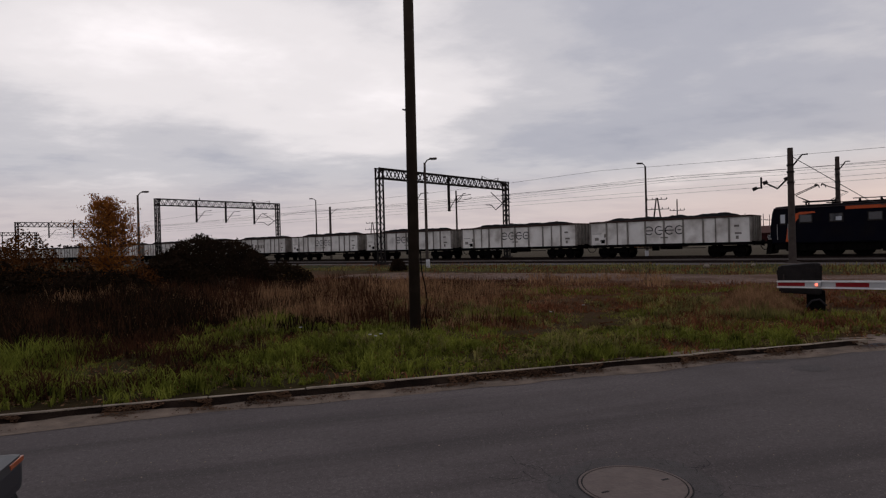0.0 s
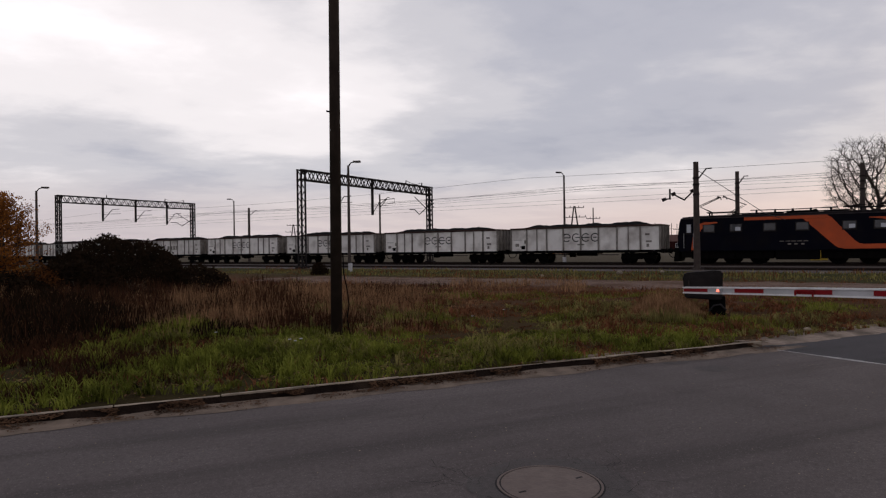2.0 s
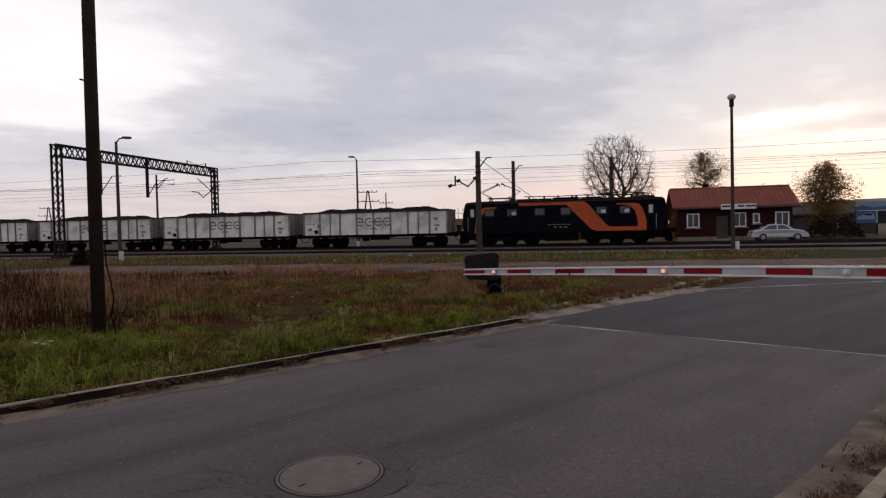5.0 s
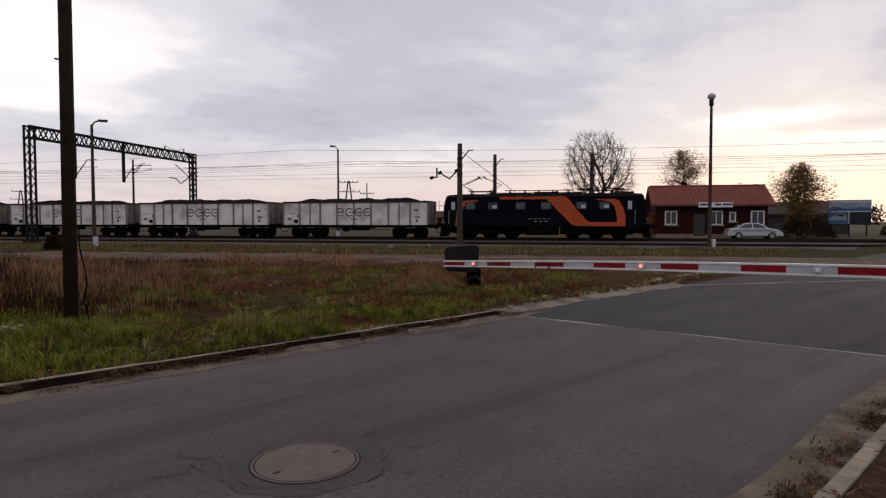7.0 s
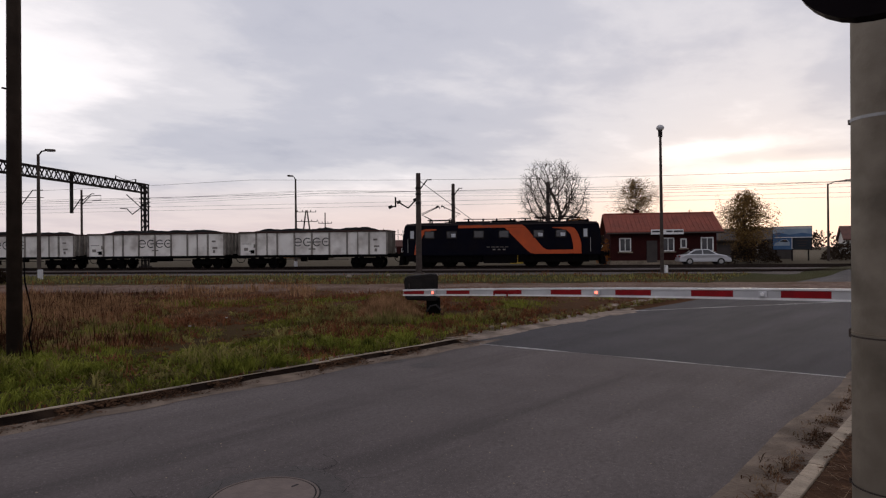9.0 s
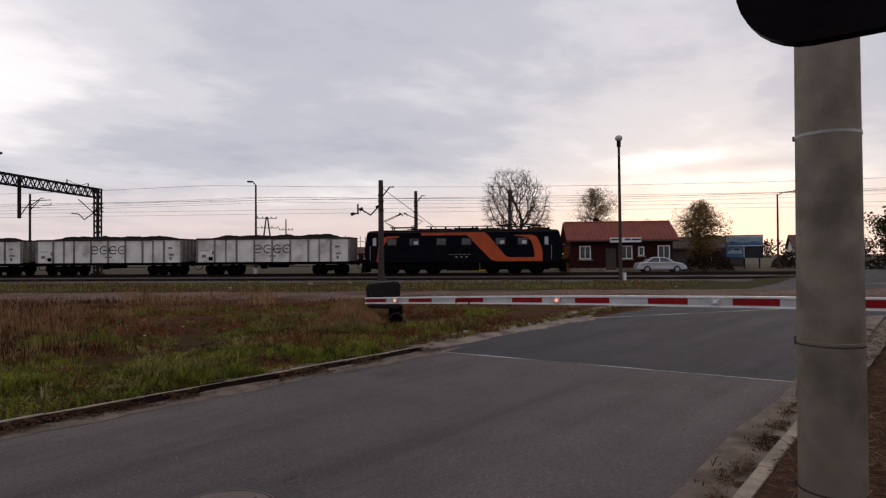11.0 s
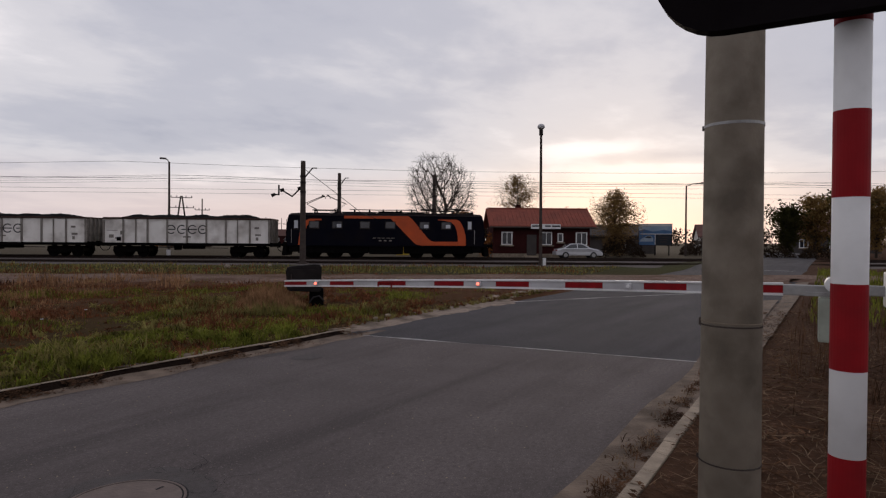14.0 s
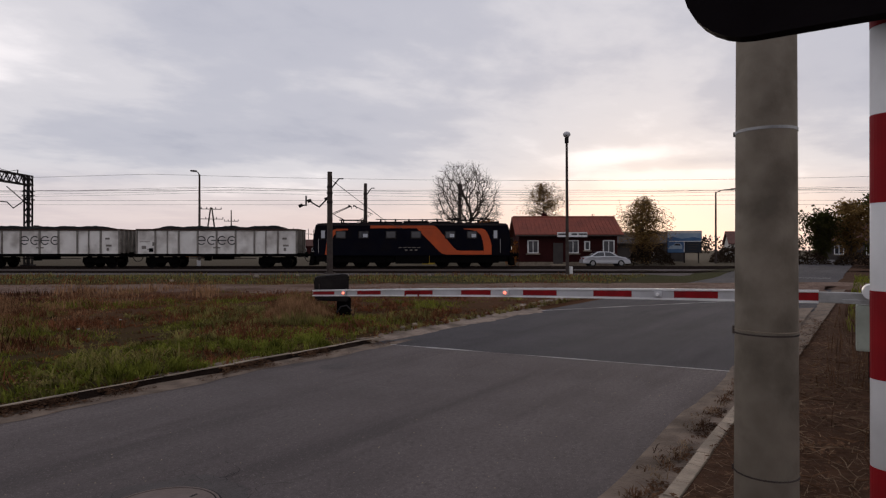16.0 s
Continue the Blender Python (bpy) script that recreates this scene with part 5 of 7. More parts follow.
def barrier():
    way = (PIVOT - TIP)
    length = Vector((way.x, way.y, 0)).length
    turn = math.degrees(math.atan2(way.y, way.x))
    o = thing("crossing_barrier", (PIVOT.x, PIVOT.y, 0.0), turn, "closed level crossing barrier with red and white striped arm", "barrier")
    n = 15
    seg = length / n

    def mid(x):
        """Height of the arm's axis: it hangs a little towards its tip."""
        return PIVOT.z + (PIVOT.z - TIP.z) * x / length + 0.03 * math.sin(math.pi * -x / length)

    def half(x):
        return 0.067 + 0.018 * x / length

    def bar(x0, x1, lo, hi, y0, y1, steps=1):
        xs = [x0 + (x1 - x0) * i / steps for i in range(steps + 1)]
        return slab(B(), [(x, mid(x) + lo(x)) for x in xs] + [(x, mid(x) + hi(x)) for x in reversed(xs)], y0, y1)

    arm = part("arm", bar(-length, 0, lambda x: -half(x), half, -0.025, 0.025, n), M["arm_white"], o, "white aluminium arm")
    for i in range(0, n, 2):
        x0 = -length + i * seg
        part("red_stripe", bar(x0 + 0.01, x0 + seg, lambda x: 0.019 - half(x), lambda x: half(x) - 0.019, -0.029, 0.029), M["red_paint"], arm)
    for sgn in (-1, 1):
        part("edge_rail", bar(-length, 0, lambda x: sgn * half(x) - 0.012, lambda x: sgn * half(x) + 0.012, -0.04, 0.04, n), M["white_paint"], arm)
    for i, m in ((1.48, M["red_lamp"]), (7.5, M["red_lamp"]), (11.65, M["white_paint"])):
        x = -length + i * seg
        lamp = part("warning_lamp", box(B(), (x, -0.05, mid(x)), (0.10, 0.05, 0.075), 0.012), M["arm_white"], arm)
        part("lens", rod(B(), (x, -0.07, mid(x)), (x, -0.095, mid(x)), 0.024, 0.020, 16), m, lamp)
    x = -length + 4.25 * seg
    z = mid(x)
    bm = B()
    for a, b in (((x - 0.14, z - 0.06), (x - 0.14, z + 0.015)), ((x - 0.14, z + 0.015), (x + 0.14, z + 0.015)), ((x + 0.14, z + 0.015), (x + 0.14, z - 0.06))):
        beam(bm, (a[0], -0.045, a[1]), (b[0], -0.045, b[1]), 0.025, 0.02)
    part("clip", bm, M["red_paint"], arm, "small red clip")
    # drive unit at the road's edge, counterweight behind
    part("arm_holder", box(B(), (0.40, 0, 1.035), (0.80, 0.09, 0.13), 0.012), M["galv"], o)
    part("holder_plate", box(B(), (0.52, -0.055, 0.995), (0.56, 0.02, 0.05), 0.005), M["galv"], o)
    part("pivot_cap", rod(B(), (0.52, -0.16, 1.12), (0.52, 0.18, 1.12), 0.085, 0.085, 20), M["white_paint"], o)
    part("drive_housing", box(B(), (0.555, 0.06, 0.69), (0.36, 0.28, 0.54), 0.03), M["housing"], o, "grey-green drive housing")
    part("plinth", box(B(), (0.60, 0.06, 0.22), (0.2, 0.2, 0.5), 0.02), M["black"], o)
    part("counter_arm", box(B(), (1.1, 0.0, 1.06), (0.8, 0.08, 0.12), 0.012), M["galv"], o)
    part("counterweight", box(B(), (1.20, 0.0, 1.08), (0.34, 0.30, 0.40), 0.02), M["white_paint"], o)
    return o


barrier()


def old_cabinet(at):
    o = thing("signal_cabinet", at, -29.4, "squat blackened cabinet on a wrapped pedestal in the weeds", "cabinet")
    bm = slab(B(), [(-0.38, 0.40), (0.40, 0.36), (0.42, 1.0), (0.30, 1.03), (-0.36, 0.97), (-0.42, 0.9)], -0.3, 0.3)
    bmesh.ops.bevel(bm, geom=bm.edges[:], offset=0.03, segments=2, affect="EDGES")
    body = part("body", bm, M["mast"], o, "sooty dark box with worn corners")
    part("door", box(B(), (0.0, -0.305, 0.68), (0.56, 0.02, 0.46), 0.008), M["mast"], body)
    part("hinge", rod(B(), (-0.29, -0.32, 0.55), (-0.29, -0.32, 0.8), 0.012, 0.012, 8), M["mast_grey"], body)
    part("pedestal", box(B(), (0.30, 0, 0.2), (0.34, 0.4, 0.5), 0.05), M["black"], o)
    bm = tube(B(), [(0.12, -0.22, 0.10), (0.22, -0.26, 0.24), (0.36, -0.25, 0.27), (0.48, -0.2, 0.14)], 0.022, 6)
    part("plastic_wrap", bm, M["logo"], o, "crumpled black wrapping")
    return o


old_cabinet(polar(-29.5, 15.3, 0.0))


# ---------------------------------------------------------------- near poles
def concrete_pole(az, r):
    o = thing("concrete_pole", polar(az, r, 0.0), 0, "thick grey concrete pole with steel bands beside the kerb", "pole", lean=(0, 0.1))
    part("shaft", rod(B(), (0, 0, -0.2), (0, 0, 9.5), 0.158, 0.118, 40), M["concrete"], o, smooth=True)
    for z, w, m in ((2.235, 0.008, M["galv"]), (1.16, 0.004, M["mast_grey"]), (1.178, 0.002, M["kerb"]), (0.42, 0.004, M["mast_grey"])):
        rr = 0.158 - 0.0042 * z
        part("band", rod(B(), (0, 0, z - w), (0, 0, z + w), rr + 0.003, rr + 0.003, 40), m, o, "thin steel band")
        part("buckle", box(B(), (-rr * 0.36, rr * 0.95, z), (0.014, 0.014, 0.026), 0.003), M["mast_grey"], o)
    return o


concrete_pole(-67.68, 3.7)


def signal_post(at):
    o = thing("warning_signal", at, ROAD_TURN, "red and white striped crossing signal post with black lamp board", "signal")
    bm = rod(B(), (0, 0, -0.1), (0, 0, 2.95), 0.056, 0.056, 28)
    post = part("post", bm, M["white_paint"], o, smooth=True)
    for i in range(0, 10, 2):
        z = -0.02 + 0.297 * i
        part("red_band", rod(B(), (0, 0, z), (0, 0, z + 0.297), 0.0568, 0.0568, 28), M["red_paint"], post)
    # lamp board square to the road, with rounded corners
    pts = []
    w, z0, z1, r = 0.635, 2.36, 2.92, 0.24
    for cx, cz, a0 in ((w - r, z0 + r, 270), (w - r, z1 - r, 0), (-w + r, z1 - r, 90), (-w + r, z0 + r, 180)):
        for i in range(9):
            a = radians(a0 + i * 11.25)
            pts.append((cx + r * math.cos(a), cz + r * math.sin(a)))
    bm = slab(B(), pts, 0.08, 0.15)
    bmesh.ops.rotate(bm, verts=bm.verts, matrix=Matrix.Rotation(radians(90), 3, "Z"))
    board = part("lamp_board", bm, M["black_board"], o, "matt black lamp board with rounded corners")
    for cy in (-0.34, 0.34):
        part("lens", rod(B(), (-0.155, cy, 2.66), (-0.175, cy, 2.66), 0.15, 0.15, 24), M["red_lens"], board)
        bm = rod(B(), (-0.16, cy, 2.66), (-0.38, cy, 2.66), 0.17, 0.17, 24, False)
        bmesh.ops.delete(bm, geom=[f for f in bm.faces if f.calc_center_median().z < 2.62], context="FACES")
        part("hood", bm, M["black_board"], board)
    return o


signal_post(polar(-76.2, 2.55))


# ---------------------------------------------------------------- the crossing keeper's house
def gable_roof(bm, x0, x1, y0, y1, ze, zr, thick=0.16):
    ym = (y0 + y1) / 2
    for a, b in ((y0, ym), (y1, ym)):
        pts = [(x0, a, ze), (x1, a, ze), (x1, b, zr), (x0, b, zr)]
        lo = [bm.verts.new(p) for p in pts]
        hi = [bm.verts.new((p[0], p[1], p[2] + thick)) for p in pts]
        bm.faces.new(lo)
        bm.faces.new(hi[::-1])
        for i in range(4):
            j = (i + 1) % 4
            bm.faces.new((lo[i], hi[i], hi[j], lo[j]))
    bmesh.ops.recalc_face_normals(bm, faces=bm.faces)
    return bm


def gable_body(bm, x0, x1, y0, y1, z0, ze, zr):
    ym = (y0 + y1) / 2
    prof = [(y0, z0), (y1, z0), (y1, ze), (ym, zr), (y0, ze)]
    a = [bm.verts.new((x0, y, z)) for y, z in prof]
    b = [bm.verts.new((x1, y, z)) for y, z in prof]
    bm.faces.new(a)
    bm.faces.new(b[::-1])
    for i in range(5):
        j = (i + 1) % 5
        bm.faces.new((a[j], a[i], b[i], b[j]))
    bmesh.ops.recalc_face_normals(bm, faces=bm.faces)
    return bm


def house_window(o, x, y, z, w, h, frame_mat, panes=2, name="window"):
    fr = part(name, box(B(), (x, y - 0.02, z), (w + 0.14, 0.1, h + 0.14), 0.01), frame_mat, o)
    for i in range(panes):
        pw = w / panes
        part("pane", box(B(), (x - w / 2 + pw * (i + 0.5), y - 0.075, z), (pw - 0.08, 0.02, h - 0.06)), M["glass"], fr)
    part("sill", box(B(), (x, y - 0.12, z - h / 2 - 0.14), (w + 0.4, 0.24, 0.1), 0.01), M["kerb"], o)
    return fr


def keeper_house():
    o = thing("keeper_house", track(12.0, 60.5), TRACK_TURN, "low dark red brick house with red tiled roof by the tracks", "house")
    x0, x1, dep = -4.8, 4.8, 5.6
    part("wall", gable_body(B(), x0, x1, 0, dep, 0.0, 3.15, 4.75), M["red_brick"], o, "dark red brick walls")
    part("plinth", box(B(), (0, dep / 2, 0.2), (9.7, dep + 0.1, 0.5), 0.02), M["kerb"], o)
    roof = part("roof", gable_roof(B(), x0 - 0.45, x1 + 0.5, -0.55, dep + 0.55, 3.02, 4.86), M["roof_tile"], o, "red tiled gable roof")
    for i in range(27):
        x = x0 - 0.3 + i * 0.385
        part("ridge_tile", rod(B(), (x, dep / 2, 5.0), (x + 0.36, dep / 2, 5.01), 0.12, 0.11, 8), M["roof_tile"], roof)
    for i in range(26):
        x = x0 - 0.3 + i * 0.4
        for a in (0,):
            beam_bm = beam(B(), (x, -0.55, 3.20), (x, dep / 2, 5.03), 0.05, 0.04)
            part("tile_course", beam_bm, M["roof_tile"], roof)
    part("gutter", rod(B(), (x0 - 0.4, -0.62, 3.03), (x1 + 0.45, -0.62, 3.03), 0.08, 0.08, 10), M["mast_grey"], o)
    part("fascia", box(B(), (0.05, -0.5, 3.06), (10.4, 0.05, 0.2)), M["house_dark"], o)
    for x, w in ((-3.45, 0.95), (0.45, 1.0), (3.95, 1.0)):
        house_window(o, x, 0, 1.95, w, 1.15, M["white_paint"])
    house_window(o, 1.85, 0, 2.05, 0.42, 0.75, M["white_paint"], 1)
    part("door", box(B(), (-1.0, -0.02, 1.3), (0.95, 0.1, 2.05), 0.015), M["house_dark"], o, "dark wooden door")
    sign = part("name_board", box(B(), (0.25, -0.72, 3.12), (2.9, 0.06, 0.46), 0.01), M["white_paint"], o, "white name board with dark illegible bars")
    for i, (a, w) in enumerate(((-0.85, 1.0), (0.2, 0.55), (1.0, 0.8))):
        part("lettering_bar", box(B(), (0.25 + a, -0.756, 3.16), (w, 0.01, 0.14)), M["logo"], sign)
    part("chimney", box(B(), (-1.8, 3.4, 5.0), (0.5, 0.5, 0.9), 0.02), M["red_brick"], o)
    part("step", box(B(), (-1.0, -0.5, 0.12), (1.6, 0.8, 0.24), 0.02), M["kerb"], o)
    return o


keeper_house()


# ---------------------------------------------------------------- cars
def car(at, turn, paint, label, group=""):
    o = thing("car", at, turn, label, "car", group)
    prof = [(-2.15, 0.30), (-2.2, 0.62), (-2.12, 0.86), (-1.55, 0.95), (-0.85, 1.36), (-0.3, 1.42), (0.35, 1.40), (1.05, 0.98), (1.75, 0.86), (2.12, 0.70), (2.2, 0.5), (2.12, 0.28)]
    bm = slab(B(), prof, -0.86, 0.86)
    for v in bm.verts:
        if v.co.z > 1.0:
            v.co.y *= 0.80
    bmesh.ops.bevel(bm, geom=[e for e in bm.edges if abs(e.verts[0].co.y - e.verts[1].co.y) < 0.4], offset=0.07, segments=3, affect="EDGES", clamp_overlap=True)
    part("body", bm, paint, o, smooth=False)
    for sy in (-1, 1):
        for poly in ([(-1.38, 0.97), (-0.82, 1.30), (-0.25, 1.35), (-0.25, 0.97)], [(-0.17, 0.97), (-0.17, 1.35), (0.3, 1.33), (0.9, 0.97)]):
            y = sy * 0.80
            bm = B()
            vs = [bm.verts.new((x, sy * (0.875 - 0.155 * max(0, (z - 0.97) / 0.4)) , z)) for x, z in poly]
            vs2 = [bm.verts.new((x, sy * (0.855 - 0.155 * max(0, (z - 0.97) / 0.4)), z)) for x, z in poly]
            bm.faces.new(vs)
            bm.faces.new(vs2[::-1])
            for i in range(4):
                j = (i + 1) % 4
                bm.faces.new((vs[i], vs[j], vs2[j], vs2[i]))
            bmesh.ops.recalc_face_normals(bm, faces=bm.faces)
            part("side_window", bm, M["glass"], o)
        for x in (-1.32, 1.32):
            w = part("wheel", rod(B(), (x, sy * 0.70, 0.31), (x, sy * 0.885, 0.31), 0.31, 0.31, 24), M["tyre"], o)
            part("rim", rod(B(), (x, sy * 0.87, 0.31), (x, sy * 0.895, 0.31), 0.20, 0.18, 16), M["galv"], w)
        hl = part("head_light", box(B(), (2.03, sy * 0.60, 0.705), (0.30, 0.42, 0.15), 0.04), M["lamp_cover"], o, "dark headlight under a clear cover")
        part("indicator", box(B(), (2.17, sy * 0.74, 0.755), (0.02, 0.14, 0.022), 0.006), M["amber"], hl, "amber indicator lens")
        for i in range(3):
            part("reflector", box(B(), (0, 0, 0), (0.012, 0.26, 0.012), 0.004, pose(1.99 + 0.06 * i, sy * 0.60, 0.782, 0, 0, sy * 24)), M["galv"], hl, "bright reflector bar")
        part("tail_light", box(B(), (-2.14, sy * 0.62, 0.76), (0.12, 0.36, 0.15), 0.02), M["red_lens"], o)
    part("windscreen", box(B(), (0, 0, 0), (0.72, 1.28, 0.02), 0, pose(0.725, 0, 1.2, 0, 31, 0)), M["glass"], o)
    part("rear_window", box(B(), (0, 0, 0), (0.74, 1.28, 0.02), 0, pose(-1.22, 0, 1.165, 0, -30.5, 0)), M["glass"], o)
    part("bumper", box(B(), (2.14, 0, 0.40), (0.18, 1.68, 0.2), 0.05), paint, o)
    part("bumper", box(B(), (-2.14, 0, 0.42), (0.18, 1.68, 0.22), 0.05), paint, o)
    gr = part("grille", box(B(), (2.17, 0, 0.60), (0.06, 0.78, 0.13), 0.01), M["black"], o)
    for i in range(3):
        part("grille_bar", box(B(), (2.205, 0, 0.56 + i * 0.04), (0.01, 0.74, 0.012)), M["galv"], gr)
    return o


car(track(15.0, 58.3, 0.08), TRACK_TURN, M["car_silver"], "silver saloon car parked in front of the brick house")
car(road(-3.27, 2.2, 0.005), ROAD_TURN, M["car_dark"], "dark car waiting on the road before the crossing")


# ---------------------------------------------------------------- billboard, sheds, far houses
def billboard(az, r):
    o = thing("billboard", polar(az, r), az, "large blue and white advertising board on posts", "billboard")
    for x in (-1.5, 0, 1.5):
        part("post", box(B(), (x, 0.1, 0.7), (0.14, 0.14, 1.5)), M["mast"], o)
    blue = surf("faded_blue_print", (0.03, 0.08, 0.18), (0.07, 0.14, 0.26), 0.8, 0.6)
    sky = surf("pale_blue_print", (0.16, 0.23, 0.32), (0.34, 0.39, 0.44), 0.6, 0.6)
    navy = surf("dark_navy_print", (0.008, 0.010, 0.016), (0.014, 0.018, 0.026), 0.8, 0.6)
    part("board", box(B(), (0, 0, 2.55), (3.7, 0.1, 2.5), 0.01), M["mast"], o)
    part("printed_panel", box(B(), (0, -0.055, 3.17), (3.6, 0.012, 1.15)), sky, o, "pale blue sky print")
    part("printed_panel", slab(B(), [(-1.8, 2.62), (1.8, 2.62), (1.8, 2.95), (0.9, 3.1), (-0.2, 2.9), (-1.2, 3.15), (-1.8, 3.0)], -0.068, -0.060), blue, o, "blue hills of the print")
    part("printed_panel", box(B(), (0, -0.066, 3.62), (3.6, 0.012, 0.20)), M["arm_white"], o, "pale header print")
    part("printed_panel", box(B(), (-0.9, -0.055, 1.95), (1.75, 0.012, 1.2)), blue, o, "blue print")
    part("printed_panel", slab(B(), [(-1.7, 1.75), (-1.55, 2.05), (-1.2, 2.2), (-0.9, 2.42), (-0.45, 2.42), (-0.2, 2.1), (-0.2, 1.75)], -0.070, -0.062), sky, o, "pale rounded shape in the print")
    part("printed_panel", slab(B(), [(-1.15, 2.16), (-0.88, 2.36), (-0.5, 2.36), (-0.32, 2.12)], -0.076, -0.070), navy, o, "dark part of the print")
    part("printed_panel", box(B(), (0.88, -0.055, 1.95), (1.75, 0.012, 1.2)), navy, o, "dark navy print")
    part("pale_stripe", box(B(), (0.1, -0.075, 2.62), (3.4, 0.012, 0.07)), M["white_paint"], o)
    part("pale_stripe", box(B(), (0.0, -0.075, 2.0), (0.06, 0.012, 1.2)), M["white_paint"], o)
    for i in range(3):
        part("lettering_bar", box(B(), (0.9, -0.065, 2.25 - i * 0.26), (1.1 - 0.2 * i, 0.012, 0.06)), M["mast_grey"], o)
    return o


billboard(-61.1, 75)


def house(az, r, w, dep, wall, roof, wall_mat, roof_mat, turn, label, chimney=True, windows=3, base=0.0):
    o = thing("house", polar(az, r, base), az + turn, label, "house", "houses of the far village")
    part("wall", gable_body(B(), -w / 2, w / 2, 0, dep, -0.5, wall, wall + roof - 0.1), wall_mat, o)
    part("roof", gable_roof(B(), -w / 2 - 0.4, w / 2 + 0.4, -0.5, dep + 0.5, wall - 0.15, wall + roof, 0.2), roof_mat, o)
    if chimney:
        part("chimney", box(B(), (w * 0.18, dep * 0.5, wall + roof + 0.2), (0.7, 0.7, 1.4), 0.02), M["red_brick"], o)
    for i in range(windows):
        x = -w / 2 + w * (i + 0.5) / windows
        house_window(o, x, 0, wall * 0.55, 1.1, 1.2, M["white_paint"])
    if abs(turn) > 30:
        for y in (dep * 0.3, dep * 0.7):
            f = part("window", box(B(), (-w / 2 - 0.02, y, wall * 0.55), (0.1, 1.1, 1.2)), M["white_paint"], o)
            part("pane", box(B(), (-w / 2 - 0.08, y, wall * 0.55), (0.03, 0.95, 1.05)), M["glass"], f)
    return o


house(-41.0, 96, 6.0, 5.2, 2.7, 1.9, M["house_white"], M["house_dark"], 62, "small white gabled house behind the bare tree")
house(-6.3, 150, 8.5, 7.5, 2.6, 3.3, M["house_white"], M["roof_tile"], 20, "pale house with red roof across the field")
house(-10.2, 220, 9, 8, 2.8, 2.6, M["house_dark"], M["house_roof"], -15, "dark far house at the village edge")
house(-13.0, 215, 10, 8, 4.6, 0.9, M["house_white"], M["house_roof"], 5, "pale flat-roofed far house")
house(-15.6, 220, 11, 8, 4.6, 1.0, M["house_white"], M["house_dark"], 5, "pale flat-roofed far house")
house(-17.1, 200, 9, 8, 3.0, 2.4, M["house_dark"], M["house_roof"], 12, "dark far house with brown roof")
house(-22.9, 190, 7, 9, 2.8, 3.4, M["red_brick"], M["house_roof"], 75, "brown gabled far house")
house(-24.0, 192, 9, 8, 2.6, 2.2, M["red_brick"], M["house_roof"], 8, "brown far house with long roof")
house(-27.5, 230, 13, 8, 3.2, 2.2, M["red_brick"], M["house_roof"], -10, "far brick house with brown roof", windows=4)
house(-30.9, 235, 12, 8, 2.6, 2.4, M["house_dark"], M["house_dark"], 10, "dark far house with dark roof")
house(-34.8, 130, 9.5, 8, 2.0, 1.3, M["house_dark"], M["house_roof"], 4, "dark low house behind the hedge")
house(-58.2, 82, 8.5, 6, 2.5, 1.3, M["house_dark"], M["house_dark"], 0, "dark shed beside the willow", chimney=False, windows=1)
house(-74.5, 110, 12, 8, 3.0, 3.0, M["house_dark"], M["house_roof"], 10, "dark house beyond the crossing")
house(-67.0, 125, 10, 8, 2.8, 2.2, M["house_white"], M["house_roof"], 10, "pale house beyond the crossing")


def long_wall(a, b, h, label, mat):
    o = thing("boundary_wall", (0, 0, 0), 0, label, "wall")
    n = max(2, int((b - a).length / 2.4))
    for i in range(n):
        p, q = a.lerp(b, i / n), a.lerp(b, (i + 1) / n)
        c = (p + q) / 2
        turn = math.degrees(math.atan2(q.y - p.y, q.x - p.x))
        part("panel", box(B(), (0, 0, h / 2), ((q - p).length - 0.16, 0.1, h), 0.01, pose(c.x, c.y, 0, 0, 0, turn)), mat, o)
        part("post", box(B(), (0, 0, h / 2 + 0.05), (0.16, 0.18, h + 0.1), 0.01, pose(p.x, p.y, 0, 0, 0, turn)), mat, o)
    return o


long_wall(polar(-31, 150), polar(-39.5, 110), 1.2, "pale low concrete panel wall across the field", M["kerb"])
long_wall(polar(-39.8, 85), polar(-45.5, 78), 1.25, "grey concrete panel wall beside the keeper's house", M["kerb"])


def skip(az, r):
    o = thing("yellow_bin", polar(az, r), az, "yellow grit bin standing beyond the tracks", "bin")
    yellow = surf("dull_yellow_plastic", (0.38, 0.26, 0.02), (0.30, 0.20, 0.02), 3, 0.6)
    part("tub", slab(B(), [(-0.65, 0.05), (0.65, 0.05), (0.8, 0.85), (-0.8, 0.85)], -0.45, 0.45), yellow, o)
    part("lid", slab(B(), [(-0.84, 0.85), (0.84, 0.85), (0.6, 1.05), (-0.6, 1.05)], -0.5, 0.5), yellow, o)
    return o


skip(-38.4, 66)


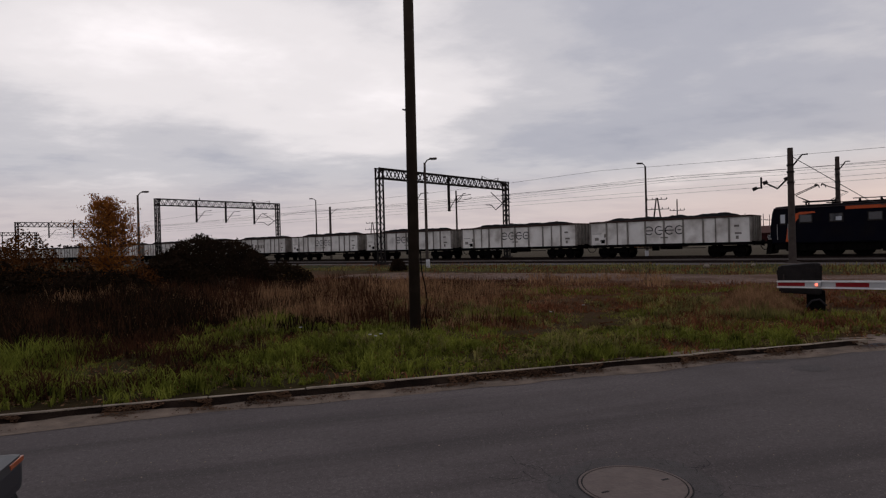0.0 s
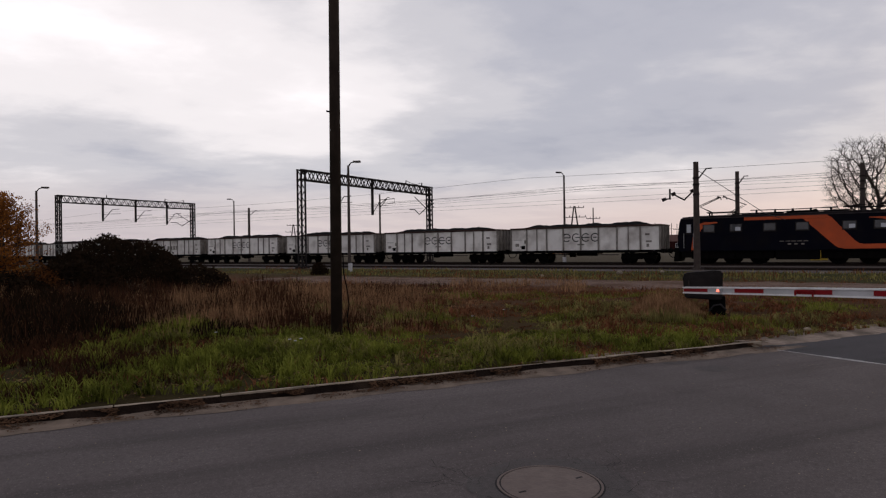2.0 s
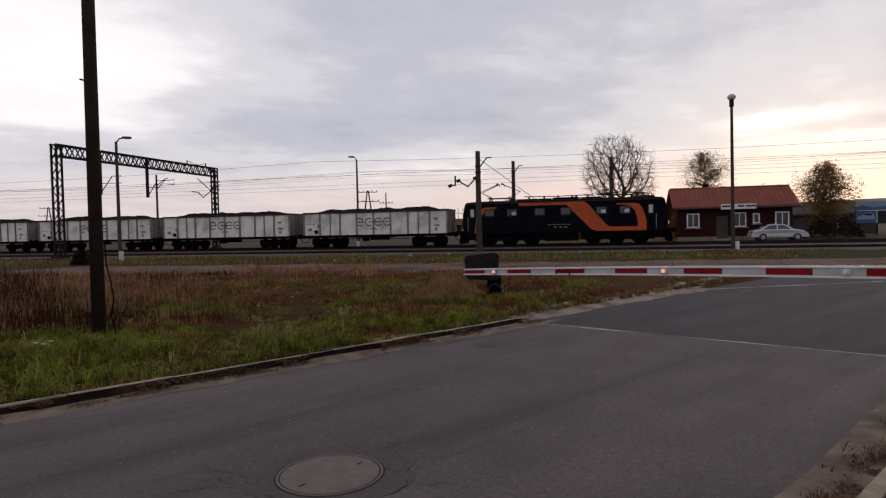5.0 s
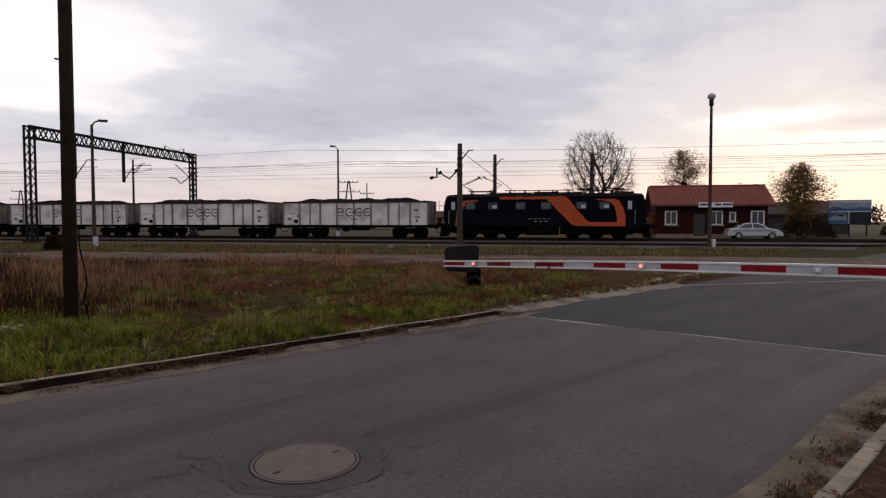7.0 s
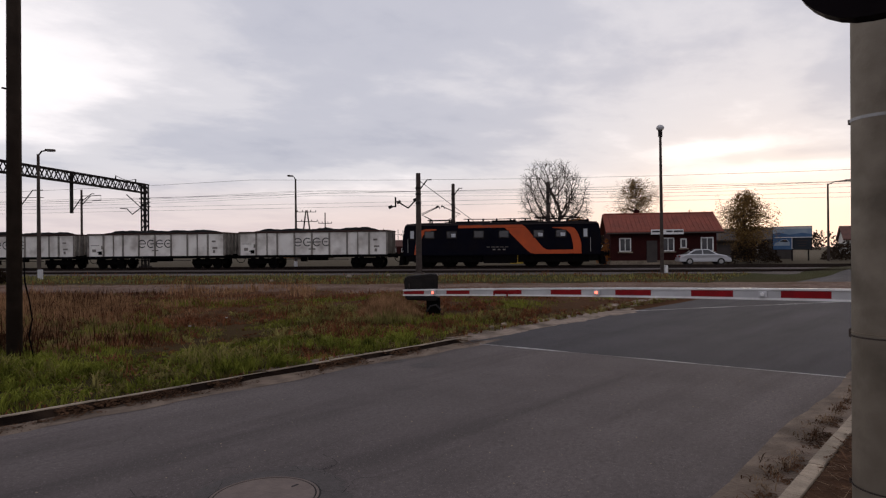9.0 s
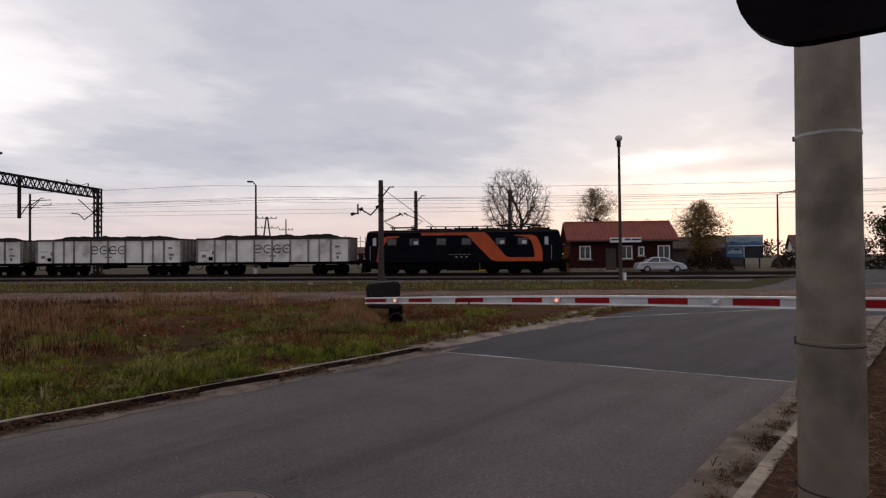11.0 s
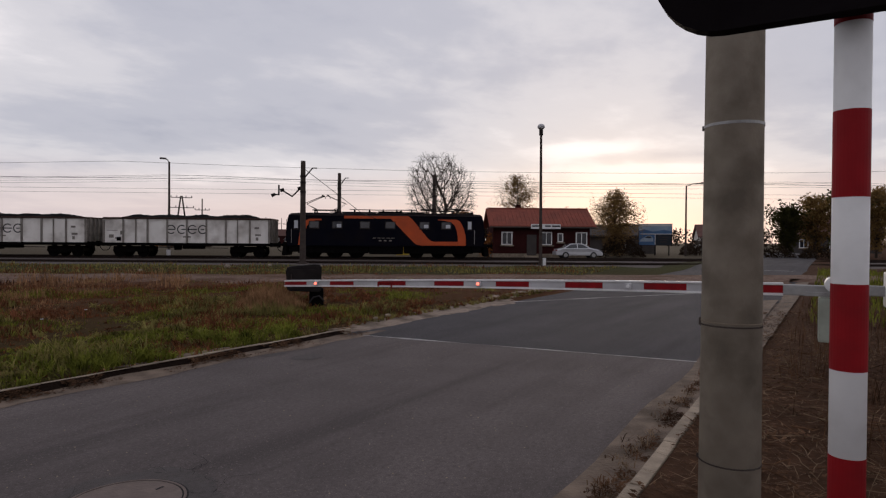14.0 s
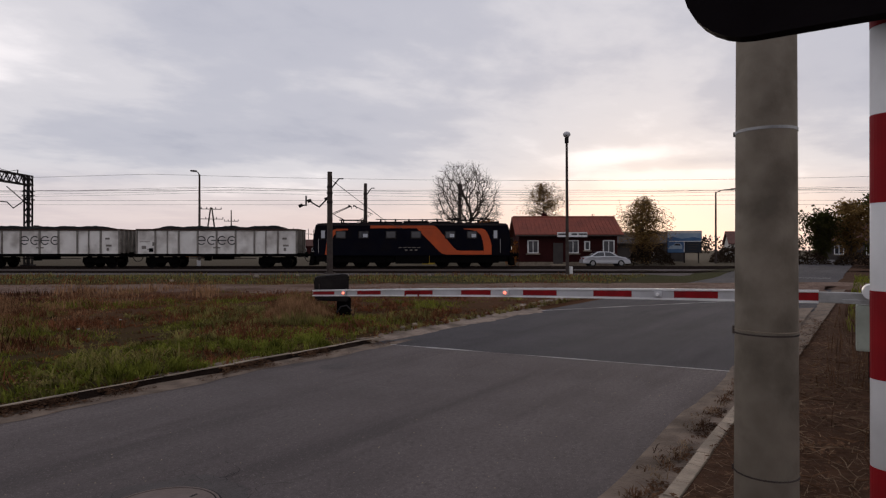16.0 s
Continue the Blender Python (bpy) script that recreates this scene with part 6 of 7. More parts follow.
# ---------------------------------------------------------------- power poles
def a_pole(az, r, h, spread, label):
    o = thing("power_pole", polar(az, r), az, label, "power pole", "power poles across the field")
    if spread:
        for sx in (-1, 1):
            part("leg", rod(B(), (sx * spread, 0, -0.3), (sx * 0.1, 0, h - 0.3), 0.17, 0.12, 10), M["wood_pole"], o)
        part("brace", beam(B(), (-spread * 0.45, 0, h * 0.55), (spread * 0.45, 0, h * 0.55), 0.12, 0.12), M["wood_pole"], o)
    else:
        part("pole", rod(B(), (0, 0, -0.3), (0, 0, h), 0.17, 0.11, 10), M["wood_pole"], o)
    arms = ((h - 0.6, 1.7), (h - 2.4, 2.0)) if spread else ((h - 2.2, 1.3),)
    for z, w in arms:
        arm = part("crossarm", beam(B(), (-w, 0, z), (w, 0, z), 0.12, 0.12), M["mast"], o)
        for x in (-w, -w * 0.45, w * 0.45, w):
            part("insulator", rod(B(), (x, 0, z), (x, 0, z + 0.35), 0.09, 0.06, 8), M["mast"], arm)
    return o


a_pole(-19.15, 120, 9.7, 1.35, "dark wooden A-frame power pole across the field")
a_pole(-20.8, 130, 9.6, 0, "slim wooden power pole across the field")
a_pole(-26.1, 210, 9.1, 0, "slim wooden power pole across the field")
a_pole(-27.45, 260, 10.5, 0, "slim wooden power pole across the field")
a_pole(-27.9, 270, 10.5, 0, "slim wooden power pole across the field")
a_pole(6.5, 175, 9.2, 1.2, "dark wooden A-frame power pole across the field")


# ---------------------------------------------------------------- trees
def leaf_mesh(rng, pts, per, size, scatter, droop=0.0):
    verts, faces = [], []
    for p in pts:
        for _ in range(per):
            c = p + Vector((rng.gauss(0, scatter), rng.gauss(0, scatter), rng.gauss(0, scatter * 0.8) - abs(rng.gauss(0, droop)) if droop else rng.gauss(0, scatter * 0.8)))
            a = Vector((rng.uniform(-1, 1), rng.uniform(-1, 1), rng.uniform(-1, 1))).normalized()
            b = a.orthogonal().normalized()
            s = size * rng.uniform(0.5, 1.3)
            n = len(verts)
            verts.extend([c + a * s, c + b * s * 0.6, c - a * s, c - b * s * 0.6])
            faces.append((n, n + 1, n + 2, n + 3))
    return verts, faces


def leader_tree(at, seed, height, trunk_r, width, base, fullest, twigs, leaves, size, scatter, leaf, label, group="", rise=0.9, hang=0.0, name="tree", lean=0.0):
    """A tree with one stem: limbs all the way up, whose length follows the crown's outline."""
    rng = random.Random(seed)
    o = thing(name, at, rng.uniform(0, 360), label, "tree", group)
    verts, faces, tips = [], [], []

    def limb(p, way, length, r0, r1, seg, steps, wig, sink=0.0):
        a, d, rings, pts = p.copy(), way.copy(), [], []
        for i in range(steps + 1):
            r = r0 + (r1 - r0) * i / steps
            side = d.orthogonal().normalized()
            other = d.cross(side)
            rings.append(len(verts))
            pts.append(a.copy())
            for k in range(seg):
                t = k / seg * math.tau
                verts.append(a + (side * math.cos(t) + other * math.sin(t)) * r)
            d = (d + Vector((rng.uniform(-wig, wig), rng.uniform(-wig, wig), rng.uniform(-wig, wig) - sink))).normalized()
            a = a + d * length / steps
        for b0, b1 in zip(rings, rings[1:]):
            for k in range(seg):
                faces.append((b0 + k, b0 + (k + 1) % seg, b1 + (k + 1) % seg, b1 + k))
        return pts, d

    stem, _ = limb(Vector((0, 0, -0.2)), Vector((lean, 0, 1)).normalized(), height * 0.98, trunk_r, trunk_r * 0.12, 8, 10, 0.045)
    n = int(twigs)
    for i in range(n):
        f = base + (1 - base) * (i + rng.random()) / n * 0.97
        e = (f - base) / (1 - base)
        out = (e / fullest) ** 0.6 if e < fullest else ((1 - e) / (1 - fullest)) ** 0.75
        if rng.random() > 0.3 + out:
            continue
        length = max(0.12 * width, width * 0.5 * out * rng.uniform(0.65, 1.2))
        q = f * 10
        k = min(9, int(q))
        p = stem[k].lerp(stem[k + 1], q - k)
        a = rng.uniform(0, math.tau)
        up = rise * rng.uniform(0.6, 1.3)
        way = Vector((math.cos(a), math.sin(a), up)).normalized()
        r = trunk_r * (1 - f) * 0.42 + 0.008
        pts, _ = limb(p, way, length * 1.2, r, r * 0.25, 4, 4, 0.16, hang)
        tips.extend(pts[2:])
        for m in range(5):
            c = pts[1 + m % 4]
            b = rng.uniform(0, math.tau)
            w2 = (way + Vector((math.cos(b), math.sin(b), rng.uniform(-0.2, 0.9))) * 0.9).normalized()
            sub, _ = limb(c, w2, length * rng.uniform(0.25, 0.5), r * 0.4, r * 0.12, 3, 3, 0.2, hang * 2)
            tips.extend(sub[1:])
    pydata("trunk", verts, faces, M["bark"], o, True)
    if leaves:
        v, f = leaf_mesh(rng, tips, leaves, size, scatter, hang * 3)
        pydata("crown", v, f, leaf, o)
    return o


def bare_tree(at, seed, height, trunk_r, label):
    """An old round-crowned tree without leaves: limbs grow towards free room in the crown, then a haze of twigs."""
    rng = random.Random(seed)
    o = thing("tree", at, 0, label, "tree")
    wide, mid, half = 0.355 * height, 0.60 * height, 0.41 * height
    room = []
    while len(room) < 1700:
        p = Vector((rng.uniform(-1, 1), rng.uniform(-1, 1), rng.uniform(-1, 1)))
        lump = 0.90 + 0.22 * noise.noise(p.normalized() * 1.9 + Vector((seed, 0, 0)))
        if 0.16 < p.length < lump:
            room.append((p.x * wide - 0.5, p.y * wide, p.z * half + mid))
    room = np.array(room)
    nodes, above, ways = [Vector((0.45, 0, -0.2))], [-1], [Vector((-0.1, 0, 1)).normalized()]
    while nodes[-1].z < height * 0.27:
        k = len(nodes) - 1
        d = Vector((-0.13 + 0.05 * math.sin(k * 0.8), 0.02 * math.cos(k), 1)).normalized()
        nodes.append(nodes[-1] + d * 0.3)
        above.append(k)
        ways.append(d)
    best, near = np.full(len(room), 1e9), np.zeros(len(room), int)
    fresh = range(len(nodes))
    for _ in range(90):
        for k in fresh:
            gap = np.linalg.norm(room - np.array(nodes[k]), axis=1)
            nearer = gap < best
            best[nearer], near[nearer] = gap[nearer], k
        keep = best > 0.36
        room, best, near = room[keep], best[keep], near[keep]
        if not len(room):
            break
        start = len(nodes)
        for k in sorted(set(near[best < 2.2].tolist())):
            pull = room[(near == k) & (best < 2.2)] - np.array(nodes[k])
            pull = (pull / np.linalg.norm(pull, axis=1)[:, None]).sum(axis=0)
            d = (Vector(pull).normalized() + ways[k] * 0.3 + Vector((rng.uniform(-0.4, 0.4), rng.uniform(-0.4, 0.4), rng.uniform(-0.3, 0.3)))).normalized()
            q = nodes[k] + d * 0.3
            nodes.append(q)
            above.append(k)
            ways.append(d)
        fresh = range(start, len(nodes))
        if start == len(nodes):
            break
    weight = [0.0] * len(nodes)
    ends = [True] * len(nodes)
    for k in range(len(nodes) - 1, 0, -1):
        if ends[k]:
            weight[k] = 1.0
        weight[above[k]] += weight[k]
        ends[above[k]] = False
    thick = [max(0.013, trunk_r * (w / weight[0]) ** 0.47) for w in weight]
    verts, faces = [], []

    def stick(a, b, ra, rb, seg):
        d = (b - a).normalized()
        side = d.orthogonal().normalized()
        other = d.cross(side)
        n = len(verts)
        for c, r in ((a, ra), (b, rb)):
            for k in range(seg):
                t = k / seg * math.tau
                verts.append(c + (side * math.cos(t) + other * math.sin(t)) * r)
        for k in range(seg):
            faces.append((n + k, n + (k + 1) % seg, n + seg + (k + 1) % seg, n + seg + k))

    heart = Vector((-0.5, 0, mid - 0.15 * height))
    for k in range(1, len(nodes)):
        a = above[k]
        stick(nodes[a], nodes[k] + ways[k] * 0.02, min(thick[a], thick[k] * 1.5), thick[k], 10 if thick[k] > 0.12 else 5 if thick[k] > 0.04 else 3)
        if thick[k] < 0.06:
            for _ in range(5 if ends[k] else 2):
                out = (nodes[k] - heart).normalized()
                d = (ways[k] * 0.6 + out * 0.6 + Vector((rng.uniform(-0.9, 0.9), rng.uniform(-0.9, 0.9), rng.uniform(-0.7, 0.6)))).normalized()
                p, r = nodes[k], 0.0105
                for _ in range(3):
                    q = p + d * rng.uniform(0.14, 0.30)
                    stick(p, q, r, r * 0.75, 3)
                    p, r = q, r * 0.75
                    d = (d + Vector((rng.uniform(-0.35, 0.35), rng.uniform(-0.35, 0.35), rng.uniform(-0.4, 0.2)))).normalized()
    pydata("trunk", verts, faces, M["bark"], o, True)
    return o


bare_tree(polar(-42.2, 70), 5, 11.7, 0.32, "tall bare tree with fine spreading twigs")
leader_tree(polar(-43.6, 78), 8, 5.4, 0.12, 4.2, 0.2, 0.4, 60, 4, 0.12, 0.2, M["leaf_orange"], "small tree with rusty orange leaves")
leader_tree(polar(-39.4, 84), 9, 5.4, 0.12, 4.6, 0.2, 0.4, 60, 4, 0.12, 0.2, M["leaf_orange"], "small tree with rusty orange leaves")
leader_tree(polar(-48.9, 74), 12, 9.9, 0.13, 5.2, 0.30, 0.55, 150, 6, 0.065, 0.15, M["leaf_birch"], "slender birch with thin olive leaves", hang=0.12)
for az, r, s in ((-51.6, 75, 14), (-53.4, 75, 16), (-54.3, 76, 17), (-47.6, 76, 18)):
    leader_tree(polar(az, r), s, 6.0, 0.07, 2.6, 0.3, 0.4, 28, 1, 0.07, 0.15, M["leaf_birch"], "thin half bare young tree", "young trees behind the brick house")
leader_tree(polar(-57.7, 71), 21, 7.9, 0.18, 5.4, 0.12, 0.5, 180, 6, 0.07, 0.16, M["leaf_birch"], "weeping tree with hanging olive brown leaves", hang=0.2)
leader_tree(polar(28.3, 26), 31, 4.0, 0.07, 2.3, 0.16, 0.4, 150, 6, 0.034, 0.07, M["leaf_orange"], "young tree with sparse orange autumn leaves", rise=0.6)
for i, (az, r, h) in enumerate(((-71.3, 78, 5.6), (-73.2, 80, 7.0), (-75.0, 82, 7.6), (-77.2, 84, 8.0), (-79.5, 80, 8.2))):
    leader_tree(polar(az, r), 40 + i, h, 0.16, 5.0, 0.12, 0.4, 70, 4, 0.17, 0.3, M["leaf_birch"] if i % 2 else M["leaf_green"], "bushy tree turning yellow beyond the crossing", "trees beyond the crossing")
for i, (az, r, h) in enumerate(((-33.0, 128, 5.6), (-32.2, 128, 4.6), (-37.6, 105, 4.6), (-38.2, 104, 6.4), (-36.6, 108, 3.6), (-44.9, 88, 4.2), (-45.9, 86, 3.8))):
    leader_tree(polar(az, r), 60 + i, h, 0.12, h * 0.55, 0.05, 0.25, 50, 5, 0.2, 0.25, M["leaf_far"], "dark evergreen garden tree behind the wall", "garden trees")


def shrub(at, seed, w, h, leaf, label, density=900, size=0.07, dep=None, ragged=1.0):
    """A dense bush: short stems and a ragged heap of leaves."""
    rng = random.Random(seed)
    o = thing("bush", at, 0, label, "bush", "bushes of the field edge")
    dep = dep or w * 0.7
    bm = B()
    pts = []
    for i in range(14):
        a, f = rng.uniform(0, math.tau), rng.random() ** 0.5
        x, y = math.cos(a) * f * w * 0.42, math.sin(a) * f * dep * 0.42
        top = h * (1 - f * f * 0.7) * rng.uniform(0.5, 0.75)
        tube(bm, [(x * 0.6, y * 0.6, -0.1), (x * 0.9, y * 0.9, top * 0.6), (x * 1.1 + rng.uniform(-0.2, 0.2), y * 1.1, top)], 0.018, 4)
    part("stems", bm, M["bark"], o)
    verts, faces = [], []
    while len(pts) < density:
        x, y = rng.uniform(-w / 2, w / 2), rng.uniform(-dep / 2, dep / 2)
        e = (2 * x / w) ** 2 + (2 * y / dep) ** 2
        if e > 1:
            continue
        lump = 0.82 + ragged * 0.3 * noise.noise(Vector((x * 0.9 + seed, y * 0.9, 0))) + ragged * 0.25 * noise.noise(Vector((x * 2.7 + seed, y * 2.7, 5)))
        top = h * (1 - e) ** 0.55 * lump
        pts.append(Vector((x, y, top * (1 - 0.75 * rng.random() ** 2.2))))
    v, f = leaf_mesh(rng, pts, 2, size, 0.06)
    pydata("foliage", v, f, leaf, o)
    return o


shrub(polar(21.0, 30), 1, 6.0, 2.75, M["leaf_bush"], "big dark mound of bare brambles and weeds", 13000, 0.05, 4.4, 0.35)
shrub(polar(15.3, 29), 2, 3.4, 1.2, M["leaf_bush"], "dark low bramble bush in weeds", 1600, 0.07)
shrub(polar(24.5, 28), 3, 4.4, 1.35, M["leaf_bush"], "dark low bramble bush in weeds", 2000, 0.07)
shrub(polar(28.8, 27), 4, 4.2, 1.7, M["leaf_rust"], "brown orange undergrowth round the young tree", 2600, 0.045)
shrub(polar(29.5, 25), 12, 4.0, 1.2, M["leaf_bush"], "dark brown withered undergrowth by the field", 1900, 0.06)
shrub(polar(35.4, 27), 5, 4.6, 2.5, M["leaf_rust"], "rusty brown autumn bush in weeds", 4200, 0.05)
shrub(polar(34.0, 25), 13, 5.0, 1.3, M["leaf_bush"], "dark brown withered undergrowth by the field", 2200, 0.06)
shrub(polar(39.0, 25), 6, 5.0, 2.2, M["leaf_bush"], "dark bramble thicket at the field edge", 1800, 0.07)
shrub(polar(13.6, 33), 7, 1.6, 0.75, M["leaf_birch"], "small yellowing bush beside the mound", 450, 0.06)
shrub(polar(4.35, 40), 8, 1.1, 0.95, M["leaf_bush"], "round black shrub near the tracks", 700, 0.06)
shrub(polar(-17.7, 118), 9, 4.0, 3.2, M["leaf_orange"], "rusty red bush across the field", 600, 0.16)
shrub(polar(-19.8, 112), 10, 7.5, 2.2, M["leaf_far"], "dark hedge across the field", 900, 0.16)
shrub(polar(-25.7, 170), 11, 7.0, 3.4, M["leaf_far"], "dark bush across the field", 700, 0.2)
shrub(polar(-46.6, 62), 14, 2.6, 2.6, M["leaf_orange"], "rusty shrub at the corner of the brick house", 700, 0.09)
shrub(polar(-58.3, 66), 15, 6.0, 2.4, M["leaf_bush"], "dark undergrowth below the weeping tree", 1500, 0.1)
shrub(polar(-64.5, 80), 16, 5.0, 2.4, M["leaf_far"], "dark bushes beyond the billboard", 900, 0.14)
shrub(polar(-38.6, 110), 17, 9.0, 2.6, M["leaf_far"], "dark hedge of the garden", 900, 0.18)
shrub(polar(-35.2, 122), 18, 12.0, 1.9, M["leaf_far"], "dark hedge of the garden", 1000, 0.18, 3.0)
for i, (az, r) in enumerate(((-68.0, 74), (-70.5, 72), (-73.5, 70))):
    shrub(polar(az, r), 20 + i, 5.0, 1.6, M["leaf_bush"], "dark bushes beside the crossing", 700, 0.1)


def far_wood(az0, az1, r, hmin, hmax, seed, count, label):
    """A far line of trees, too many and too small to tell apart."""
    rng = random.Random(seed)
    verts, faces = [], []
    for i in range(count):
        az = az0 + (az1 - az0) * rng.random()
        rr = r * rng.uniform(0.9, 1.2)
        hh = hmin + (hmax - hmin) * (0.5 + 0.5 * noise.noise(Vector((az * 0.8, seed, 0)))) * rng.uniform(0.7, 1.2)
        c = polar(az, rr)
        wd = hh * rng.uniform(0.22, 0.4)
        for k in range(46):
            e = rng.random()
            z = hh * (0.1 + 0.9 * e)
            w = wd * (1.05 - e) ** 0.5
            a = rng.uniform(0, math.tau)
            q = c + Vector((math.cos(a) * w * rng.random(), math.sin(a) * w * rng.random(), z))
            s = hh * rng.uniform(0.03, 0.075)
            u = Vector((rng.uniform(-1, 1), rng.uniform(-1, 1), rng.uniform(-1, 1))).normalized()
            v = u.orthogonal().normalized()
            n = len(verts)
            verts.extend([q + u * s, q + v * s, q - u * s, q - v * s])
            faces.append((n, n + 1, n + 2, n + 3))
    return tagged(pydata("far_wood", verts, faces, M["leaf_far"]), label, "trees", kind="stuff")


far_wood(-44, -3, 265, 4.0, 6.5, 3, 330, "far line of dark trees behind the village")
far_wood(-3, 42, 190, 3.5, 5.8, 4, 260, "far line of trees behind the wagons")
far_wood(-85, -44, 240, 4.5, 8.0, 5, 240, "far line of trees beyond the crossing")


# ---------------------------------------------------------------- grass and weeds
def blades(name, count, place, height, width, material, label, seed, category="grass", lean=0.35, flat=False):
    """Thin bent blades; place gives a point on the ground, height a range there."""
    rng = random.Random(seed)
    verts, faces = [], []
    for _ in range(count):
        p = place(rng)
        if p is None:
            continue
        x, y, f = p
        h = rng.uniform(*height) * f
        a = rng.uniform(0, math.tau)
        w = width * rng.uniform(0.6, 1.3)
        sx, sy = math.cos(a) * w, math.sin(a) * w
        b = rng.uniform(0, math.tau)
        l = h * lean * rng.uniform(0.2, 1.2)
        dx, dy = math.cos(b) * l, math.sin(b) * l
        z = 0.04
        n = len(verts)
        if flat:
            z = 0.075
            verts.extend([(x - sx, y - sy, z), (x + sx, y + sy, z), (x + dx * 3, y + dy * 3, z + h * rng.uniform(0.02, 0.3))])
            faces.append((n, n + 1, n + 2))
            continue
        verts.extend([(x - sx, y - sy, z), (x + sx, y + sy, z), (x + dx * 0.4 + sx * 0.7, y + dy * 0.4 + sy * 0.7, z + h * 0.6),
                      (x + dx * 0.4 - sx * 0.7, y + dy * 0.4 - sy * 0.7, z + h * 0.6), (x + dx, y + dy, z + h)])
        faces.extend([(n, n + 1, n + 2, n + 3), (n + 3, n + 2, n + 4)])
    return tagged(pydata(name, verts, faces, material), label, category, kind="stuff")


def patchy(x, y, scale, seed):
    return noise.noise(Vector((x * scale, y * scale, seed)))


def in_polar(az0, az1, r0, r1, keep=lambda x, y: 1.0):
    def f(rng):
        az, r = rng.uniform(az0, az1), math.sqrt(rng.uniform(r0 * r0, r1 * r1))
        p = polar(az, r)
        q, k = p.dot(Q), p.dot(E)
        edge = 7.02 if k < 8 else 7.6 + 0.10 * (k - 8)
        if q < edge:
            return None
        g = keep(p.x, p.y)
        return (p.x, p.y, g) if g > 0 else None
    return f


def clumps(x, y, scale, seed, lo, hi):
    """0 outside clumps, rising to 1 inside; two sizes of patch."""
    v = patchy(x, y, scale, seed) + 0.5 * patchy(x, y, scale * 3.1, seed + 9)
    return max(0.0, min(1.0, (v - lo) / (hi - lo)))


def dist(x, y):
    return math.hypot(x, y) + 3.0 * patchy(x, y, 0.33, 21)


def fade(x, y):
    """Dry grass stands highest straight ahead of the pole and thins out to both sides."""
    az = math.degrees(math.atan2(-x, y))
    return max(0.0, min(1.0, (az + 13) / 16)) * (1.0 if az < 15 else max(0.0, 1 - (az - 15) / 16))


def from_left(x, y):
    az = math.degrees(math.atan2(-x, y)) + 9 * patchy(x, y, 0.4, 43)
    return max(0.0, min(1.0, (az + 9) / 13))


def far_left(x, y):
    """Weeds coloured dark for shade take over from the dry grass little by little."""
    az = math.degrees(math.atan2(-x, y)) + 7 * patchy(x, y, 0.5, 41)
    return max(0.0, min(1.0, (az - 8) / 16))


def tufts(name, count, place, per, height, spread, width, material, label, seed):
    """Grass in tufts: each one a rosette of arching blades from a common root."""
    rng = random.Random(seed)
    verts, faces = [], []
    for _ in range(count):
        p = place(rng)
        if p is None:
            continue
        x, y, f = p
        size = f * rng.uniform(0.6, 1.25)
        comb_x, comb_y = rng.gauss(0, 0.35), rng.gauss(0, 0.35)
        for _ in range(int(per * rng.uniform(0.6, 1.3))):
            a = rng.uniform(0, math.tau)
            h = rng.uniform(*height) * size
            out = spread * size * rng.uniform(0.25, 1.1)
            dx, dy = (math.cos(a) + comb_x) * out, (math.sin(a) + comb_y) * out
            bx, by = x + rng.gauss(0, 0.025), y + rng.gauss(0, 0.025)
            w = width * rng.uniform(0.6, 1.3)
            sx, sy = -math.sin(a) * w, math.cos(a) * w
            n = len(verts)
            verts.extend([(bx - sx, by - sy, 0.04), (bx + sx, by + sy, 0.04),
                          (bx + dx * 0.35 + sx, by + dy * 0.35 + sy, 0.04 + h * 0.75), (bx + dx * 0.35 - sx, by + dy * 0.35 - sy, 0.04 + h * 0.75),
                          (bx + dx * 0.75 + sx * 0.6, by + dy * 0.75 + sy * 0.6, 0.04 + h), (bx + dx * 0.75 - sx * 0.6, by + dy * 0.75 - sy * 0.6, 0.04 + h),
                          (bx + dx * 1.15, by + dy * 1.15, 0.04 + h * rng.uniform(0.55, 1.0))])
            faces.extend([(n, n + 1, n + 2, n + 3), (n + 3, n + 2, n + 4, n + 5), (n + 5, n + 4, n + 6)])
    return tagged(pydata(name, verts, faces, material), label, "grass", kind="stuff")


def green_reach(x, y):
    """Green grass fills the strip behind the kerb, deepest round the pole; beyond it withers."""
    az = math.degrees(math.atan2(-x, y))
    reach = 11.6 - 0.12 * max(0.0, az - 12) if az > -6 else max(10.2, 11.6 + 0.12 * (az + 6)) if az > -22 else 10.2 - 0.12 * (az + 22)
    return max(0.0, min(1.0, (reach - dist(x, y)) / 1.2 + 0.5))


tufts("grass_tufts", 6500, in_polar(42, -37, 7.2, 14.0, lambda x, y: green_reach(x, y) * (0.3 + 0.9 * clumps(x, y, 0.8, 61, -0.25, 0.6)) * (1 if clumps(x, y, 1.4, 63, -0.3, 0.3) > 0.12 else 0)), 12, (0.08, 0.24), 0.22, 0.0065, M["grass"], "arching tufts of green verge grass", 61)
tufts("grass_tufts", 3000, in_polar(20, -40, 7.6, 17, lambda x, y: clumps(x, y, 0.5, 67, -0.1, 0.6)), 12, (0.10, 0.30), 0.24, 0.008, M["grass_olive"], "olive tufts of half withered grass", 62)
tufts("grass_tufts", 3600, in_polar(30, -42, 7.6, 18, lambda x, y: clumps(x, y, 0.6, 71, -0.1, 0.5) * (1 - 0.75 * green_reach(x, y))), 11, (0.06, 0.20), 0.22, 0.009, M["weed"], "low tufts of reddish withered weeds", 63)
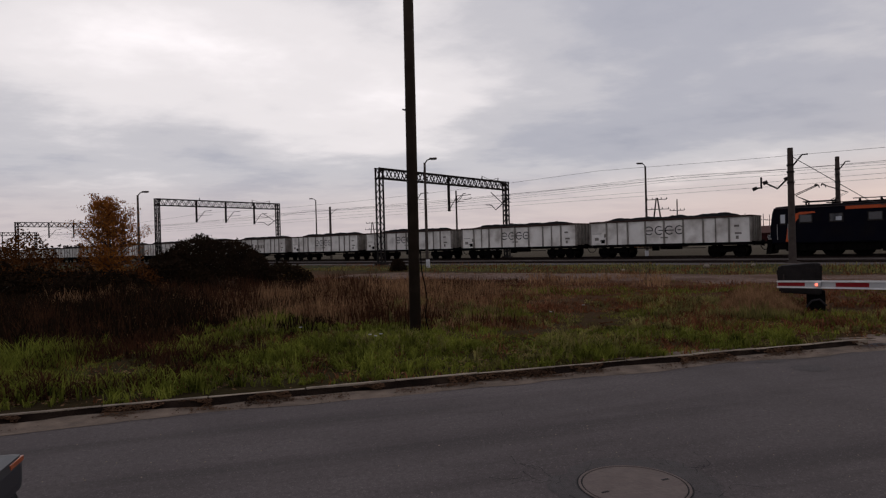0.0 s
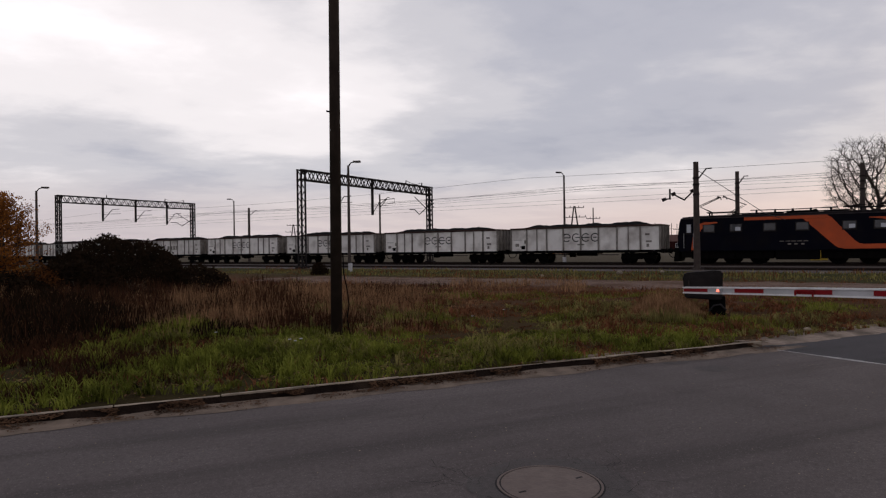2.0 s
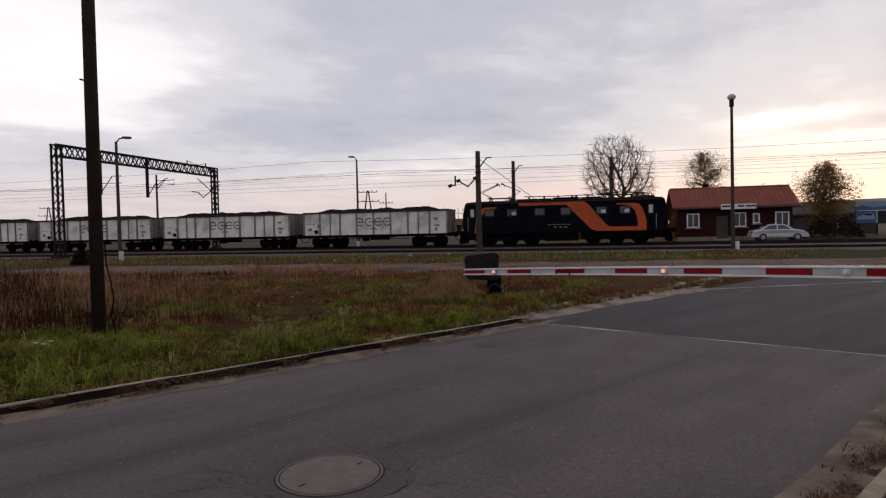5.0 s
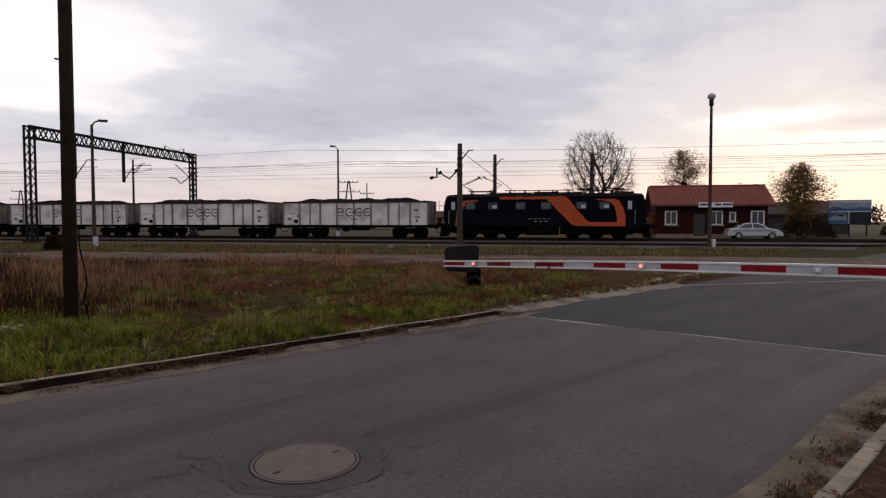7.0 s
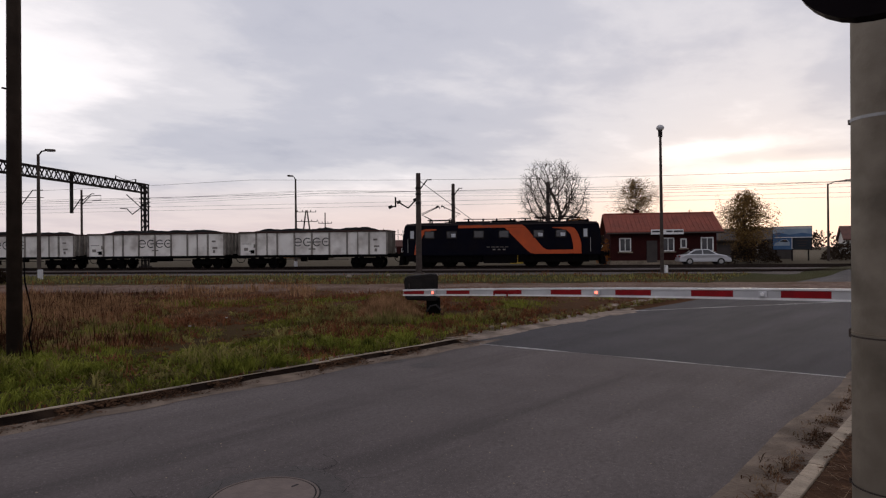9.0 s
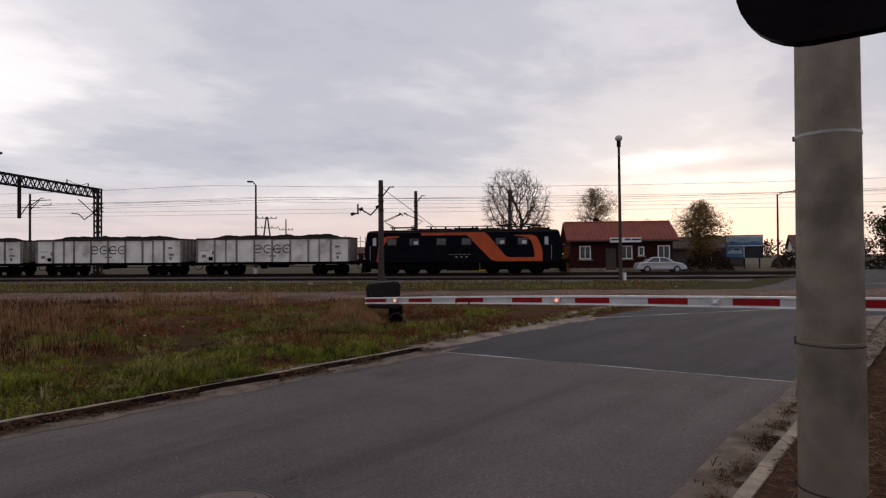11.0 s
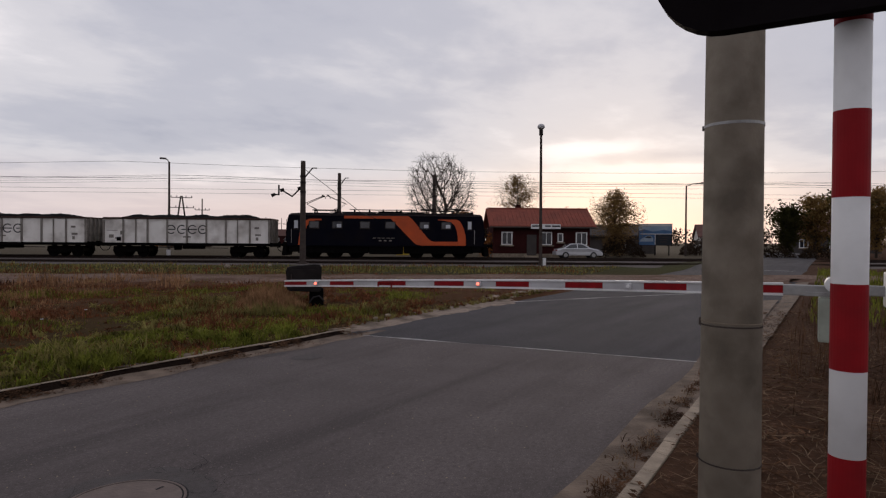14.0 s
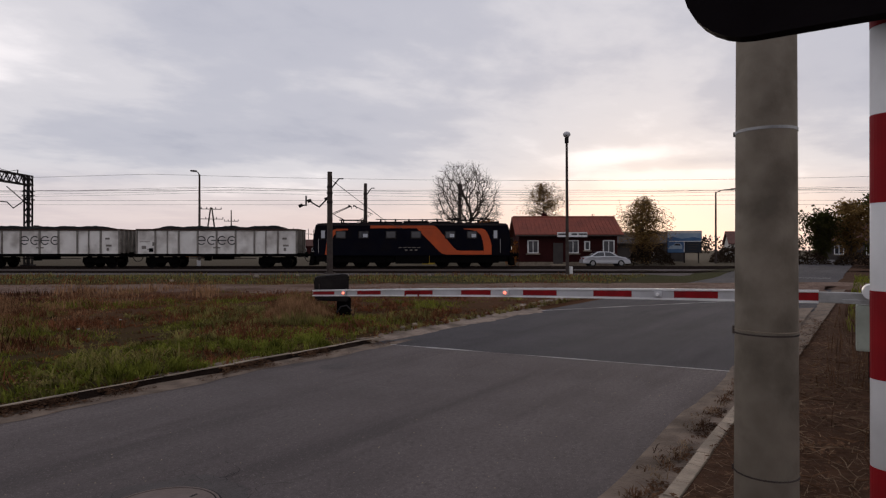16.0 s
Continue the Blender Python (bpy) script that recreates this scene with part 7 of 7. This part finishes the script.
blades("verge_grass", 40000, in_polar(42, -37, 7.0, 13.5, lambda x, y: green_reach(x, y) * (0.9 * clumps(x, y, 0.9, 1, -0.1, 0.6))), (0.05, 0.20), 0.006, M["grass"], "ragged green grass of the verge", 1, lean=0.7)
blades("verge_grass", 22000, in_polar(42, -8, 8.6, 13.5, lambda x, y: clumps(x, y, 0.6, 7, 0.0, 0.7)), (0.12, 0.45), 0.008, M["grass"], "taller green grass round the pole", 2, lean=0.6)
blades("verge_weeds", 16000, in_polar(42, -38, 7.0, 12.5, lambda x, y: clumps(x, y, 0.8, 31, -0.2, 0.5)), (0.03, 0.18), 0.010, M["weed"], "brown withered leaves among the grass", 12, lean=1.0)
blades("dry_grass", 34000, in_polar(42, -15, 10.5, 22, lambda x, y: fade(x, y) * (0.45 + 0.6 * clumps(x, y, 0.5, 3, -0.4, 0.5)) * clumps(x, y, 0.9, 13, -0.45, 0.1) * max(0.0, min(1.0, (dist(x, y) - 11) / 3))), (0.20, 0.88), 0.006, M["grass_dry"], "tall dry reddish grass", 3, lean=0.3)
# Brown weeds, their colour lowered for the dim left of the field.
blades("dry_weeds", 26000, in_polar(44, -9, 11.5, 26, lambda x, y: from_left(x, y) * clumps(x, y, 0.4, 9, -0.4, 0.4)), (0.25, 0.85), 0.009, M["weed_dark"], "withered brown weeds with shade in their dark colour", 4, lean=0.4)
blades("dry_weeds", 26000, in_polar(0, -42, 11.0, 23, lambda x, y: clumps(x, y, 0.5, 5, -0.3, 0.5)), (0.05, 0.26), 0.009, M["weed"], "low reddish weeds", 5, lean=0.7)
blades("verge_grass", 9000, in_polar(44, -47, 8.0, 16, lambda x, y: 1.0 if 7.0 < x * Q.x + y * Q.y < 7.35 + 0.5 * patchy(x, y, 0.9, 3) else 0.0), (0.03, 0.12), 0.007, M["grass_olive"], "grass creeping over the kerb", 36, lean=1.0)
blades("verge_grass", 30000, in_polar(-4, -47, 9.5, 21, lambda x, y: clumps(x, y, 0.5, 11, -0.15, 0.5)), (0.05, 0.20), 0.009, M["grass"], "patchy low green grass", 6, lean=0.7)
def by_pole(rng):
    a, r = rng.uniform(0, math.tau), 0.12 + abs(rng.gauss(0, 0.22))
    return -0.645 + math.cos(a) * r, 10.9 + math.sin(a) * r, 1.0 - min(0.7, r)


blades("tall_weeds", 60, by_pole, (0.15, 0.5), 0.005, M["weed_dark"], "dark withered stalks round the pole's foot", 37, lean=0.25)
blades("tall_weeds", 260, by_pole, (0.08, 0.26), 0.006, M["grass"], "long grass round the pole's foot", 38, lean=0.6)


def by_cabinet(x, y):
    """A ragged tuft on the side of the cabinet, none before its foot."""
    az, r = math.degrees(math.atan2(-x, y)), math.hypot(x, y)
    if -31.6 < az < -29.9 and r < 15.3:
        return 0.0
    g = max(0.0, 1 - (az + 26.6) ** 2 / 12.0) if az > -30 else 0.35 * max(0.0, 1 - (az + 30) ** 2 / 16)
    return g * (0.45 + 0.55 * clumps(x, y, 2.2, 51, -0.4, 0.4))


blades("tall_weeds", 7000, in_polar(-23, -31.5, 13.6, 16.6, by_cabinet), (0.25, 0.70), 0.006, M["grass_dry"], "clump of grey dry weeds by the cabinet", 7)
blades("tall_weeds", 4200, in_polar(-22, -36, 13.0, 15.2, by_cabinet), (0.15, 0.42), 0.009, M["grass_olive"], "green weeds round the cabinet", 8)
blades("track_grass", 30000, in_polar(22, -66, 30, 50, lambda x, y: (1.0 if 28.5 < x * N.x + y * N.y < 38.0 else 0) * (0.3 + clumps(x, y, 0.3, 2, -0.3, 0.5))), (0.05, 0.24), 0.022, M["grass_olive"], "green grass along the tracks", 9)
blades("track_grass", 14000, in_polar(22, -66, 28, 60, lambda x, y: (1.0 if 27.5 < x * N.x + y * N.y < 39.6 else 0) * clumps(x, y, 0.25, 4, -0.2, 0.5)), (0.12, 0.40), 0.024, M["weed"], "withered weeds along the tracks", 10)
blades("dry_grass", 9000, in_polar(40, -20, 19, 26, lambda x, y: clumps(x, y, 0.3, 6, -0.1, 0.5)), (0.3, 0.75), 0.012, M["grass_dry"], "dry grass towards the gravel track", 11)

# Dark colour of these two layers stands in for shade at the far left.
blades("dark_weeds", 27000, in_polar(45, 5, 11.5, 25, lambda x, y: far_left(x, y) * (0.25 + 0.75 * clumps(x, y, 0.6, 19, -0.4, 0.4))), (0.2, 0.80), 0.013, M["leaf_bush"], "withered weeds of the field edge, coloured dark for shade", 16, lean=0.5)
blades("dark_weeds", 15000, in_polar(45, 9, 7.8, 12.5, lambda x, y: far_left(x, y) * clumps(x, y, 0.7, 23, -0.35, 0.4)), (0.08, 0.42), 0.008, M["weed_dark"], "low weeds among the verge grass, shade put into their colour", 17, lean=0.7)
blades("path_weeds", 24000, in_polar(16, -52, 18, 34, lambda x, y: (1.0 if 18.5 < x * N.x + y * N.y < 29.5 else 0) * clumps(x, y, 0.5, 15, -0.15, 0.4)), (0.04, 0.2), 0.014, M["weed"], "withered weeds on the gravel track", 15, lean=0.8)
blades("path_weeds", 16000, in_polar(16, -52, 18, 34, lambda x, y: (1.0 if 18.5 < x * N.x + y * N.y < 29.5 else 0) * clumps(x, y, 0.45, 17, 0.0, 0.4)), (0.04, 0.18), 0.014, M["grass_olive"], "thin grass on the gravel track", 18, lean=0.8)


def near_side(q0, q1, k0, k1, thresh=-1.0):
    def f(rng):
        k, q = rng.uniform(k0, k1), rng.uniform(q0, q1)
        p = road(k, q)
        return (p.x, p.y, 1.0) if patchy(p.x, p.y, 1.3, 5) > thresh else None
    return f


blades("straw_litter", 12000, near_side(-4.5, 0.92, 1.5, 18), (0.08, 0.30), 0.004, M["straw"], "dead straw and stalks lying on bare earth", 21, "litter", flat=True)
blades("straw_litter", 9000, near_side(-4.5, 0.92, 1.5, 16), (0.05, 0.22), 0.008, M["litter"], "dead brown leaves and stalks", 22, "litter", flat=True)
def leaf_litter(name, rows, count, size, material, label, seed):
    """Small dead leaves lying about, in drifts."""
    rng = random.Random(seed)
    verts, faces = [], []
    for _ in range(count):
        k, q, z = rows(rng)
        p = road(k, q, z)
        if patchy(p.x, p.y, 1.6, seed) + 0.4 * patchy(p.x, p.y, 6.0, seed) < 0.02:
            continue
        a = rng.uniform(0, math.tau)
        u = Vector((math.cos(a), math.sin(a), rng.uniform(-0.25, 0.25))) * size * rng.uniform(0.5, 1.4)
        v = Vector((-math.sin(a), math.cos(a), rng.uniform(-0.5, 0.5))) * size * rng.uniform(0.3, 0.7)
        n = len(verts)
        verts.extend([p + u, p + v, p - u, p - v])
        faces.append((n, n + 1, n + 2, n + 3))
    return tagged(pydata(name, verts, faces, material), label, "leaves", kind="stuff")


leaf_litter("dead_leaves", lambda r: (r.uniform(0.5, 16), 1.03 + abs(r.gauss(0, 0.08)), 0.04), 9000, 0.014, M["litter"], "dead brown leaves in the gutter", 31)
leaf_litter("dead_leaves", lambda r: (lambda k, g: (k, 6.90 - g, 0.02 + 0.055 * max(0, 1 - g / 0.17)))(r.uniform(-14, 8.4), abs(r.gauss(0, 0.10))), 20000, 0.020, M["litter"], "dead brown leaves along the far kerb", 32)
leaf_litter("dead_leaves", lambda r: (r.uniform(1.0, 16), r.uniform(-2.5, 0.95), 0.085), 16000, 0.024, M["litter"], "dead brown leaves on the near verge", 33)
leaf_litter("dead_leaves", lambda r: (r.uniform(-14, 9), r.uniform(7.0, 9.2), 0.08), 9000, 0.022, M["grass_dry"], "fallen leaves in the verge grass", 34)
leaf_litter("dead_leaves", lambda r: (r.uniform(-14, 8.4), 6.82 - abs(r.gauss(0, 0.14)), 0.022), 9000, 0.012, M["litter"], "crumbled leaves on the sandy gutter", 39)
leaf_litter("dead_leaves", lambda r: (r.uniform(9, 27), r.uniform(7.5, 9.0), 0.09), 2600, 0.03, M["litter"], "dead leaves on the sandy shoulder", 35)
blades("dry_weeds", 3500, near_side(-3.0, 0.4, 5, 20, 0.1), (0.1, 0.40), 0.006, M["litter"], "withered brown weeds on the near verge", 24)
blades("verge_grass", 6000, near_side(-4.0, 0.2, 14, 42, -0.2), (0.08, 0.3), 0.014, M["grass"], "grass beside the road near the crossing", 25)


def fallen_twigs(name, count, place, length, radius, material, label, seed, rise=0.05):
    """Dry bent stalks and twigs lying across one another."""
    rng = random.Random(seed)
    bm = B()
    for _ in range(count):
        k, q = place(rng)
        p = road(k, q, 0.07)
        a, step = rng.uniform(0, math.tau), rng.uniform(*length) / 5
        pts, z = [], rng.uniform(0.0, rise)
        for i in range(6):
            pts.append((p.x, p.y, p.z + z))
            a += rng.uniform(-0.45, 0.45)
            z = max(0.0, z + rng.uniform(-0.02, 0.025))
            p = p + Vector((math.cos(a), math.sin(a), 0)) * step
        tube(bm, pts, rng.uniform(*radius), 4)
    return tagged(part(name, bm, material), label, "twigs", kind="stuff")


fallen_twigs("fallen_twigs", 260, lambda r: (r.uniform(2.2, 9), r.uniform(-2.6, 0.45)), (0.1, 0.4), (0.0015, 0.0045), M["straw"], "pale dry stalks and twigs on bare earth", 81)
fallen_twigs("fallen_twigs", 420, lambda r: (r.uniform(2.2, 10), r.uniform(-2.6, 0.55)), (0.1, 0.4), (0.002, 0.006), M["litter"], "dark dry stalks and twigs on bare earth", 82)
tufts("grass_tufts", 130, lambda r: (lambda p: (p.x, p.y, r.uniform(0.4, 1.0)))(road(r.uniform(1.5, 10), 1.10 + abs(r.gauss(0, 0.05)))), 12, (0.015, 0.05), 0.09, 0.004, M["litter"], "withered tufts in the gutter along the near kerb", 83)
tufts("grass_tufts", 70, lambda r: (lambda p: (p.x, p.y, r.uniform(0.5, 1.0)))(road(r.uniform(1.5, 10), 1.10 + abs(r.gauss(0, 0.06)))), 12, (0.015, 0.05), 0.08, 0.003, M["straw"], "dry pale tufts in the gutter along the near kerb", 84)
tufts("grass_tufts", 260, lambda r: (lambda p: (p.x, p.y, r.uniform(0.4, 1.0)))(road(r.uniform(8.6, 22), 7.25 + abs(r.gauss(0, 0.35)))), 10, (0.04, 0.12), 0.12, 0.007, M["grass_olive"], "sparse tufts on the sandy shoulder", 86)
tufts("grass_tufts", 260, lambda r: (lambda p: (p.x, p.y, r.uniform(0.4, 1.0)))(road(r.uniform(8.6, 24), 7.3 + abs(r.gauss(0, 0.45)))), 10, (0.03, 0.10), 0.14, 0.008, M["weed"], "withered tufts on the sandy shoulder", 87)
blades("dry_stalks", 500, near_side(-1.6, 0.3, 5.5, 10, 0.0), (0.2, 0.55), 0.004, M["litter"], "upright withered stalks near the signal post", 85, lean=0.3)


# ---------------------------------------------------------------- stones and small litter
def stones():
    rng = random.Random(77)
    for az, r, s in ((-22.9, 36, 0.17), (-26.5, 38, 0.12), (-16.0, 33, 0.11), (-31.0, 36.5, 0.12), (-38.5, 37, 0.10), (-37.2, 12.6, 0.06), (-36.0, 12.2, 0.05)):
        bm = B()
        bmesh.ops.create_icosphere(bm, subdivisions=2, radius=s)
        for v in bm.verts:
            v.co *= 1 + 0.35 * noise.noise(v.co * 9 + Vector((az, r, 0)))
            v.co.z *= 0.7
        o = part("stone", bm, M["kerb"])
        p = polar(az, r, 0.05 + s * 0.45)
        o.matrix_world = pose(p.x, p.y, p.z, 0, 0, rng.uniform(0, 360))
        tagged(o, "pale stone lying in the grass", "stone", "stones in the grass")


stones()


def flowers():
    """A few white flower heads in the verge."""
    rng = random.Random(5)
    for az, r in ((7.4, 9.0), (6.9, 9.1), (7.9, 9.05), (14.0, 10.2), (-9.0, 11.5), (-12.0, 12.5)):
        p = polar(az, r)
        o = thing("white_flower", (p.x, p.y, 0.04), 0, "small white flower head in the verge grass", "flower", "flowers in the verge")
        h = rng.uniform(0.22, 0.32)
        part("stem", tube(B(), [(0, 0, 0), (0.02, 0, h * 0.6), (0.03, 0.01, h)], 0.004, 5), M["grass"], o)
        bm = B()
        for i in range(9):
            a = i / 9 * math.tau
            bmesh.ops.create_icosphere(bm, subdivisions=1, radius=0.007, matrix=Matrix.Translation((0.03 + 0.018 * math.cos(a), 0.01 + 0.018 * math.sin(a), h)))
        part("head", bm, M["arm_white"], o)


flowers()
